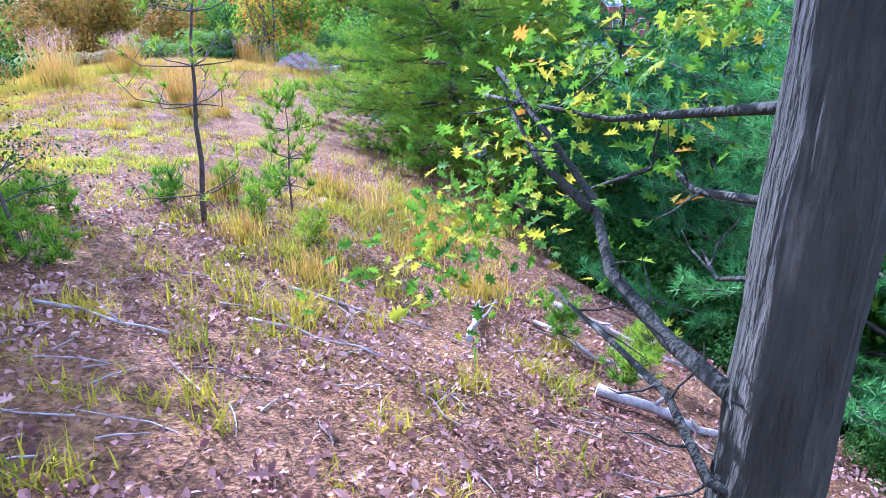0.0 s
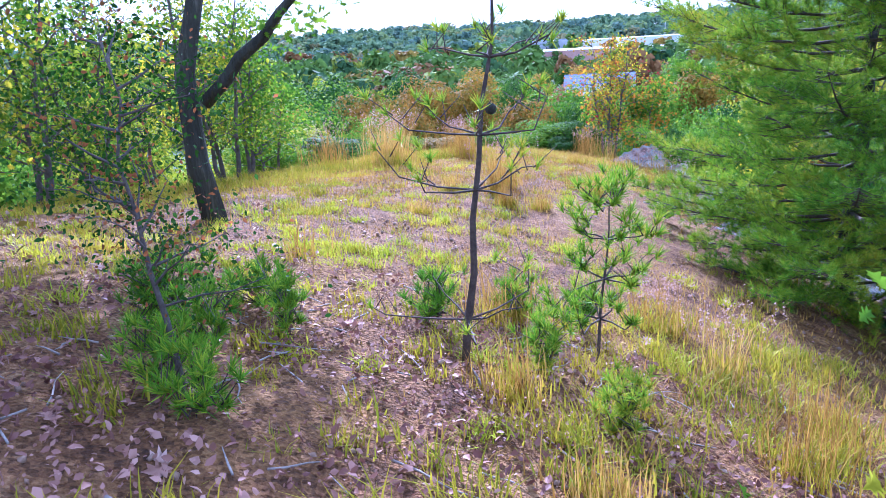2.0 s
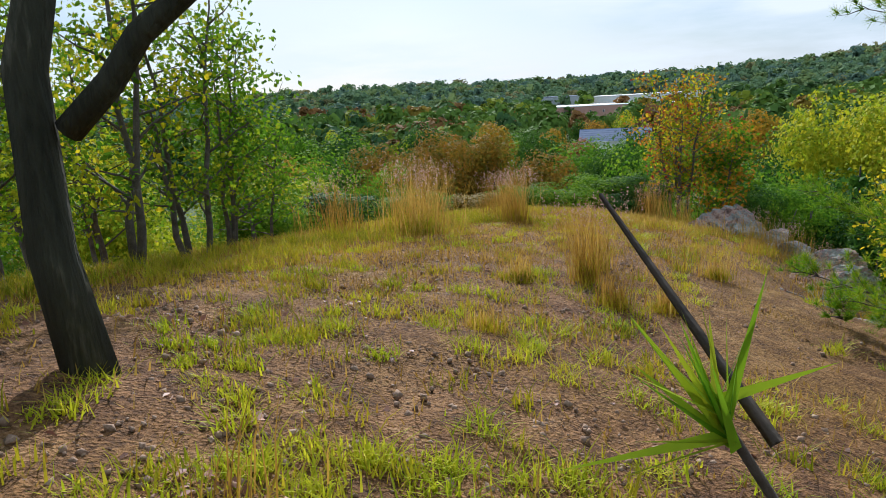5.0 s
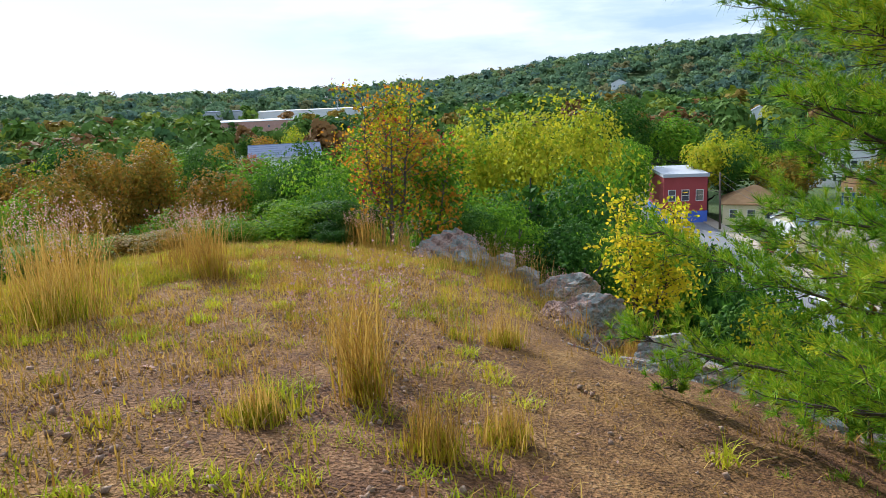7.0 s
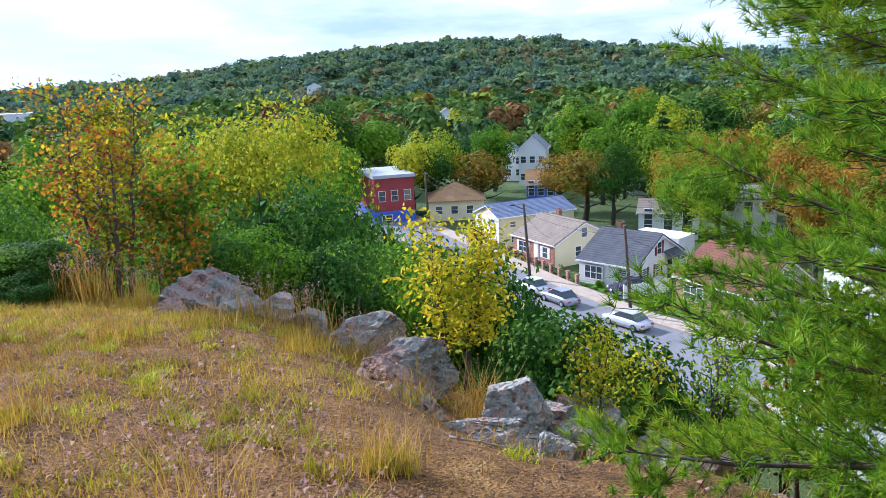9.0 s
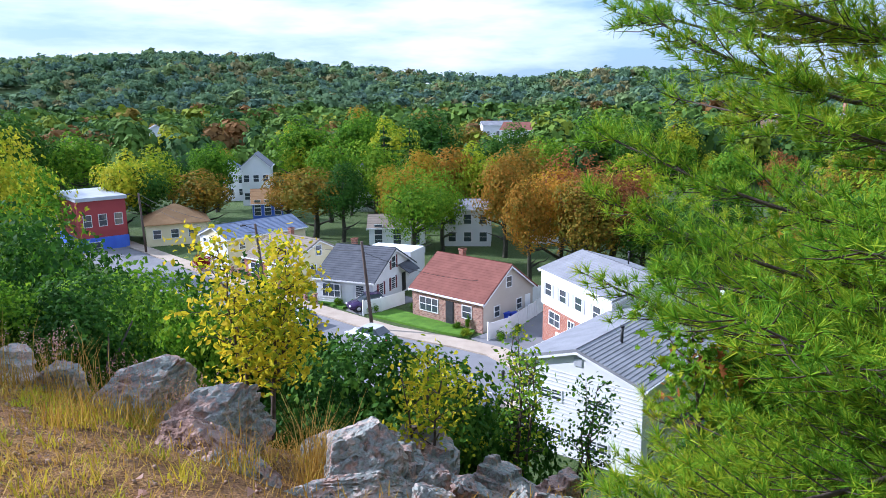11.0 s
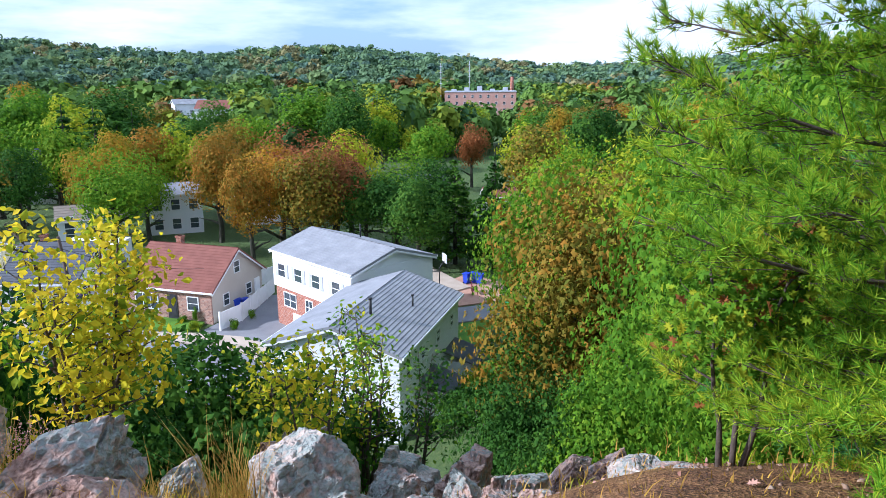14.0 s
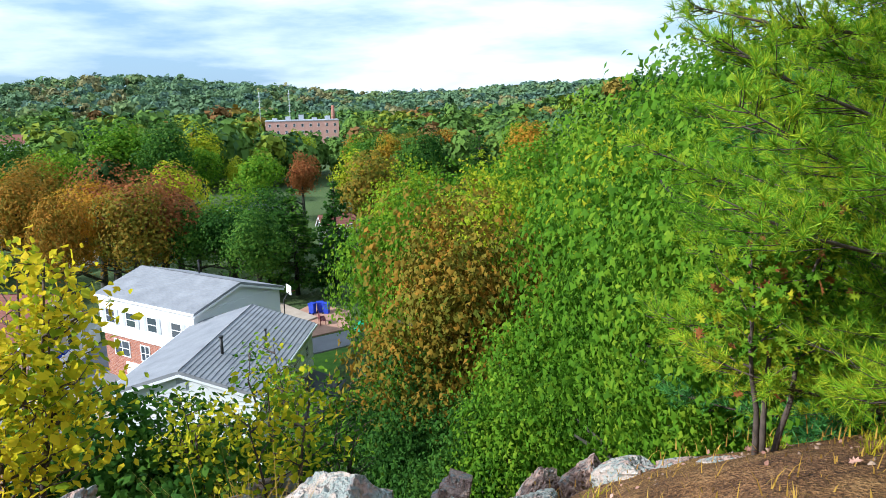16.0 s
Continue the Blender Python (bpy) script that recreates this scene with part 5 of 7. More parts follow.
def bare_pine(x, y, h, lean, whorls, reach, name, label, tuft, seed, leafy_all=False):
    rng, gen = random.Random(seed), np.random.default_rng(seed)
    ob = new(name)
    ob.location = (x, y, ground_at(x, y))
    tagged(ob, label, "sapling")
    bm = bmesh.new()
    pts = sway(rng, (0, 0, -0.1), (lean[0], lean[1], h), 8, 0.008)
    tube(bm, pts, [0.024 * h / 2.2 * (1 - 0.105 * i) for i in range(9)], 8, rng, 0.06)
    part("stem", bm, M["twig"], ob)
    spots, ways = [pts[-1]], [Vector((0, 0, 1))]
    for z in whorls:
        i = min(7, int(z * 8))
        a = pts[i].lerp(pts[i + 1], z * 8 - i)
        w0 = rng.uniform(0, 6.28)
        for k in range(5):
            w = w0 + k * 1.26 + rng.uniform(-.3, .3)
            out = Vector((math.cos(w), math.sin(w), 0))
            r = reach * (1.15 - 0.6 * z) * rng.uniform(0.45, 1.15)
            p = [a, a + out * r * 0.4 + Vector((0, 0, 0.02)), a + out * r * 0.8 + Vector((rng.uniform(-.06, .06), rng.uniform(-.06, .06), r * rng.uniform(0.0, 0.25))), a + out * r + Vector((rng.uniform(-.1, .1), rng.uniform(-.1, .1), r * rng.uniform(0.2, 0.55)))]
            bm = bmesh.new()
            tube(bm, p, [0.008, 0.0065, 0.005, 0.003], 5)
            for s in (0.55, 0.75, 0.9):
                c = p[1].lerp(p[3], s) + Vector((rng.uniform(-.15, .15), rng.uniform(-.15, .15), 0.13))
                tube(bm, [p[1].lerp(p[3], s), c], [0.005, 0.002], 3, cap=False)
                if leafy_all or rng.random() < 0.45:
                    spots.append(c)
                    ways.append(Vector((0, 0, 1)) + out * 0.4)
            part("twig", bm, M["twig"], ob)
            for s in ((0.7, 0.85, 1.0) if leafy_all else (1.0,)):
                spots.append(p[1].lerp(p[3], s))
                ways.append(Vector((0, 0, 1)) + out * 0.5)
    v, f = needle_tufts(spots, ways, tuft, gen, 26, 0.5)
    nd = new("needles", array_mesh("needles", v, f, [M["needle"]]))
    nd.parent = ob
    return ob


sap = bare_pine(-2.42, 6.45, 2.75, (0.22, 0.3), (0.14, 0.44, 0.56, 0.72, 0.88), 0.62, "pine_sapling", "thin half-bare pine sapling beside the path", 0.1, 21)
bm = bmesh.new()
bmesh.ops.create_icosphere(bm, subdivisions=2, radius=0.036, matrix=pose(0.22, 0.1, 1.66))
part("cone", bm, M["bark"], sap, "dark pine cone")
bare_pine(-1.78, 7.35, 1.4, (0.08, 0.15), (0.3, 0.5, 0.7, 0.86), 0.42, "pine_sapling", "small bushy green pine sapling in the grass", 0.12, 22, True)
for i, (x, y, hh) in enumerate(((-3.4, 5.9, 0.3), (-2.0, 6.9, 0.3), (-1.3, 6.3, 0.28), (-3.9, 5.4, 0.35), (0.9, 5.3, 0.35), (1.6, 5.2, 0.4), (1.3, 4.6, 0.3), (-2.6, 14.9, 0.3), (-3.5, 5.3, 0.28), (-3.8, 6.1, 0.24), (-2.9, 7.0, 0.28), (-2.9, 4.6, 0.24), (-3.3, 4.8, 0.22), (-2.55, 7.7, 0.26), (-2.1, 8.0, 0.22), (-4.0, 5.4, 0.24))):
    bare_pine(x, y, hh, (0.02, 0.02), (0.45, 0.8), 0.1, "pine_seedling", "tiny green pine seedling", 0.1, 30 + i, True)

# dark shrub at the start of the path
small_tree("shrub", -3.15, 4.75, 1.7, 1.3, (("dark", 0.75), ("rust", 0.25)), "dark green small-leaved shrub with thin bare stems", 5, 1, 11, 0.03, PLAIN, 26, "bark_grey", (-0.1, 0), None, 0.3, 0.02, "shrub")
small_tree("shrub", -4.3, 4.2, 1.4, 1.2, (("dark", 0.8), ("olive", 0.2)), "dark green small-leaved shrub in shade", 6, 2, 14, 0.05, PLAIN, 20, "bark_grey", (0, 0), None, 0.3, 0.024, "shrub")

# the tree at the start with its low dead and leafy branches
rng, gen = random.Random(17), np.random.default_rng(17)
old = new("oak_tree")
old.location = (1.09, 1.98, ground_at(1.09, 1.98))
tagged(old, "thick oak trunk with peeling bark and low branches", "tree")
bm = bmesh.new()
zs = [-0.4, -0.1] + [0.07 * i for i in range(60)] + [4.4, 5.2, 6.0]
tube(bm, [(0.008 * z, 0.012 * z, z) for z in zs], [0.19 - 0.01 * max(z, 0) + 0.1 * math.exp(-max(z, 0) * 4.5) for z in zs], 56)
for v in bm.verts:
    w = math.atan2(v.co.y, v.co.x)
    out = Vector((v.co.x, v.co.y, 0)).normalized()
    v.co += out * (0.02 * abs(noise.noise((math.cos(w) * 5, math.sin(w) * 5, v.co.z * 1.4))) * 2 - 0.012 + 0.006 * noise.noise((math.cos(w) * 11, math.sin(w) * 11, v.co.z * 5)))
part("trunk", bm, M["bark"], old, "deeply furrowed grey-green bark")
OAK_LIMBS = [([(1.09, 1.98, -0.25), (1.00, 1.99, -0.11), (0.95, 2.05, -0.06), (0.80, 2.34, -0.01), (0.65, 2.69, 0.11), (0.63, 3.01, 0.31), (0.48, 3.27, 0.50), (0.24, 3.62, 0.78)], 0.045),
         ([(0.61, 2.95, 0.28), (0.40, 3.21, 0.44), (0.29, 3.48, 0.62)], 0.026),
         ([(1.09, 1.98, -0.45), (0.98, 1.90, -0.38), (0.89, 2.00, -0.40), (0.81, 2.30, -0.24), (0.69, 2.61, -0.22), (0.46, 3.05, -0.16)], 0.032),
         ([(1.1, 1.98, 0.95), (1.18, 2.40, 0.86), (0.99, 2.73, 0.76), (0.70, 3.11, 0.64), (0.18, 3.60, 0.65)], 0.03),
         ([(1.1, 1.98, 0.62), (1.16, 2.30, 0.54), (0.95, 2.65, 0.47), (0.93, 2.99, 0.47), (0.55, 3.31, 0.20)], 0.026),
         ([(1.1, 1.98, 0.4), (1.12, 2.21, 0.31), (0.98, 2.40, 0.21), (1.00, 2.64, 0.22)], 0.018)]
o_z = Vector(old.location)
for pts, r in OAK_LIMBS:
    bm = bmesh.new()
    pts = [Vector(p) - o_z for p in pts]
    tube(bm, pts, [r * (1 - 0.75 * i / (len(pts) - 1)) for i in range(len(pts))], 8, rng, 0.1)
    for p, q in zip(pts[1:], pts[2:]):
        for _ in range(2):
            a = p.lerp(q, rng.random())
            tube(bm, sway(rng, a, a + Vector((rng.uniform(-.3, .3), rng.uniform(-.3, .3), rng.uniform(-.1, .3))), 3, 0.08), [0.007, 0.005, 0.004, 0.002], 4, cap=False)
    part("limb", bm, M["bark"], old)
SPRIGS = [(0.69, 3.48, 0.87), (0.89, 3.21, 0.81), (0.54, 3.33, 0.56), (0.87, 3.05, 0.58), (0.28, 3.36, 0.25), (0.44, 3.30, 0.12), (1.09, 3.08, 1.06), (0.60, 3.59, 0.85), (-0.16, 2.97, 0.08), (0.21, 3.18, 0.06), (-0.02, 3.96, -0.19), (0.21, 4.12, -0.04), (0.33, 4.61, 0.19), (0.41, 4.16, 0.16), (-0.11, 3.81, -0.43), (0.56, 5.14, 0.4)]
sprig_pts = [tuple(Vector(p) - o_z) for p in SPRIGS]
branch_leaves("leaves", sprig_pts, OAK, 0.095, "lime", gen, old, 0.55, 12, 0.19)
branch_leaves("leaves", sprig_pts, OAK, 0.1, "green", gen, old, 0.55, 30, 0.24)
branch_leaves("leaves", sprig_pts[::3], OAK, 0.12, "orange", gen, old, 0.5, 3, 0.2)
branch_leaves("leaves", [(-0.12, -0.17, 0.55), (-0.08, -0.19, 0.5)], PLAIN, 0.09, "yellow", gen, old, 0.3, 4, 0.06)
# its crown, above the picture
v, f = scatter(OAK_V, OAK_F, *(lambda n: (gen.normal(size=(n, 3)) * (1.5, 1.5, 0.8) + (1.2, 0.7, 6.3), turns(n, gen, 0.5), gen.uniform(0.12, 0.22, n)))(1300))
cr = new("crown", array_mesh("crown", v, f, [M["green"]]))
cr.parent = old

# the dark oak by the west rim
oak = small_tree("oak_tree", -6.3, 8.32, 6.0, 4.6, (("green", 0.7), ("lime", 0.3)), "dark oak with a forked trunk at the west rim", 44, 1, 5, 0.13, OAK, 30, "bark", (-0.1, 0.2), None, 0.55, 0.14)
bm = bmesh.new()
tube(bm, sway(random.Random(5), (0.03, 0.05, 1.3), (1.35, 0.55, 2.6), 6, 0.015), [0.075, 0.07, 0.066, 0.06, 0.05, 0.04, 0.03], 9)
part("limb", bm, M["bark"], oak, "low leaning limb")
gen = np.random.default_rng(46)
u = gen.normal(size=(90, 3))
u *= (gen.random((90, 1)) ** 0.4) / np.linalg.norm(u, axis=1)[:, None] * (2.1, 2.1, 1.3)
branch_leaves("crown", u + (-1.0, 0.9, 4.2), OAK, 0.15, "green", gen, oak, 0.5, 50, 0.28)
branch_leaves("leaves", [(0.9, 0.45, 2.05), (1.15, 0.5, 2.1), (1.35, 0.6, 2.3), (1.2, 0.5, 2.6)], OAK, 0.12, "green", gen, oak, 0.5, 26, 0.16)

# shrubs and young trees round the rim
for i, (x, y, hh, w, lv, st) in enumerate((
        (-10.6, 12.4, 4.6, 2.4, (("green", 0.5), ("lime", 0.4), ("yellow", 0.1)), 2), (-10.9, 13.8, 4.0, 2.2, (("green", 0.5), ("lime", 0.4), ("yellow", 0.1)), 3), (-11.8, 15.2, 3.4, 2.2, (("green", 0.7), ("lime", 0.3)), 3),
        (-12.4, 12.6, 4.4, 2.6, (("lime", 0.5), ("green", 0.5)), 3), (-12.6, 17.0, 2.6, 2.4, (("green", 0.8), ("lime", 0.2)), 3), (-9.4, 7.6, 3.2, 2.2, (("green", 0.5), ("lime", 0.4), ("yellow", 0.1)), 3),
        (-8.6, 6.2, 3.0, 2.0, (("green", 0.7), ("lime", 0.3)), 3), (-10.6, 9.6, 3.6, 2.4, (("lime", 0.4), ("green", 0.6)), 3), (-7.4, 5.2, 2.6, 1.9, (("green", 0.7), ("orange", 0.1), ("lime", 0.2)), 3),
        (-11.0, 11.0, 3.0, 2.2, (("lime", 0.6), ("green", 0.4)), 3), (-5.8, 4.4, 1.8, 1.5, (("green", 0.6), ("lime", 0.3), ("rust", 0.1)), 3), (-7.6, 3.2, 2.6, 2.0, (("green", 0.5), ("lime", 0.4), ("yellow", 0.1)), 3), (-9.2, 4.6, 3.2, 2.4, (("green", 0.5), ("lime", 0.4), ("yellow", 0.1)), 3), (-11.4, 8.2, 3.4, 2.6, (("green", 0.5), ("lime", 0.4), ("yellow", 0.1)), 3), (-13.6, 14.4, 3.6, 2.6, (("lime", 0.5), ("green", 0.5)), 3))):
    small_tree("shrub", x + 0.4, y - 0.75, hh, w, lv, "leafy green oak shrub at the rim of the hilltop", 60 + i, st, 8, 0.095, OAK if i % 2 else PLAIN, 13, "bark_grey", (0, 0), None, 0.15, None, "shrub")

bush_src = {}


def bush(x, y, z_top, width, kind, label, tall=None, fine_leaved=True):
    """A rounded leafy bush of many small sprays."""
    key = (kind, fine_leaved)
    if key not in bush_src:
        ob = new("bush")
        gen_ = np.random.default_rng(len(bush_src) + 300)
        rng_ = random.Random(len(bush_src))
        for k in range(3):
            bm = bmesh.new()
            w = rng_.uniform(0, 6.28)
            tube(bm, sway(rng_, (0, 0, -0.5), (math.cos(w) * 0.6, math.sin(w) * 0.6, 1.3), 4, 0.05), [0.04, 0.034, 0.026, 0.018, 0.008], 5)
            part("stem", bm, M["bark_grey"], ob)
        v_, f_ = scatter(SPRAY_V, SPRAY_F, *crown_arrays(len(bush_src) + 310, 1.0, 0.95, 0.9, 26, *((9000, 0.052) if fine_leaved else (2400, 0.1)), "round", 0.7))
        lv_ = new("leaves", array_mesh("leaves", v_, f_, [M[kind]]))
        lv_.parent = ob
        bush_src[key] = ob
    else:
        ob = copy_thing(bush_src[key], Matrix())
    g0 = ground_at(x, y)
    tall = tall or max(0.8, z_top - g0 + 0.1)
    ob.matrix_basis = pose(x, y, z_top - tall, 0, 0, (x * 77 + y * 31) % 360)
    ob.scale = (width / 2, width / 2, tall / 1.85)
    tagged(ob, label, "bush")
    return ob


for x, y, zt, w, k in ((1.7, 24.1, -4.0, 4.6, "dark"), (2.9, 23.2, -4.9, 3.6, "dark"), (0.4, 24.6, -4.6, 2.6, "dark"), (1.4, 28.2, -3.6, 4.6, "dark"), (-0.4, 27.6, -3.4, 3.6, "green"), (-2.4, 28.4, -2.9, 3.8, "dark"),
                       (-9.0, 26.8, -2.0, 2.8, "green"), (-10.4, 25.6, -2.1, 2.4, "green"), (-11.6, 24.4, -2.2, 2.6, "olive"), (-12.6, 22.4, -1.9, 2.8, "green"), (-13.2, 20.2, -1.6, 2.8, "dark"), (-8.0, 27.2, -2.1, 2.6, "dark"), (-13.6, 18.4, -1.3, 2.6, "green"),
                       (-9.9, 27.6, -2.6, 3.0, "lime"), (-12.0, 26.4, -2.8, 3.0, "green"), (-5.2, 27.6, -2.3, 2.2, "dark"), (-4.0, 28.6, -2.4, 2.8, "green"), (-7.6, 26.6, -2.0, 1.8, "dark"), (-7.9, 25.8, -2.4, 1.3, "dark")):
    bush(x + 0.5, y - 1.1, zt + 0.1, w, k, WORDS.get(k, "").replace("tree", "bush").replace(" standing among other bushs", " at the rim of the hilltop") or "leafy bush")
for i in range(200):
    x, y = (rnd.uniform(4, 36), rnd.uniform(2, 34)) if i < 150 else (rnd.uniform(3, 46), rnd.uniform(13, 30))
    if (y > 20 + 0.2 * x and 12 < x < 25) or (x > 25 and y > 29.5):
        continue
    k = rnd.choice(("green", "green", "dark", "lime", "olive"))
    g0 = ground_at(x, y)
    bush(x, y, g0 + rnd.uniform(1.2, 2.6), rnd.uniform(2.0, 3.6), k, "leafy bush covering the bank below the hilltop", None, False)

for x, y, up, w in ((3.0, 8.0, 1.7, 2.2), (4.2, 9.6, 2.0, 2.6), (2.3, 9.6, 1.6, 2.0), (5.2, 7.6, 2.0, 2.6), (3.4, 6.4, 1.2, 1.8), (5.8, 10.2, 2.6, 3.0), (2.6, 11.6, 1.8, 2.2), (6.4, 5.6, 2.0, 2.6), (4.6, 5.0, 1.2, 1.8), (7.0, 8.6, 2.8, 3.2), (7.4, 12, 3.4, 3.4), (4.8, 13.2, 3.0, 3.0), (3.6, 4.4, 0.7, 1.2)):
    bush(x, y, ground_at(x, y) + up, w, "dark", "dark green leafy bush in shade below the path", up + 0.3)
for k, x, y, top, wd in (("shade", 6.2, 13.4, 1.8, 5.6), ("shade", 7.6, 10.6, 1.4, 5.2), ("shade", 9.0, 14.5, 0.2, 5.5), ("shade", 6.8, 7.2, 1.6, 4.4), ("shade", 9.6, 7.6, 2.2, 5.5), ("shade", 4.8, 14.2, 0.4, 3.8)):
    z = ground_at(x, y)
    plant(k, x, y, z - 0.2 * (top - z), top, wd)
# the orange maple, the yellow sapling and others at the brink
small_tree("maple_sapling", -6.15, 25.3, 3.7, 2.4, (("orange", 0.36), ("yellow", 0.2), ("lime", 0.34), ("red", 0.08)), "young maple with sparse orange and red leaves", 81, 5, 5, 0.1, OAK, 17, "bark_grey", (0.1, 0), None, 0.25)
small_tree("maple_sapling", -5.3, 25.7, 2.6, 2.0, (("green", 0.5), ("orange", 0.3), ("lime", 0.2)), "low young maple with orange-tinged leaves", 82, 3, 7, 0.13, OAK, 13, "bark_grey", (0.3, 0), None, 0.2)
small_tree("birch_sapling", -1.15, 21.6, 2.6, 1.6, (("yellow", 0.68), ("lime", 0.32)), "slender sapling with yellow-green leaves among boulders", 83, 5, 5, 0.1, PLAIN, 12, "twig", (0, 0), -4.25, 0.3)
small_tree("birch_sapling", 0.3, 19.9, 1.9, 1.1, (("lime", 0.5), ("yellow", 0.5)), "small yellow-leaved sapling behind the boulders", 84, 3, 3, 0.09, PLAIN, 8, "twig", (0, 0), -5.0, 0.3)
for i, (x, y, z, hh, lv) in enumerate(((4.5, 21.8, -7.6, 3.1, (("green", 0.5), ("dark", 0.4))), (3.6, 21.2, -7.0, 2.9, (("green", 0.5), ("lime", 0.3))), (2.4, 21.7, -6.4, 2.2, (("yellow", 0.5), ("lime", 0.5))), (5.2, 21.0, -7.9, 2.6, (("dark", 0.6), ("green", 0.2))))):
    small_tree("sapling", x, y, hh, 1.5, lv, "thin sapling with sparse small leaves on the bank", 90 + i, 3, 3, 0.1, PLAIN, 10, "twig", (0, 0), z, 0.25)
small_tree("oak_sapling", -0.3, 15.65, 1.9, 1.2, (("green", 0.7), ("lime", 0.25), ("rust", 0.05)), "small oak sapling with glossy lobed leaves under the pine", 95, 3, 5, 0.11, OAK, 10, "twig", (0, 0), -3.3, 0.4)

# ---------------------------------------------------------------- rocks


def rock(x, y, top, base, long, wide, turn, seed, label, tilt=0, strata=0, cuts=10, hue="rock"):
    """A broken boulder of that height and half length and width: facets cut at odd angles, worn edges, layers."""
    rng = random.Random(seed)
    bm = bmesh.new()
    bmesh.ops.create_icosphere(bm, subdivisions=5, radius=1.0)
    planes = [(Vector((rng.uniform(-1, 1), rng.uniform(-1, 1), rng.uniform(-0.2, 0.8))).normalized(), rng.uniform(0.42, 0.8)) for _ in range(cuts)]
    for v in bm.verts:
        for n_, d_ in planes:
            k = v.co.dot(n_) - d_
            if k > 0:
                v.co -= n_ * k
        q = v.co * 2.0 + Vector((seed * 3.1, 0, 0))
        crack = abs(noise.noise(q * 1.7 + Vector((0, 9, 0))))
        v.co += v.co.normalized() * (noise.noise(q) * 0.07 - 0.1 * max(0, 0.12 - crack) / 0.12 + noise.noise(q * 4) * 0.04 + noise.noise(q * 9) * 0.02)
        if strata:
            z = v.co.z + 0.25 * v.co.x
            v.co.z += (round(z * strata) / strata - z) * 0.75
    for axis in range(3):
        lo, hi = min(v.co[axis] for v in bm.verts), max(v.co[axis] for v in bm.verts)
        for v in bm.verts:
            v.co[axis] = 2 * (v.co[axis] - lo) / (hi - lo) - 1
    half = (top - base) / 2
    for v in bm.verts:
        v.co = Vector((v.co.x * long, v.co.y * wide, v.co.z * half))
    ob = mesh_object("boulder", bm, M[hue], None, True)
    ob.data.set_sharp_from_angle(angle=radians(24))
    ob.matrix_world = pose(x, y, (top + base) / 2, 0, tilt, turn)
    return tagged(ob, label, "boulder", "boulders along the brink")


GREY, PALE, SLAB = "weathered grey boulder with pink veins at the brink", "pale lichen-spotted boulder half sunk in soil", "long pale pink rock slab at the brink"
for i, (x, y, top, base, lg, wd, tn, lab, tl, st, cu) in enumerate((
        (-4.55, 23.7, -2.5, -3.7, 1.0, 0.8, -15, "layered grey and pink outcrop among dry plumes", 6, 5, 9), (-5.35, 23.2, -2.72, -3.3, 0.42, 0.36, 20, GREY, 0, 0, 8), (-3.75, 23.2, -2.85, -3.7, 0.6, 0.5, -30, GREY, 5, 4, 9), (-3.25, 22.5, -2.95, -3.6, 0.4, 0.36, 40, GREY, 0, 0, 8),
        (-2.75, 21.7, -2.95, -3.85, 0.78, 0.5, -18, PALE, -10, 0, 8), (-2.45, 20.55, -3.0, -4.1, 0.78, 0.48, -24, "tall leaning red-grey slab of rock", -24, 0, 7), (-2.85, 19.3, -2.85, -3.5, 0.62, 0.34, -48, PALE, 9, 0, 8),
        (-1.62, 18.75, -3.06, -4.1, 0.52, 0.46, 10, "large grey-green boulder streaked with pink", 0, 0, 8), (-2.0, 18.4, -3.3, -3.75, 0.72, 0.24, -24, GREY, 8, 0, 9), (-1.28, 18.2, -3.45, -4.3, 0.27, 0.25, 60, GREY, 0, 0, 7),
        (-0.75, 19.35, -3.75, -4.9, 0.6, 0.5, 15, GREY, 0, 4, 9), (0.15, 20.0, -4.15, -5.3, 0.7, 0.6, -10, GREY, 4, 4, 9), (-0.85, 20.8, -4.15, -4.9, 0.3, 0.26, 0, GREY, 0, 0, 8), (-0.35, 18.55, -4.05, -4.7, 0.36, 0.3, 30, GREY, 0, 0, 8),
        (0.85, 19.1, -4.5, -5.3, 0.55, 0.32, -30, GREY, 6, 3, 8), (0.95, 18.35, -4.48, -5.2, 0.5, 0.3, -28, GREY, 6, 3, 8), (0.2, 18.1, -4.2, -4.75, 0.3, 0.26, 50, GREY, 0, 0, 8), (0.0, 17.5, -3.98, -4.6, 0.5, 0.24, -20, GREY, 8, 3, 8),
        (2.15, 17.45, -5.0, -5.8, 0.5, 0.3, -20, GREY, 8, 0, 8), (1.95, 16.9, -4.66, -5.4, 0.4, 0.3, 10, PALE, 10, 0, 8), (1.3, 16.45, -4.26, -4.75, 0.62, 0.34, 26, SLAB, 27, 0, 6), (0.55, 16.08, -3.86, -4.3, 0.66, 0.4, 24, SLAB, 28, 0, 6), (-0.25, 15.75, -3.38, -3.8, 0.6, 0.36, 22, SLAB, 26, 0, 6),
        (-1.75, 17.6, -3.22, -3.6, 0.3, 0.2, 30, PALE, 0, 0, 8), (-0.9, 16.9, -3.5, -3.9, 0.26, 0.2, 70, PALE, 0, 0, 8))):
    rock(x, y, top, base, lg, wd, tn, 500 + i, lab, tl, st, cu)

# ---------------------------------------------------------------- grass, leaves, stones


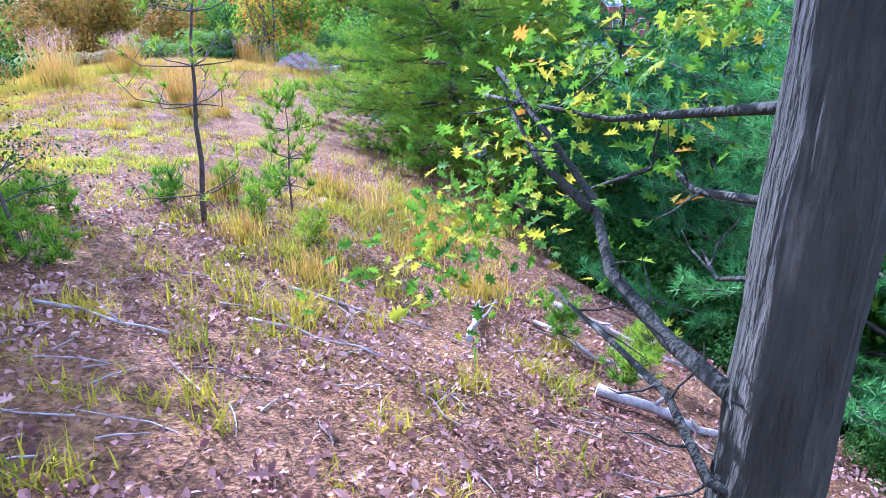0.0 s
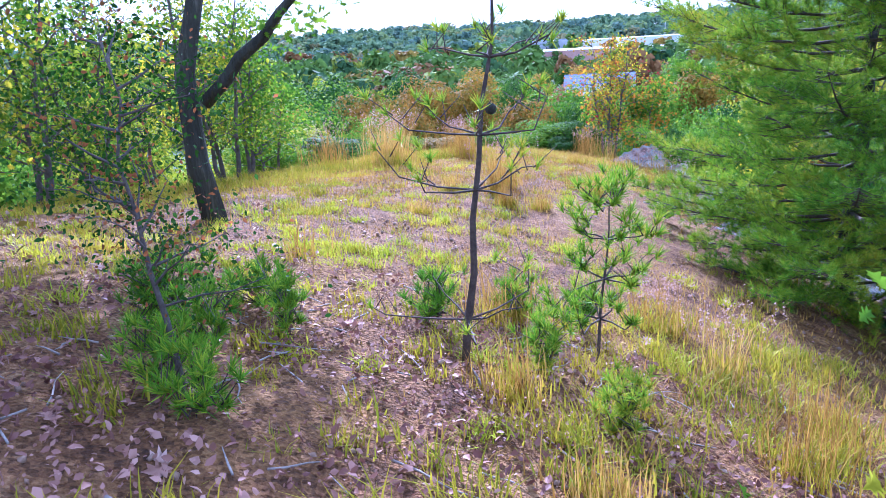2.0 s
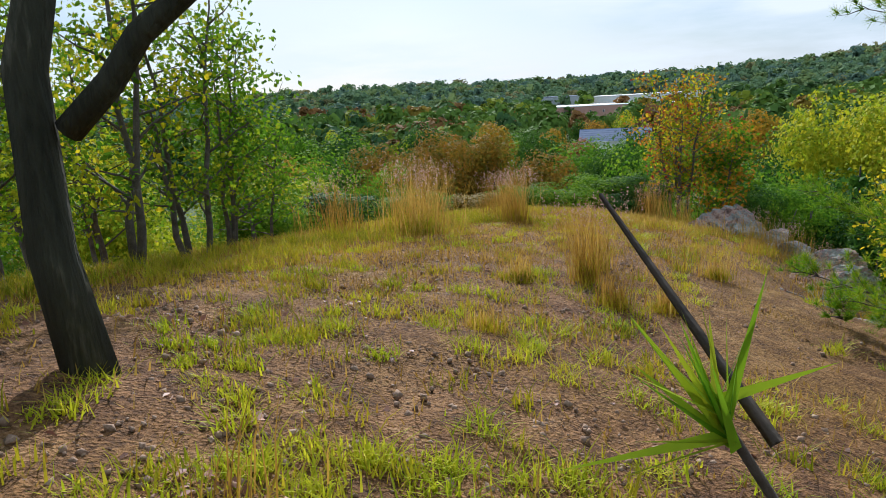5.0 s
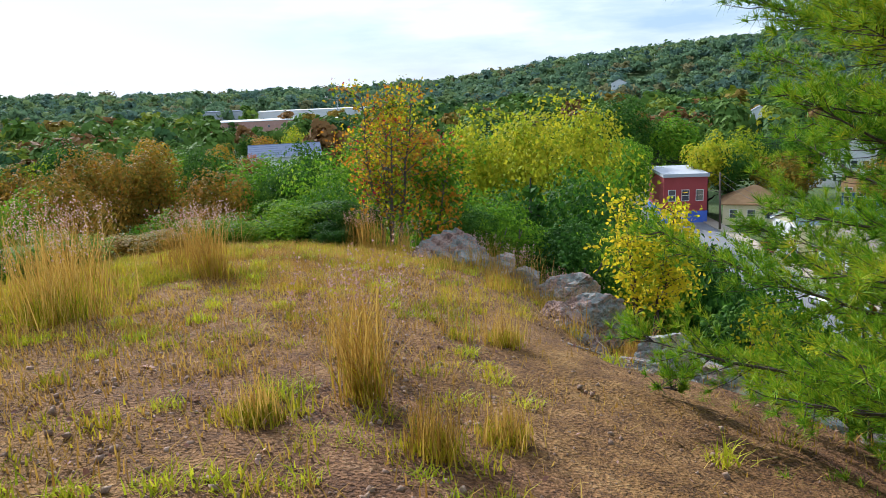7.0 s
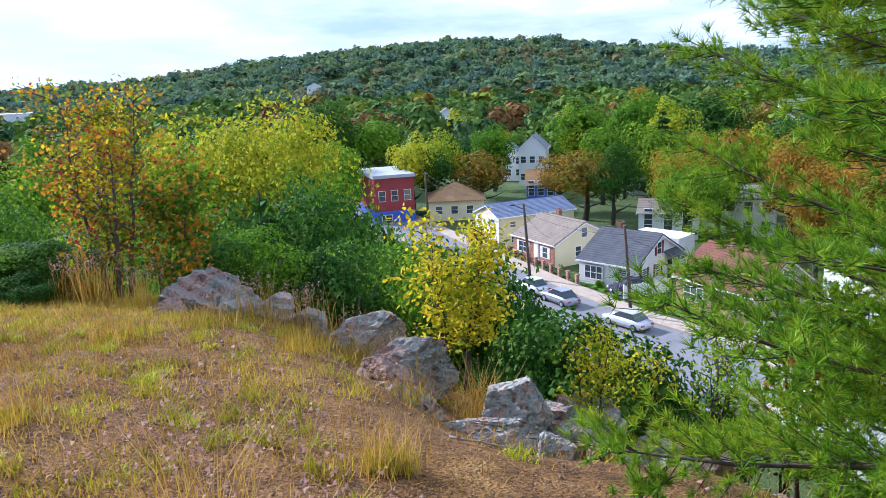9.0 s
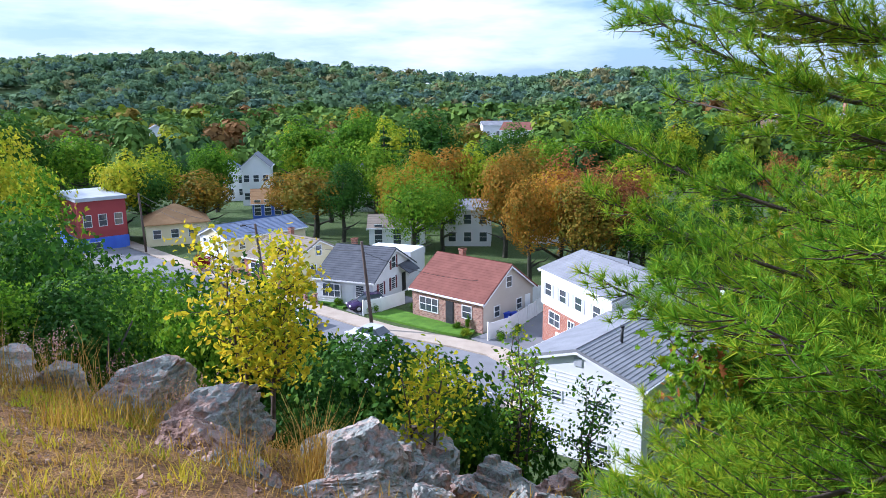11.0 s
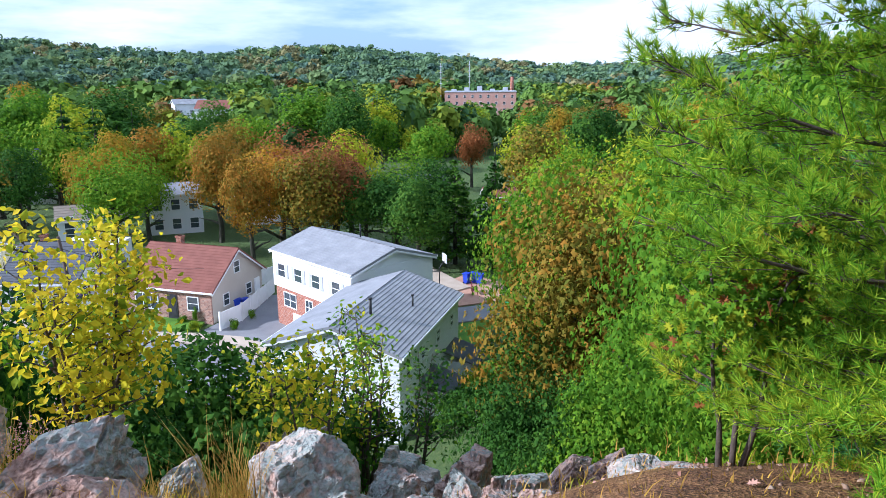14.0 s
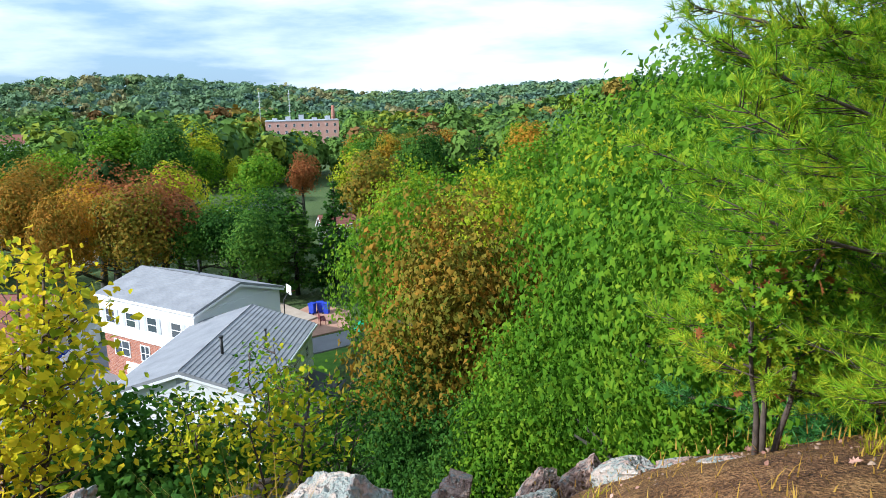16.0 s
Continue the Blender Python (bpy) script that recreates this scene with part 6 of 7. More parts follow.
def blades(spots, heights, spread, gen, count, width, bend=0.35):
    """Bent grass blades of two triangles round each spot."""
    spots = np.repeat(np.asarray(spots, float), count, 0)
    hh = np.repeat(np.asarray(heights, float), count) * gen.uniform(0.5, 1.1, len(spots))
    a = gen.uniform(0, 2 * np.pi, len(spots))
    off = gen.normal(size=(len(spots), 2)) * spread * 0.35
    base = spots + np.c_[off, np.zeros(len(spots))]
    lean = gen.uniform(0.05, bend, len(spots)) * hh
    dr = np.c_[np.cos(a), np.sin(a), np.zeros(len(a))]
    sd = np.c_[-np.sin(a), np.cos(a), np.zeros(len(a))] * width * gen.uniform(0.6, 1.3, (len(a), 1))
    up = np.array([0, 0, 1.0])
    mid = base + dr * lean[:, None] * 0.35 + up * (hh * 0.6)[:, None]
    tip = base + dr * lean[:, None] + up * hh[:, None]
    v = np.stack([base - sd, base + sd, mid - sd * 0.6, mid + sd * 0.6, tip], 1).reshape(-1, 3)
    o = (np.arange(len(a)) * 5)[:, None, None]
    f = (np.array([(0, 1, 3), (0, 3, 2), (2, 3, 4)])[None] + o).reshape(-1, 3)
    return v, f


def sown(gen, n, weight):
    """Spots on the hilltop, kept by a weight of x and y."""
    x, y = gen.uniform(-12, 3.5, n), gen.uniform(-1, 27, n)
    k = gen.random(n) < np.clip(weight(x, y), 0, 1)
    x, y = x[k], y[k]
    return np.c_[x, y, height(x, y) - 0.02]


def patch(x, y, s, seed):
    return np.array([noise.noise((a * s, b * s, seed)) for a, b in zip(x, y)])


gen = np.random.default_rng(77)
bare = lambda x, y: 1 - 0.85 * step01(-4.6, -3.6, x) * (y > 11.5) * (y < 20)
inside = lambda x, y: (x < 1.0 - 2.2 * step01(17, 24, y)) * (x > -12) * bare(x, y)
strip_w = lambda x, y: np.exp(-((x + 1.0 - 0.15 * (y - 7)) / 0.9) ** 2) * (y > 4.2) * (y < 10)          # beside the path
rim_w = lambda x, y: np.exp(-((x + 9.2 - 0.1 * (y - 15)) / 1.3) ** 2) * (y > 9) * (y < 21)                # along the west rim
north_w = lambda x, y: np.exp(-((y - 23.5) / 2.2) ** 2) * (x < -2.5)
sp = sown(gen, 9000, lambda x, y: inside(x, y) * (0.26 + 0.06 * (y < 6) + 0.55 * strip_w(x, y) + 0.55 * rim_w(x, y) + 0.35 * north_w(x, y) + 0.25 * (patch(x, y, 0.9, 4.0) > 0.25)) * 0.62)
v, f = blades(sp, gen.uniform(0.07, 0.17, len(sp)) * (1 + 0.7 * rim_w(sp[:, 0], sp[:, 1]) + 0.6 * strip_w(sp[:, 0], sp[:, 1])), 0.22, gen, 42, 0.006, 1.5)
tagged(new("grass_tufts", array_mesh("grass_tufts", v, f, [M["grass"]])), "short yellow-green grass tufts over the hilltop", "grass", kind="stuff")
sp = sown(gen, 36000, lambda x, y: inside(x, y) * (y > 5) * (0.1 + 0.9 * step01(9, 15, y) * (0.6 + 0.8 * patch(x, y, 0.35, 9.0)) + 0.6 * rim_w(x, y) + 0.2 * strip_w(x, y) + 0.4 * north_w(x, y)) * 0.8)
v, f = blades(sp, gen.uniform(0.04, 0.14, len(sp)), 0.6, gen, 12, 0.0055, 1.6)
tagged(new("dry_grass", array_mesh("dry_grass", v, f, [M["straw"]])), "thin dry tan grass over the hilltop", "grass", kind="stuff")

dome_w = lambda x, y: np.exp(-((x + 5.0) / 1.9) ** 2 - ((y - 9.6) / 2.8) ** 2)                              # the bare dome ahead of the oak
sp = sown(gen, 4200, lambda x, y: inside(x, y) * (y > 5.0) * (0.16 + 0.3 * rim_w(x, y) + 0.3 * north_w(x, y) + 0.6 * dome_w(x, y)))
v, f = blades(sp, gen.uniform(0.06, 0.13, len(sp)), 0.2, gen, 80, 0.006, 2.0)
tagged(new("grass_cushions", array_mesh("grass_cushions", v, f, [M["cushion"]])), "small bright yellow-green cushions of grass on bare soil", "grass", kind="stuff")


def tall_clump(x, y, hh, n, seed, label, plume=True, green=0.3, fan=0.16):
    gen = np.random.default_rng(seed)
    ob = new("grass_clump")
    ob.location = (x, y, ground_at(x, y))
    tagged(ob, label, "grass clump", "tall grass clumps")
    v, f = blades(np.zeros((1, 3)), [hh], fan * 1.5, gen, n, 0.0045, 0.75)
    st = new("straw", array_mesh("stems", v, f, [M["straw"]]))
    tagged(st, kind="stuff").parent = ob
    v, f = blades(np.zeros((1, 3)), [hh * 0.42], fan * 1.3, gen, int(n * green * 2), 0.005, 0.9)
    bl = new("grass", array_mesh("blades", v, f, [M["grass"]]))
    tagged(bl, kind="stuff").parent = ob
    if plume:
        k = n // 3
        a, h_ = gen.uniform(0, 6.28, k), gen.uniform(0.7, 1.0, k) * hh
        r = gen.uniform(0.05, 0.65, k) * h_ + 0.02
        p0 = np.c_[np.cos(a) * r, np.sin(a) * r, h_]
        P = np.repeat(p0, 10, 0) + gen.normal(size=(k * 10, 3)) * (0.012, 0.012, 0.06)
        v, f = scatter([(-0.5, 0, 0), (0.5, 0, 0.1), (0, 0.15, 1.0)], [(0, 1, 2)], P, turns(len(P), gen, 0.3), gen.uniform(0.01, 0.024, len(P)))
        pl = new("plume", array_mesh("plumes", v, f, [M["plume"]]))
        tagged(pl, kind="stuff").parent = ob
    return ob


STRAW = "tall dry grass clump with pinkish seed plumes"
for i, (x, y, hh, n, pl, gr, fan) in enumerate((
        (-5.6, 14.5, 0.95, 150, True, 0.4, 0.16), (-4.65, 14.0, 0.3, 120, False, 1.5, 0.2), (-5.05, 13.65, 0.42, 120, False, 0.9, 0.2), (-6.15, 13.9, 0.35, 110, False, 1.5, 0.18), (-4.9, 16.8, 0.6, 30, False, 0.2, 0.3), (-5.75, 15.5, 0.9, 110, True, 0.2, 0.2),
        (-4.5, 16.8, 0.42, 120, False, 1.0, 0.2), (-8.35, 19.3, 1.0, 260, True, 0.3, 0.35), (-8.9, 19.9, 0.9, 200, True, 0.2, 0.35), (-9.3, 17.2, 1.2, 220, True, 0.4, 0.5), (-8.8, 16.4, 1.0, 160, True, 0.6, 0.4), (-9.9, 18.6, 1.1, 180, True, 0.2, 0.5),
        (-10.2, 16.2, 1.0, 160, True, 0.3, 0.5), (-6.9, 25.2, 0.95, 160, True, 0.1, 0.35), (-7.3, 25.5, 0.8, 120, True, 0.1, 0.3), (-6.2, 24.7, 0.7, 120, True, 0.4, 0.3), (-4.6, 23.6, 0.7, 150, True, 0.2, 0.5), (-3.9, 23.2, 0.75, 160, True, 0.2, 0.5), (-3.3, 22.6, 0.7, 150, True, 0.3, 0.4),
        (-3.0, 21.7, 0.75, 160, True, 0.2, 0.4), (-3.5, 21.9, 0.5, 120, False, 0.8, 0.4), (-2.2, 20.3, 0.9, 110, False, 0.1, 0.2), (-2.5, 20.0, 0.8, 80, False, 0.1, 0.2), (-0.95, 8.2, 0.65, 60, True, 0.5, 0.2), (-0.4, 6.9, 0.45, 120, False, 1.4, 0.3), (-1.6, 8.9, 0.5, 140, True, 0.9, 0.4),
        (-2.6, 7.6, 0.55, 130, False, 0.9, 0.3), (0.2, 6.0, 0.4, 140, False, 1.6, 0.3), (-1.2, 5.4, 0.28, 140, False, 1.5, 0.25), (-2.0, 6.2, 0.35, 120, False, 1.3, 0.3), (-0.2, 7.8, 0.5, 140, False, 1.0, 0.35), (-3.4, 19.9, 0.45, 100, False, 0.6, 0.3),
        (-4.6, 7.6, 0.45, 40, False, 0.5, 0.25), (-5.6, 11.8, 0.25, 90, False, 1.6, 0.2), (-7.0, 18.3, 0.3, 110, False, 1.3, 0.3), (-6.4, 21.5, 0.35, 120, False, 1.2, 0.35), (-5.4, 22.6, 0.4, 120, False, 1.0, 0.4), (-4.4, 20.9, 0.4, 120, False, 1.0, 0.35))):
    tall_clump(*((x + 0.45, y - 0.95) if y > 10 else (x, y)), hh, n, 600 + i, STRAW if pl else "tuft of yellow-green grass with dry stems", pl, gr, fan)

# fallen leaves
sp = sown(gen, 26000, lambda x, y: (0.75 * step01(9, 5, y) * (0.6 + patch(x, y, 0.8, 2.0)) + 0.55 * np.exp(-((x + 6.6) / 1.3) ** 2 - ((y - 10) / 2.5) ** 2) + 0.06))
sp[:, 2] += 0.035
v, f = scatter(LEAF_V, LEAF_F, sp, turns(len(sp), gen, 0.55), gen.uniform(0.022, 0.065, len(sp)))
tagged(new("fallen_leaves", array_mesh("fallen_leaves", v, f, [M["litter"]])), "dry brown fallen leaves littering the ground", "leaves", kind="stuff")
sp = sown(gen, 700, lambda x, y: 0.8 * step01(9, 5, y) + 0.06)
sp[:, 2] += 0.04
v, f = scatter(OAK_V, OAK_F, sp, turns(len(sp), gen, 0.6), gen.uniform(0.08, 0.16, len(sp)))
tagged(new("oak_leaves", array_mesh("oak_leaves", v, f, [M["litter"]])), "dry lobed oak leaves on the path", "leaves", kind="stuff")
n_l = 34000
lx, ly = gen.uniform(-5, 3.6, n_l), 0.2 + 7.6 * gen.random(n_l) ** 1.15
k = patch(lx, ly, 0.9, 5.0) + gen.random(n_l) * 0.9 > 0.18
lx, ly = lx[k], ly[k]
sp = np.c_[lx, ly, height(lx, ly) + gen.uniform(0.0, 0.05, len(lx)) + 0.015]
v, f = scatter(LEAF_V, LEAF_F, sp, turns(len(sp), gen, 0.5), 0.018 + 0.05 * gen.random(len(sp)) ** 1.6)
tagged(new("leaf_litter", array_mesh("leaf_litter", v, f, [M["litter"]])), "dense pinkish-brown leaf litter on the path", "leaves", kind="stuff")
# stones of the gravel
STONE_V = [(1, 0, 0), (-0.9, 0.1, 0), (0.1, 0.8, 0.05), (0, -0.9, 0), (0.1, 0.1, 0.6), (0, 0, -0.6)]
STONE_F = [(0, 2, 4), (2, 1, 4), (1, 3, 4), (3, 0, 4), (2, 0, 5), (1, 2, 5), (3, 1, 5), (0, 3, 5)]
sp = sown(gen, 60000, lambda x, y: inside(x, y) * (0.25 + 0.6 * np.exp(-((x + 5) / 2.2) ** 2) * (y > 6) + 0.3 * (y > 13) * (x > -4.5)))
sp[:, 2] += 0.02
v, f = scatter(STONE_V, STONE_F, sp, turns(len(sp), gen, 0.5), 0.009 + 0.034 * gen.random(len(sp)) ** 3.5)
tagged(new("gravel", array_mesh("gravel", v, f, [M["gravel"]])), "loose brown gravel stones on the hilltop", "gravel", kind="stuff")
# twigs and fallen branches
rng = random.Random(9)
bm = bmesh.new()
for _ in range(240):
    x, y = rng.uniform(-4, 3), rng.uniform(1.5, 8)
    z, w, ln = ground_at(x, y) + 0.02, rng.uniform(0, 6.28), rng.uniform(0.1, 0.5)
    q = (x + math.cos(w) * ln, y + math.sin(w) * ln)
    tube(bm, sway(rng, (x, y, z), (*q, ground_at(*q) + 0.025), 3, 0.05), [0.006, 0.006, 0.004, 0.002], 4, cap=False)
tagged(mesh_object("twigs", bm, M["dead_wood"]), "thin dry twigs scattered over the path", "twigs", kind="stuff")
for a, b, r in (((0.1, 4.7), (0.25, 5.9), 0.03), ((1.0, 4.3), (2.1, 4.1), 0.045), ((0.7, 5.6), (1.6, 4.7), 0.022), ((-1.3, 5.0), (-0.2, 4.7), 0.014), ((-2.6, 3.9), (-1.7, 3.7), 0.014), ((-2.9, 3.2), (-2.5, 2.6), 0.012), ((1.0, 6.4), (2.2, 5.6), 0.03), ((-3.3, 16.6), (-2.6, 16.3), 0.012), ((-1.4, 4.2), (-0.5, 4.0), 0.012)):
    bm = bmesh.new()
    z0, z1 = ground_at(*a) + r + 0.03, ground_at(*b) + r + 0.03
    pts = sway(rng, (*a, z0), (*b, z1), 6, 0.03)
    tube(bm, pts, [r * (1 - 0.08 * i) for i in range(7)], 8, rng, 0.12)
    for i in (2, 4):
        tube(bm, sway(rng, pts[i], pts[i] + Vector((rng.uniform(-.2, .2), rng.uniform(-.2, .2), 0.12)), 2, 0.08), [r * 0.5, r * 0.35, r * 0.15], 5)
    tagged(mesh_object("fallen_branch", bm, M["dead_wood"]), "pale dead branch lying on the leaf litter", "branch")

# ---------------------------------------------------------------- street things


def sheet(name, pts, z, material, label, category):
    bm = bmesh.new()
    hi = [bm.verts.new((x, y, z)) for x, y in pts]
    lo = [bm.verts.new((x, y, STREET - 0.3)) for x, y in pts]
    bm.faces.new(hi)
    for i in range(len(pts)):
        j = (i + 1) % len(pts)
        bm.faces.new((lo[i], lo[j], hi[j], hi[i]))
    bmesh.ops.recalc_face_normals(bm, faces=bm.faces)
    return tagged(mesh_object(name, bm, material), label, category, kind="structure")


sheet("lawn_1", [(35.0, 66.6), (38.0, 66.2), (38.2, 63.6), (38.8, 56.0), (37.0, 55.2), (36.2, 58)], STREET + 0.2, M["lawn"], "bright green mown lawn before the brick house", "lawn")
sheet("lawn_2", [(33.9, 79.5), (35.2, 79.8), (35.0, 74.6), (36.4, 70.6), (34.6, 70.2)], STREET + 0.2, M["lawn"], "green lawn before the white house", "lawn")
sheet("lawn_3", [(33.7, 93), (34.3, 93), (34.4, 89), (35.1, 81.2), (33.8, 81.2)], STREET + 0.2, M["lawn"], "narrow green lawn before the cream house", "lawn")
sheet("driveway_1", [(37.0, 54.8), (39.2, 54.9), (47, 55.8), (49, 52.4), (41.4, 50.4), (38.6, 45.6), (36.6, 47)], STREET + 0.1, M["asphalt"], "grey driveway beside the brick townhouse", "driveway")
sheet("driveway_2", [(34.6, 69.6), (37, 67.9), (42, 69.4), (42, 67.2), (34.6, 67.3)], STREET + 0.12, M["asphalt"], "driveway beside the white house", "driveway")
sheet("yard_1", [(46, 44), (56, 39), (62, 46), (50, 50)], ground_at(52, 44) + 0.25, M["concrete"], "bare tan back yard", "yard")

M["pavers"] = noisy("red_tan_pavers", [(0.3, (0.36, 0.19, 0.13)), (0.7, (0.5, 0.3, 0.21))], 1.5, 6, 0.9, 0.2, 30)
sheet("yard_2", [(50, 38.6), (53.4, 35.2), (58.6, 36.4), (61, 41), (53, 43)], STREET + 0.12, M["pavers"], "red-tan paved yard behind the townhouses", "yard")
sheet("yard_3", [(46.5, 36.5), (49.2, 33.8), (52.9, 35.0), (49.8, 38.2)], STREET + 0.1, M["asphalt"], "grey paved strip beside the yard", "yard")
sheet("lawn_4", [(39.5, 34.6), (44, 30.5), (49, 33.2), (46.3, 36.2)], STREET + 0.12, M["lawn"], "green strip of lawn behind the townhouse", "lawn")
sheet("lawn_5", [(25.0, 43.0), (25.2, 41.0), (28.6, 41.4), (28.4, 43.2)], STREET + 0.18, M["lawn"], "small green lawn before the townhouse", "lawn")

M["car_white"] = noisy("silver_paint", [(0.3, (0.62, 0.64, 0.68)), (0.7, (0.7, 0.72, 0.75))], 2, 3, 0.25, 0.02, 50, 0.3)
M["car_silver"] = noisy("grey_paint", [(0.3, (0.36, 0.38, 0.42)), (0.7, (0.42, 0.44, 0.48))], 2, 3, 0.25, 0.02, 50, 0.5)
M["car_dark"] = noisy("dark_blue_paint", [(0.3, (0.05, 0.03, 0.09)), (0.7, (0.08, 0.05, 0.13))], 2, 3, 0.25, 0.02, 50, 0.3)
M["tyre"] = noisy("tyre_rubber", [(0.3, (0.02, 0.02, 0.02)), (0.7, (0.04, 0.04, 0.04))], 8, 3, 0.9, 0.2, 60)
M["bin_blue"] = noisy("blue_plastic", [(0.3, (0.02, 0.05, 0.4)), (0.7, (0.04, 0.08, 0.55))], 3, 3, 0.5, 0.05, 40)
M["bin_red"] = noisy("red_plastic", [(0.3, (0.35, 0.03, 0.05)), (0.7, (0.45, 0.05, 0.07))], 3, 3, 0.5, 0.05, 40)
M["pole_wood"] = noisy("pole_wood", [(0.3, (0.07, 0.05, 0.04)), (0.7, (0.15, 0.11, 0.09))], 5, 5, 0.9, 0.4, 40, stretch=(1, 1, 0.15))


def car(x, y, turn, paint, label, tall=1.45, length=4.4, z=STREET + 0.03):
    """A parked car: lofted body, glasshouse, wheels with rims, lamps."""
    ob = new("car")
    ob.matrix_world = pose(x, y, z, 0, 0, turn)
    tagged(ob, label, "car", "cars parked along the street")
    hl, w = length / 2, 0.88
    prof = [(-hl, 0.35, 0.62), (-hl + 0.15, 0.25, 0.82), (-hl + 0.9, 0.22, 0.95), (-0.4, 0.2, 0.96), (0.9, 0.2, 0.93), (hl - 0.7, 0.22, 0.84), (hl - 0.12, 0.26, 0.7), (hl, 0.34, 0.56)]
    bm = bmesh.new()
    rows = []
    for px, z0, z1 in prof:
        k = w * (1 - 0.12 * (abs(px) / hl) ** 4)
        rows.append([bm.verts.new(c) for c in ((px, -k * 0.92, z0), (px, -k, (z0 + z1) / 2), (px, -k * 0.9, z1), (px, k * 0.9, z1), (px, k, (z0 + z1) / 2), (px, k * 0.92, z0))])
    for a, b in zip(rows, rows[1:]):
        for i in range(6):
            bm.faces.new((a[i], a[(i + 1) % 6], b[(i + 1) % 6], b[i]))
    bm.faces.new(rows[0])
    bm.faces.new(rows[-1][::-1])
    bmesh.ops.recalc_face_normals(bm, faces=bm.faces)
    body = part("body", bm, paint, ob, smooth=True)
    bm = bmesh.new()
    lo = [bm.verts.new(c) for c in ((-hl + 0.55, -w * 0.86, 0.93), (1.05, -w * 0.86, 0.92), (1.05, w * 0.86, 0.92), (-hl + 0.55, w * 0.86, 0.93))]
    hi = [bm.verts.new(c) for c in ((-hl + 1.15, -w * 0.68, tall - 0.04), (0.3, -w * 0.68, tall - 0.04), (0.3, w * 0.68, tall - 0.04), (-hl + 1.15, w * 0.68, tall - 0.04))]
    for i in range(4):
        bm.faces.new((lo[i], lo[(i + 1) % 4], hi[(i + 1) % 4], hi[i]))
    bm.faces.new(hi)
    bmesh.ops.recalc_face_normals(bm, faces=bm.faces)
    part("glasshouse", bm, M["glass"], body, "dark tinted windows")
    bm = bmesh.new()
    v = box(bm, -hl + 1.1, 0.36, -w * 0.7, w * 0.7, tall - 0.05, tall)
    part("roof", bm, paint, body)
    for px in (-hl + 0.85, hl - 0.85):
        for s in (-1, 1):
            bm = bmesh.new()
            bmesh.ops.create_cone(bm, cap_ends=True, segments=16, radius1=0.32, radius2=0.32, depth=0.22, matrix=pose(px, s * 0.78, 0.32, 90))
            wh = part("wheel", bm, M["tyre"], ob)
            bm = bmesh.new()
            bmesh.ops.create_cone(bm, cap_ends=True, segments=12, radius1=0.2, radius2=0.18, depth=0.24, matrix=pose(px, s * 0.79, 0.32, 90))
            part("rim", bm, M["car_silver"], wh, "silver rim")
    for px, m_ in ((hl - 0.06, M["trim"]), (-hl + 0.04, M["bin_red"])):
        for s in (-0.6, 0.6):
            bm = bmesh.new()
            box(bm, px - 0.06, px + 0.06, s - 0.16, s + 0.16, 0.58, 0.7)
            part("headlight" if px > 0 else "tail_light", bm, m_, ob)
    return ob


car(28.6, 74.0, 97, M["car_white"], "silver-white sedan parked at the kerb")
car(29.0, 69.2, 97, M["car_silver"], "grey sedan parked at the kerb")
car(30.5, 60.6, 103, M["car_white"], "white sedan parked by the utility pole")
car(36.4, 68.3, 160, M["car_dark"], "dark purple car parked in a driveway", 1.6, 4.3, STREET + 0.12)
car(22.6, 47.0, 75, M["car_white"], "white car parked behind the bushes")
car(26.2, 44.6, 20, M["car_silver"], "blue-grey car parked below the bushes")


def utility_pole(x, y, h, lean, arm=True):
    ob = new("utility_pole")
    ob.matrix_world = pose(x, y, STREET + 0.1, 0, 0, 0)
    tagged(ob, "dark weathered wooden utility pole beside the sidewalk", "utility pole", "utility poles")
    bm = bmesh.new()
    tube(bm, [(0, 0, -0.5), (lean * 0.5, 0, h * 0.5), (lean, 0, h)], [0.17, 0.15, 0.12], 10)
    part("pole", bm, M["pole_wood"], ob)
    if arm:
        bm = bmesh.new()
        tube(bm, [(lean * 0.9, 0, h * 0.93), (lean - 1.3, -0.3, h * 1.0)], [0.04, 0.03], 6)
        box(bm, lean - 1.75, lean - 1.25, -0.42, -0.2, h - 0.02, h + 0.1)
        part("lamp_arm", bm, M["iron"], ob, "grey street lamp arm")
    return Vector((x + lean, y, STREET + h))


tops = [utility_pole(30.6, 78.0, 8.2, -0.7), utility_pole(32.6, 62.9, 8.2, -0.9, False), utility_pole(31.8, 112, 8.2, -0.3)]


def wire(a, b, sag, label="thin black overhead wire"):
    bm = bmesh.new()
    tube(bm, [Vector(a).lerp(Vector(b), t / 12) - Vector((0, 0, sag * 4 * (t / 12) * (1 - t / 12))) for t in range(13)], [0.018] * 13, 5)
    tagged(mesh_object("cable", bm, M["iron"]), label, "cable", "overhead wires")


wire(tops[0], tops[1], 0.5)
wire(tops[0] - Vector((0, 0, 0.7)), tops[1] - Vector((0, 0, 0.7)), 0.6)
wire(tops[2], tops[0], 1.0)
wire(tops[2] - Vector((0, 0, 0.8)), tops[0] - Vector((0, 0, 0.8)), 1.1)
wire(tops[0] - Vector((0, 0, 0.8)), (35.5, 82, STREET + 3.2), 0.4)
wire(tops[1] - Vector((0, 0, 0.8)), (36.8, 69, STREET + 3.2), 0.4)
wire(tops[1] - Vector((0, 0, 0.8)), (39.2, 56.0, STREET + 4.6), 0.5)


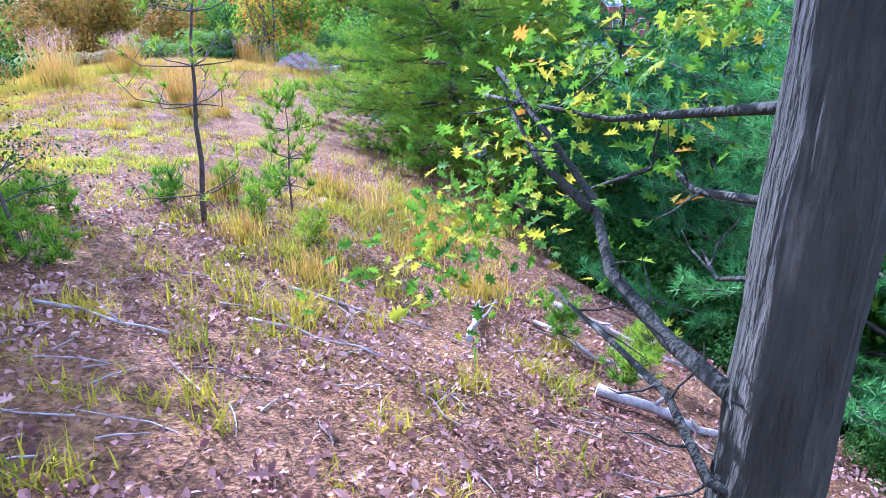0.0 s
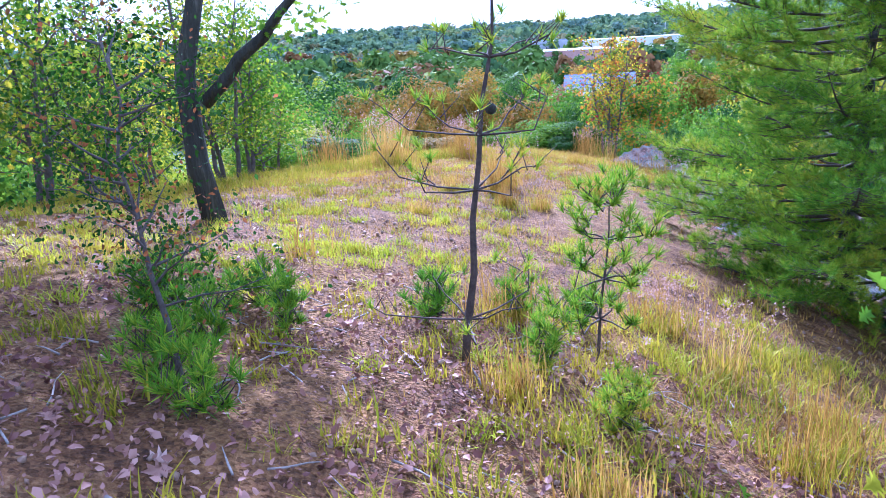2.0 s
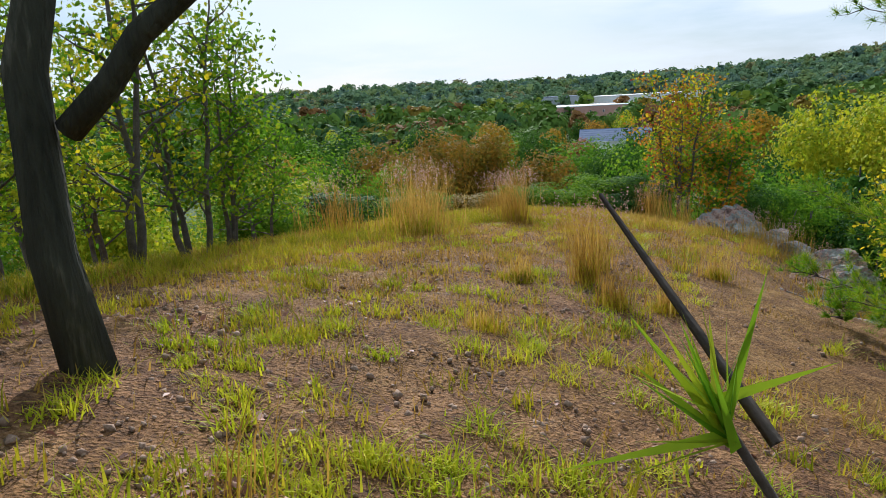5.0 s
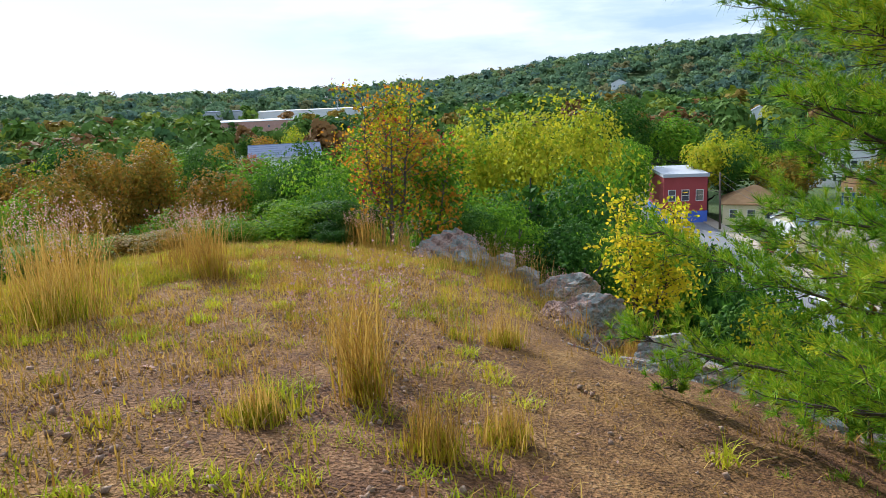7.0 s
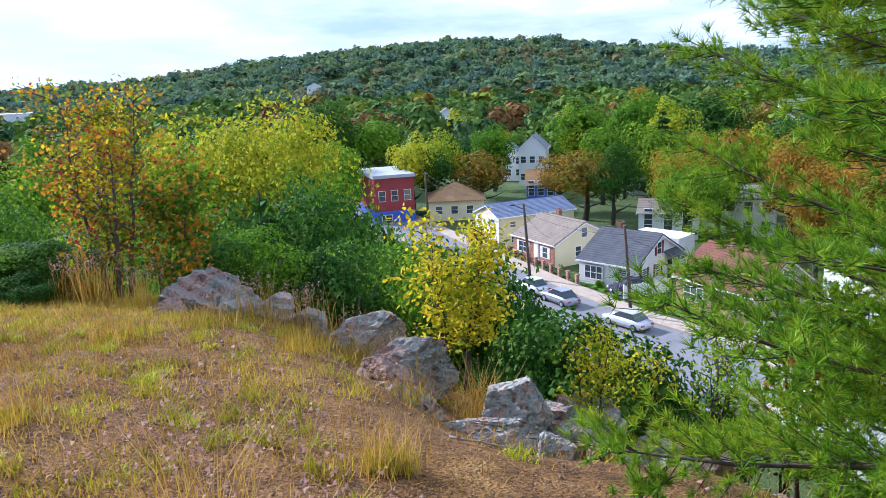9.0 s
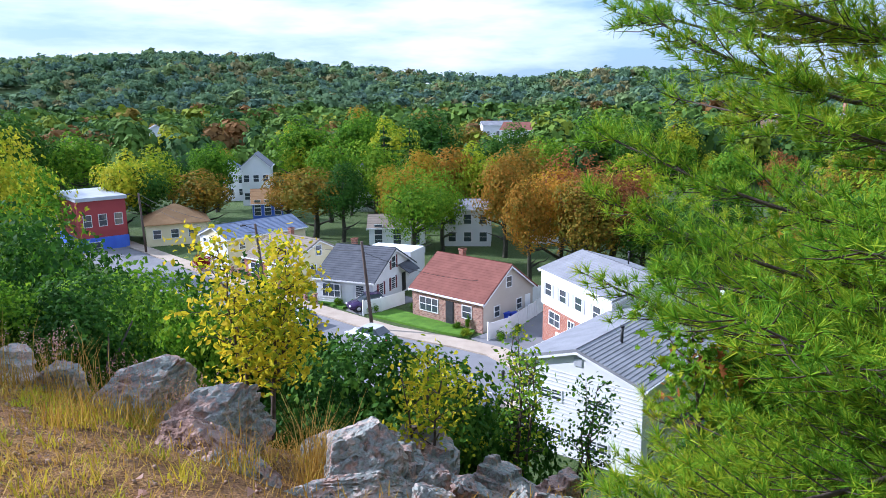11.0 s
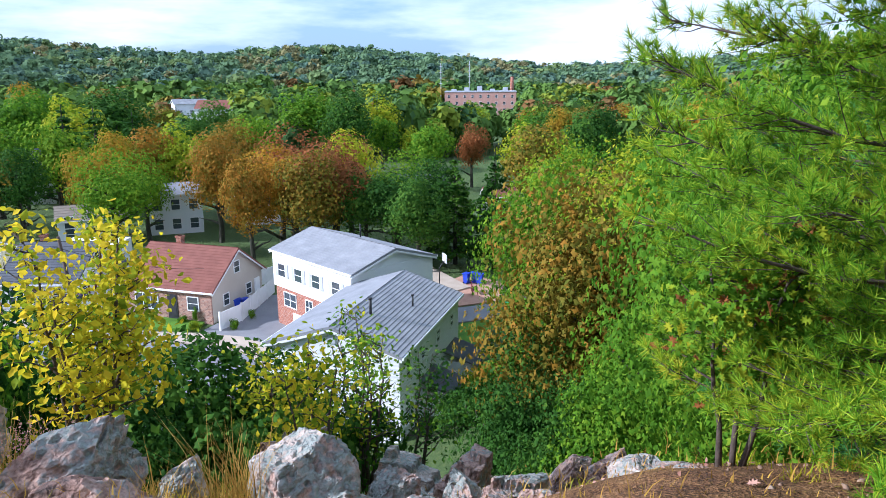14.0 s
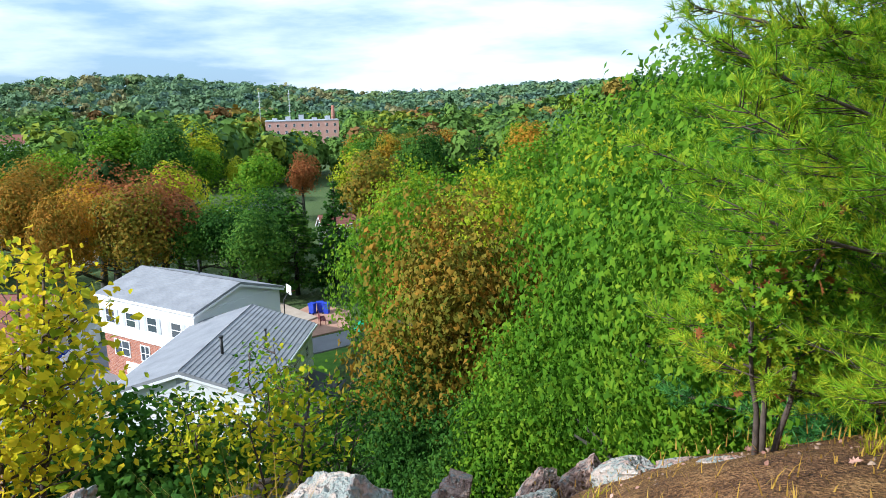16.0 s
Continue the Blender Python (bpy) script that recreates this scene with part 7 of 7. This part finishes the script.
def panel_fence(pts, h, label, z=STREET + 0.1, step=1.8):
    ob = new("fence")
    ob.location = (*pts[0], z)
    tagged(ob, label, "fence")
    for (x0, y0), (x1, y1) in zip(pts, pts[1:]):
        n = max(1, int(math.hypot(x1 - x0, y1 - y0) / step))
        w = math.degrees(math.atan2(y1 - y0, x1 - x0))
        ln = math.hypot(x1 - x0, y1 - y0) / n
        for i in range(n):
            m_ = pose(x0 + (x1 - x0) * i / n - pts[0][0], y0 + (y1 - y0) * i / n - pts[0][1], 0, 0, 0, w)
            bm = bmesh.new()
            box(bm, -0.06, 0.06, -0.06, 0.06, -0.3, h + 0.1, m_)
            part("post", bm, M["trim"], ob)
            bm = bmesh.new()
            box(bm, 0.06, ln - 0.06, -0.02, 0.02, 0.05, h, m_)
            part("panel", bm, M["trim"], ob)
            for k in range(5):
                bm = bmesh.new()
                box(bm, 0.06 + (ln - 0.12) * k / 5, 0.06 + (ln - 0.12) * k / 5 + 0.02, -0.03, 0.03, 0.05, h, m_)
                part("batten", bm, M["trim"], ob)
    return ob


panel_fence([(37.6, 53.4), (40.2, 53.3), (44, 54.4), (48, 55.6)], 1.5, "white vinyl panel fence along the driveway")
panel_fence([(34.7, 67.0), (36.6, 66.6), (40.0, 67.0)], 1.4, "white vinyl panel fence between two houses")
panel_fence([(44, 60), (50, 58), (56, 57)], 1.6, "white back yard fence")

ob = new("fence")
ob.location = (33.75, 93, STREET + 0.15)
tagged(ob, "low brick posts with an iron rail along the sidewalk", "fence")
for k in range(12):
    y = -k * 1.75
    bm = bmesh.new()
    box(bm, -0.17, 0.17, y - 0.17, y + 0.17, -0.2, 0.9)
    box(bm, -0.21, 0.21, y - 0.21, y + 0.21, 0.9, 1.0)
    part("post", bm, M["stone"], ob)
    if k < 11:
        bm = bmesh.new()
        for zz in (0.25, 0.7):
            box(bm, -0.02, 0.02, y - 1.58, y - 0.17, zz, zz + 0.04)
        for q in range(8):
            box(bm, -0.012, 0.012, y - 0.3 - q * 0.17, y - 0.276 - q * 0.17, 0.25, 0.74)
        part("railing", bm, M["iron"], ob)

# back deck of the white townhouse
ob = new("deck_fence")
ob.location = (29.4, 29.4, ground_at(29.4, 29.4))
tagged(ob, "weathered picket fence behind the townhouse", "fence")
for k in range(22):
    bm = bmesh.new()
    box(bm, k * 0.16, k * 0.16 + 0.09, -0.02, 0.02, -0.3, 1.1)
    part("picket", bm, M["dead_wood"], ob)
bm = bmesh.new()
box(bm, 0, 3.6, 0.02, 0.07, 0.85, 0.95)
box(bm, 0, 3.6, 0.02, 0.07, 0.2, 0.3)
part("rail", bm, M["dead_wood"], ob)


def bin_(x, y, m_, label, z=STREET + 0.1):
    ob = new("wheeled_bin")
    ob.matrix_world = pose(x, y, z, 0, 0, (x * 50) % 90)
    tagged(ob, label, "bin", "wheeled bins")
    bm = bmesh.new()
    v = box(bm, -0.27, 0.27, -0.3, 0.3, 0.05, 1.0)
    for q in v:
        if q.co.z < 0.5:
            q.co.x *= 0.8
            q.co.y *= 0.8
    part("body", bm, m_, ob)
    bm = bmesh.new()
    box(bm, -0.3, 0.3, -0.33, 0.35, 1.0, 1.08)
    part("lid", bm, m_, ob)
    for s in (-0.2, 0.2):
        bm = bmesh.new()
        bmesh.ops.create_cone(bm, cap_ends=True, segments=10, radius1=0.1, radius2=0.1, depth=0.06, matrix=pose(s, 0.28, 0.1, 0, 90))
        part("wheel", bm, M["tyre"], ob)


BINS = [(42.3, 55.4), (42.7, 54.9), (42.4, 50.3), (42.4, 49.8)]
for x, y in BINS:
    bin_(x, y, M["bin_blue"], "blue plastic wheeled bin beside the driveway")
for x, y in ((42.5, 57.6), (43.6, 58.2), (44.5, 57.2)):
    bin_(x, y, M["bin_red"], "red plastic bin in the yard behind the fence")

# small shrubs and the hydrant along the plots
for x, y, w, hh in ((39.0, 64.6, 0.9, 0.8), (38.6, 61.6, 0.8, 0.7), (38.0, 57.6, 1.0, 0.6), (38.4, 56.6, 0.5, 1.4), (37.2, 55.6, 1.2, 0.6), (34.9, 71.4, 1.0, 0.8), (35.8, 70.0, 0.9, 0.7), (38.3, 52.6, 1.0, 0.9), (34.7, 78.6, 1.0, 0.9), (35.5, 67.2, 1.3, 1.0), (41, 52.9, 0.8, 0.8), (36.0, 66.8, 0.8, 1.0)):
    bush(x, y, STREET + 0.2 + hh, w, "green" if w != 1.2 else "lime", "small clipped green garden shrub", hh + 0.2)
bush(32.3, 95.6, STREET + 2.4, 3.0, "red", "crimson-leaved shrub beside the house", 2.4)
hy = new("hydrant")
hy.location = (31.9, 46.6, STREET + 0.15)
tagged(hy, "dark short fire hydrant on the sidewalk", "hydrant")
bm = bmesh.new()
tube(bm, [(0, 0, -0.1), (0, 0, 0.5), (0, 0, 0.62), (0, 0, 0.72)], [0.12, 0.11, 0.14, 0.05], 10)
box(bm, -0.2, 0.2, -0.06, 0.06, 0.36, 0.48)
part("barrel", bm, M["iron"], hy)
for x, y in ((57.6, 38.6), (57.9, 39.3), (57.4, 39.9)):
    bin_(x, y, M["bin_blue"], "blue plastic wheeled bin in the back yard")

hoop = new("basketball_hoop")
hoop.matrix_world = pose(54.2, 41.4, STREET + 0.12, 0, 0, 40)
tagged(hoop, "free-standing basketball hoop with a white backboard", "basketball hoop")
bm = bmesh.new()
tube(bm, [(0, 0, 0), (0, 0, 2.2), (0, -0.5, 2.9)], [0.06, 0.055, 0.05], 8)
part("pole", bm, M["iron"], hoop)
bm = bmesh.new()
box(bm, -0.6, 0.6, -0.56, -0.5, 2.7, 3.5)
part("backboard", bm, M["trim"], hoop)
bm = bmesh.new()
tube(bm, [(0.23 * math.cos(a * 0.5236), -0.8 + 0.23 * math.sin(a * 0.5236), 2.95) for a in range(13)], [0.015] * 13, 5)
part("rim", bm, M["bin_red"], hoop)
bm = bmesh.new()
box(bm, -0.4, 0.4, -0.2, 0.7, 0, 0.22)
part("base", bm, M["iron"], hoop)

M["tarp"] = noisy("green_tarpaulin", [(0.3, (0.01, 0.25, 0.12)), (0.7, (0.02, 0.38, 0.2))], 3, 4, 0.5, 0.4, 12)
bm = bmesh.new()
bmesh.ops.create_icosphere(bm, subdivisions=3, radius=1.0)
for v in bm.verts:
    v.co *= 1 + 0.25 * noise.noise(v.co * 2.3)
    v.co = Vector((v.co.x * 1.1, v.co.y * 0.8, max(v.co.z, -0.1) * 0.6))
tarp = mesh_object("tarpaulin", bm, M["tarp"], None, True)
tarp.location = (53.6, 33.9, STREET + 0.12)
tagged(tarp, "green tarpaulin over a heap beside the yard", "tarpaulin")

bench = new("garden_bench")
bench.matrix_world = pose(54.6, 38.0, STREET + 0.12, 0, 0, 25)
tagged(bench, "red-brown wooden garden bench on the pavers", "bench")
for k in range(3):
    bm = bmesh.new()
    box(bm, -0.75, 0.75, -0.25 + 0.17 * k, -0.11 + 0.17 * k, 0.42, 0.46)
    part("seat_slat", bm, M["maroon"], bench)
    bm = bmesh.new()
    box(bm, -0.75, 0.75, 0.27, 0.31, 0.5 + 0.15 * k, 0.61 + 0.15 * k)
    part("back_slat", bm, M["maroon"], bench)
for x in (-0.68, 0.62):
    for y, top in ((-0.24, 0.42), (0.24, 0.94)):
        bm = bmesh.new()
        box(bm, x, x + 0.07, y, y + 0.06, 0, top)
        part("leg", bm, M["maroon"], bench)
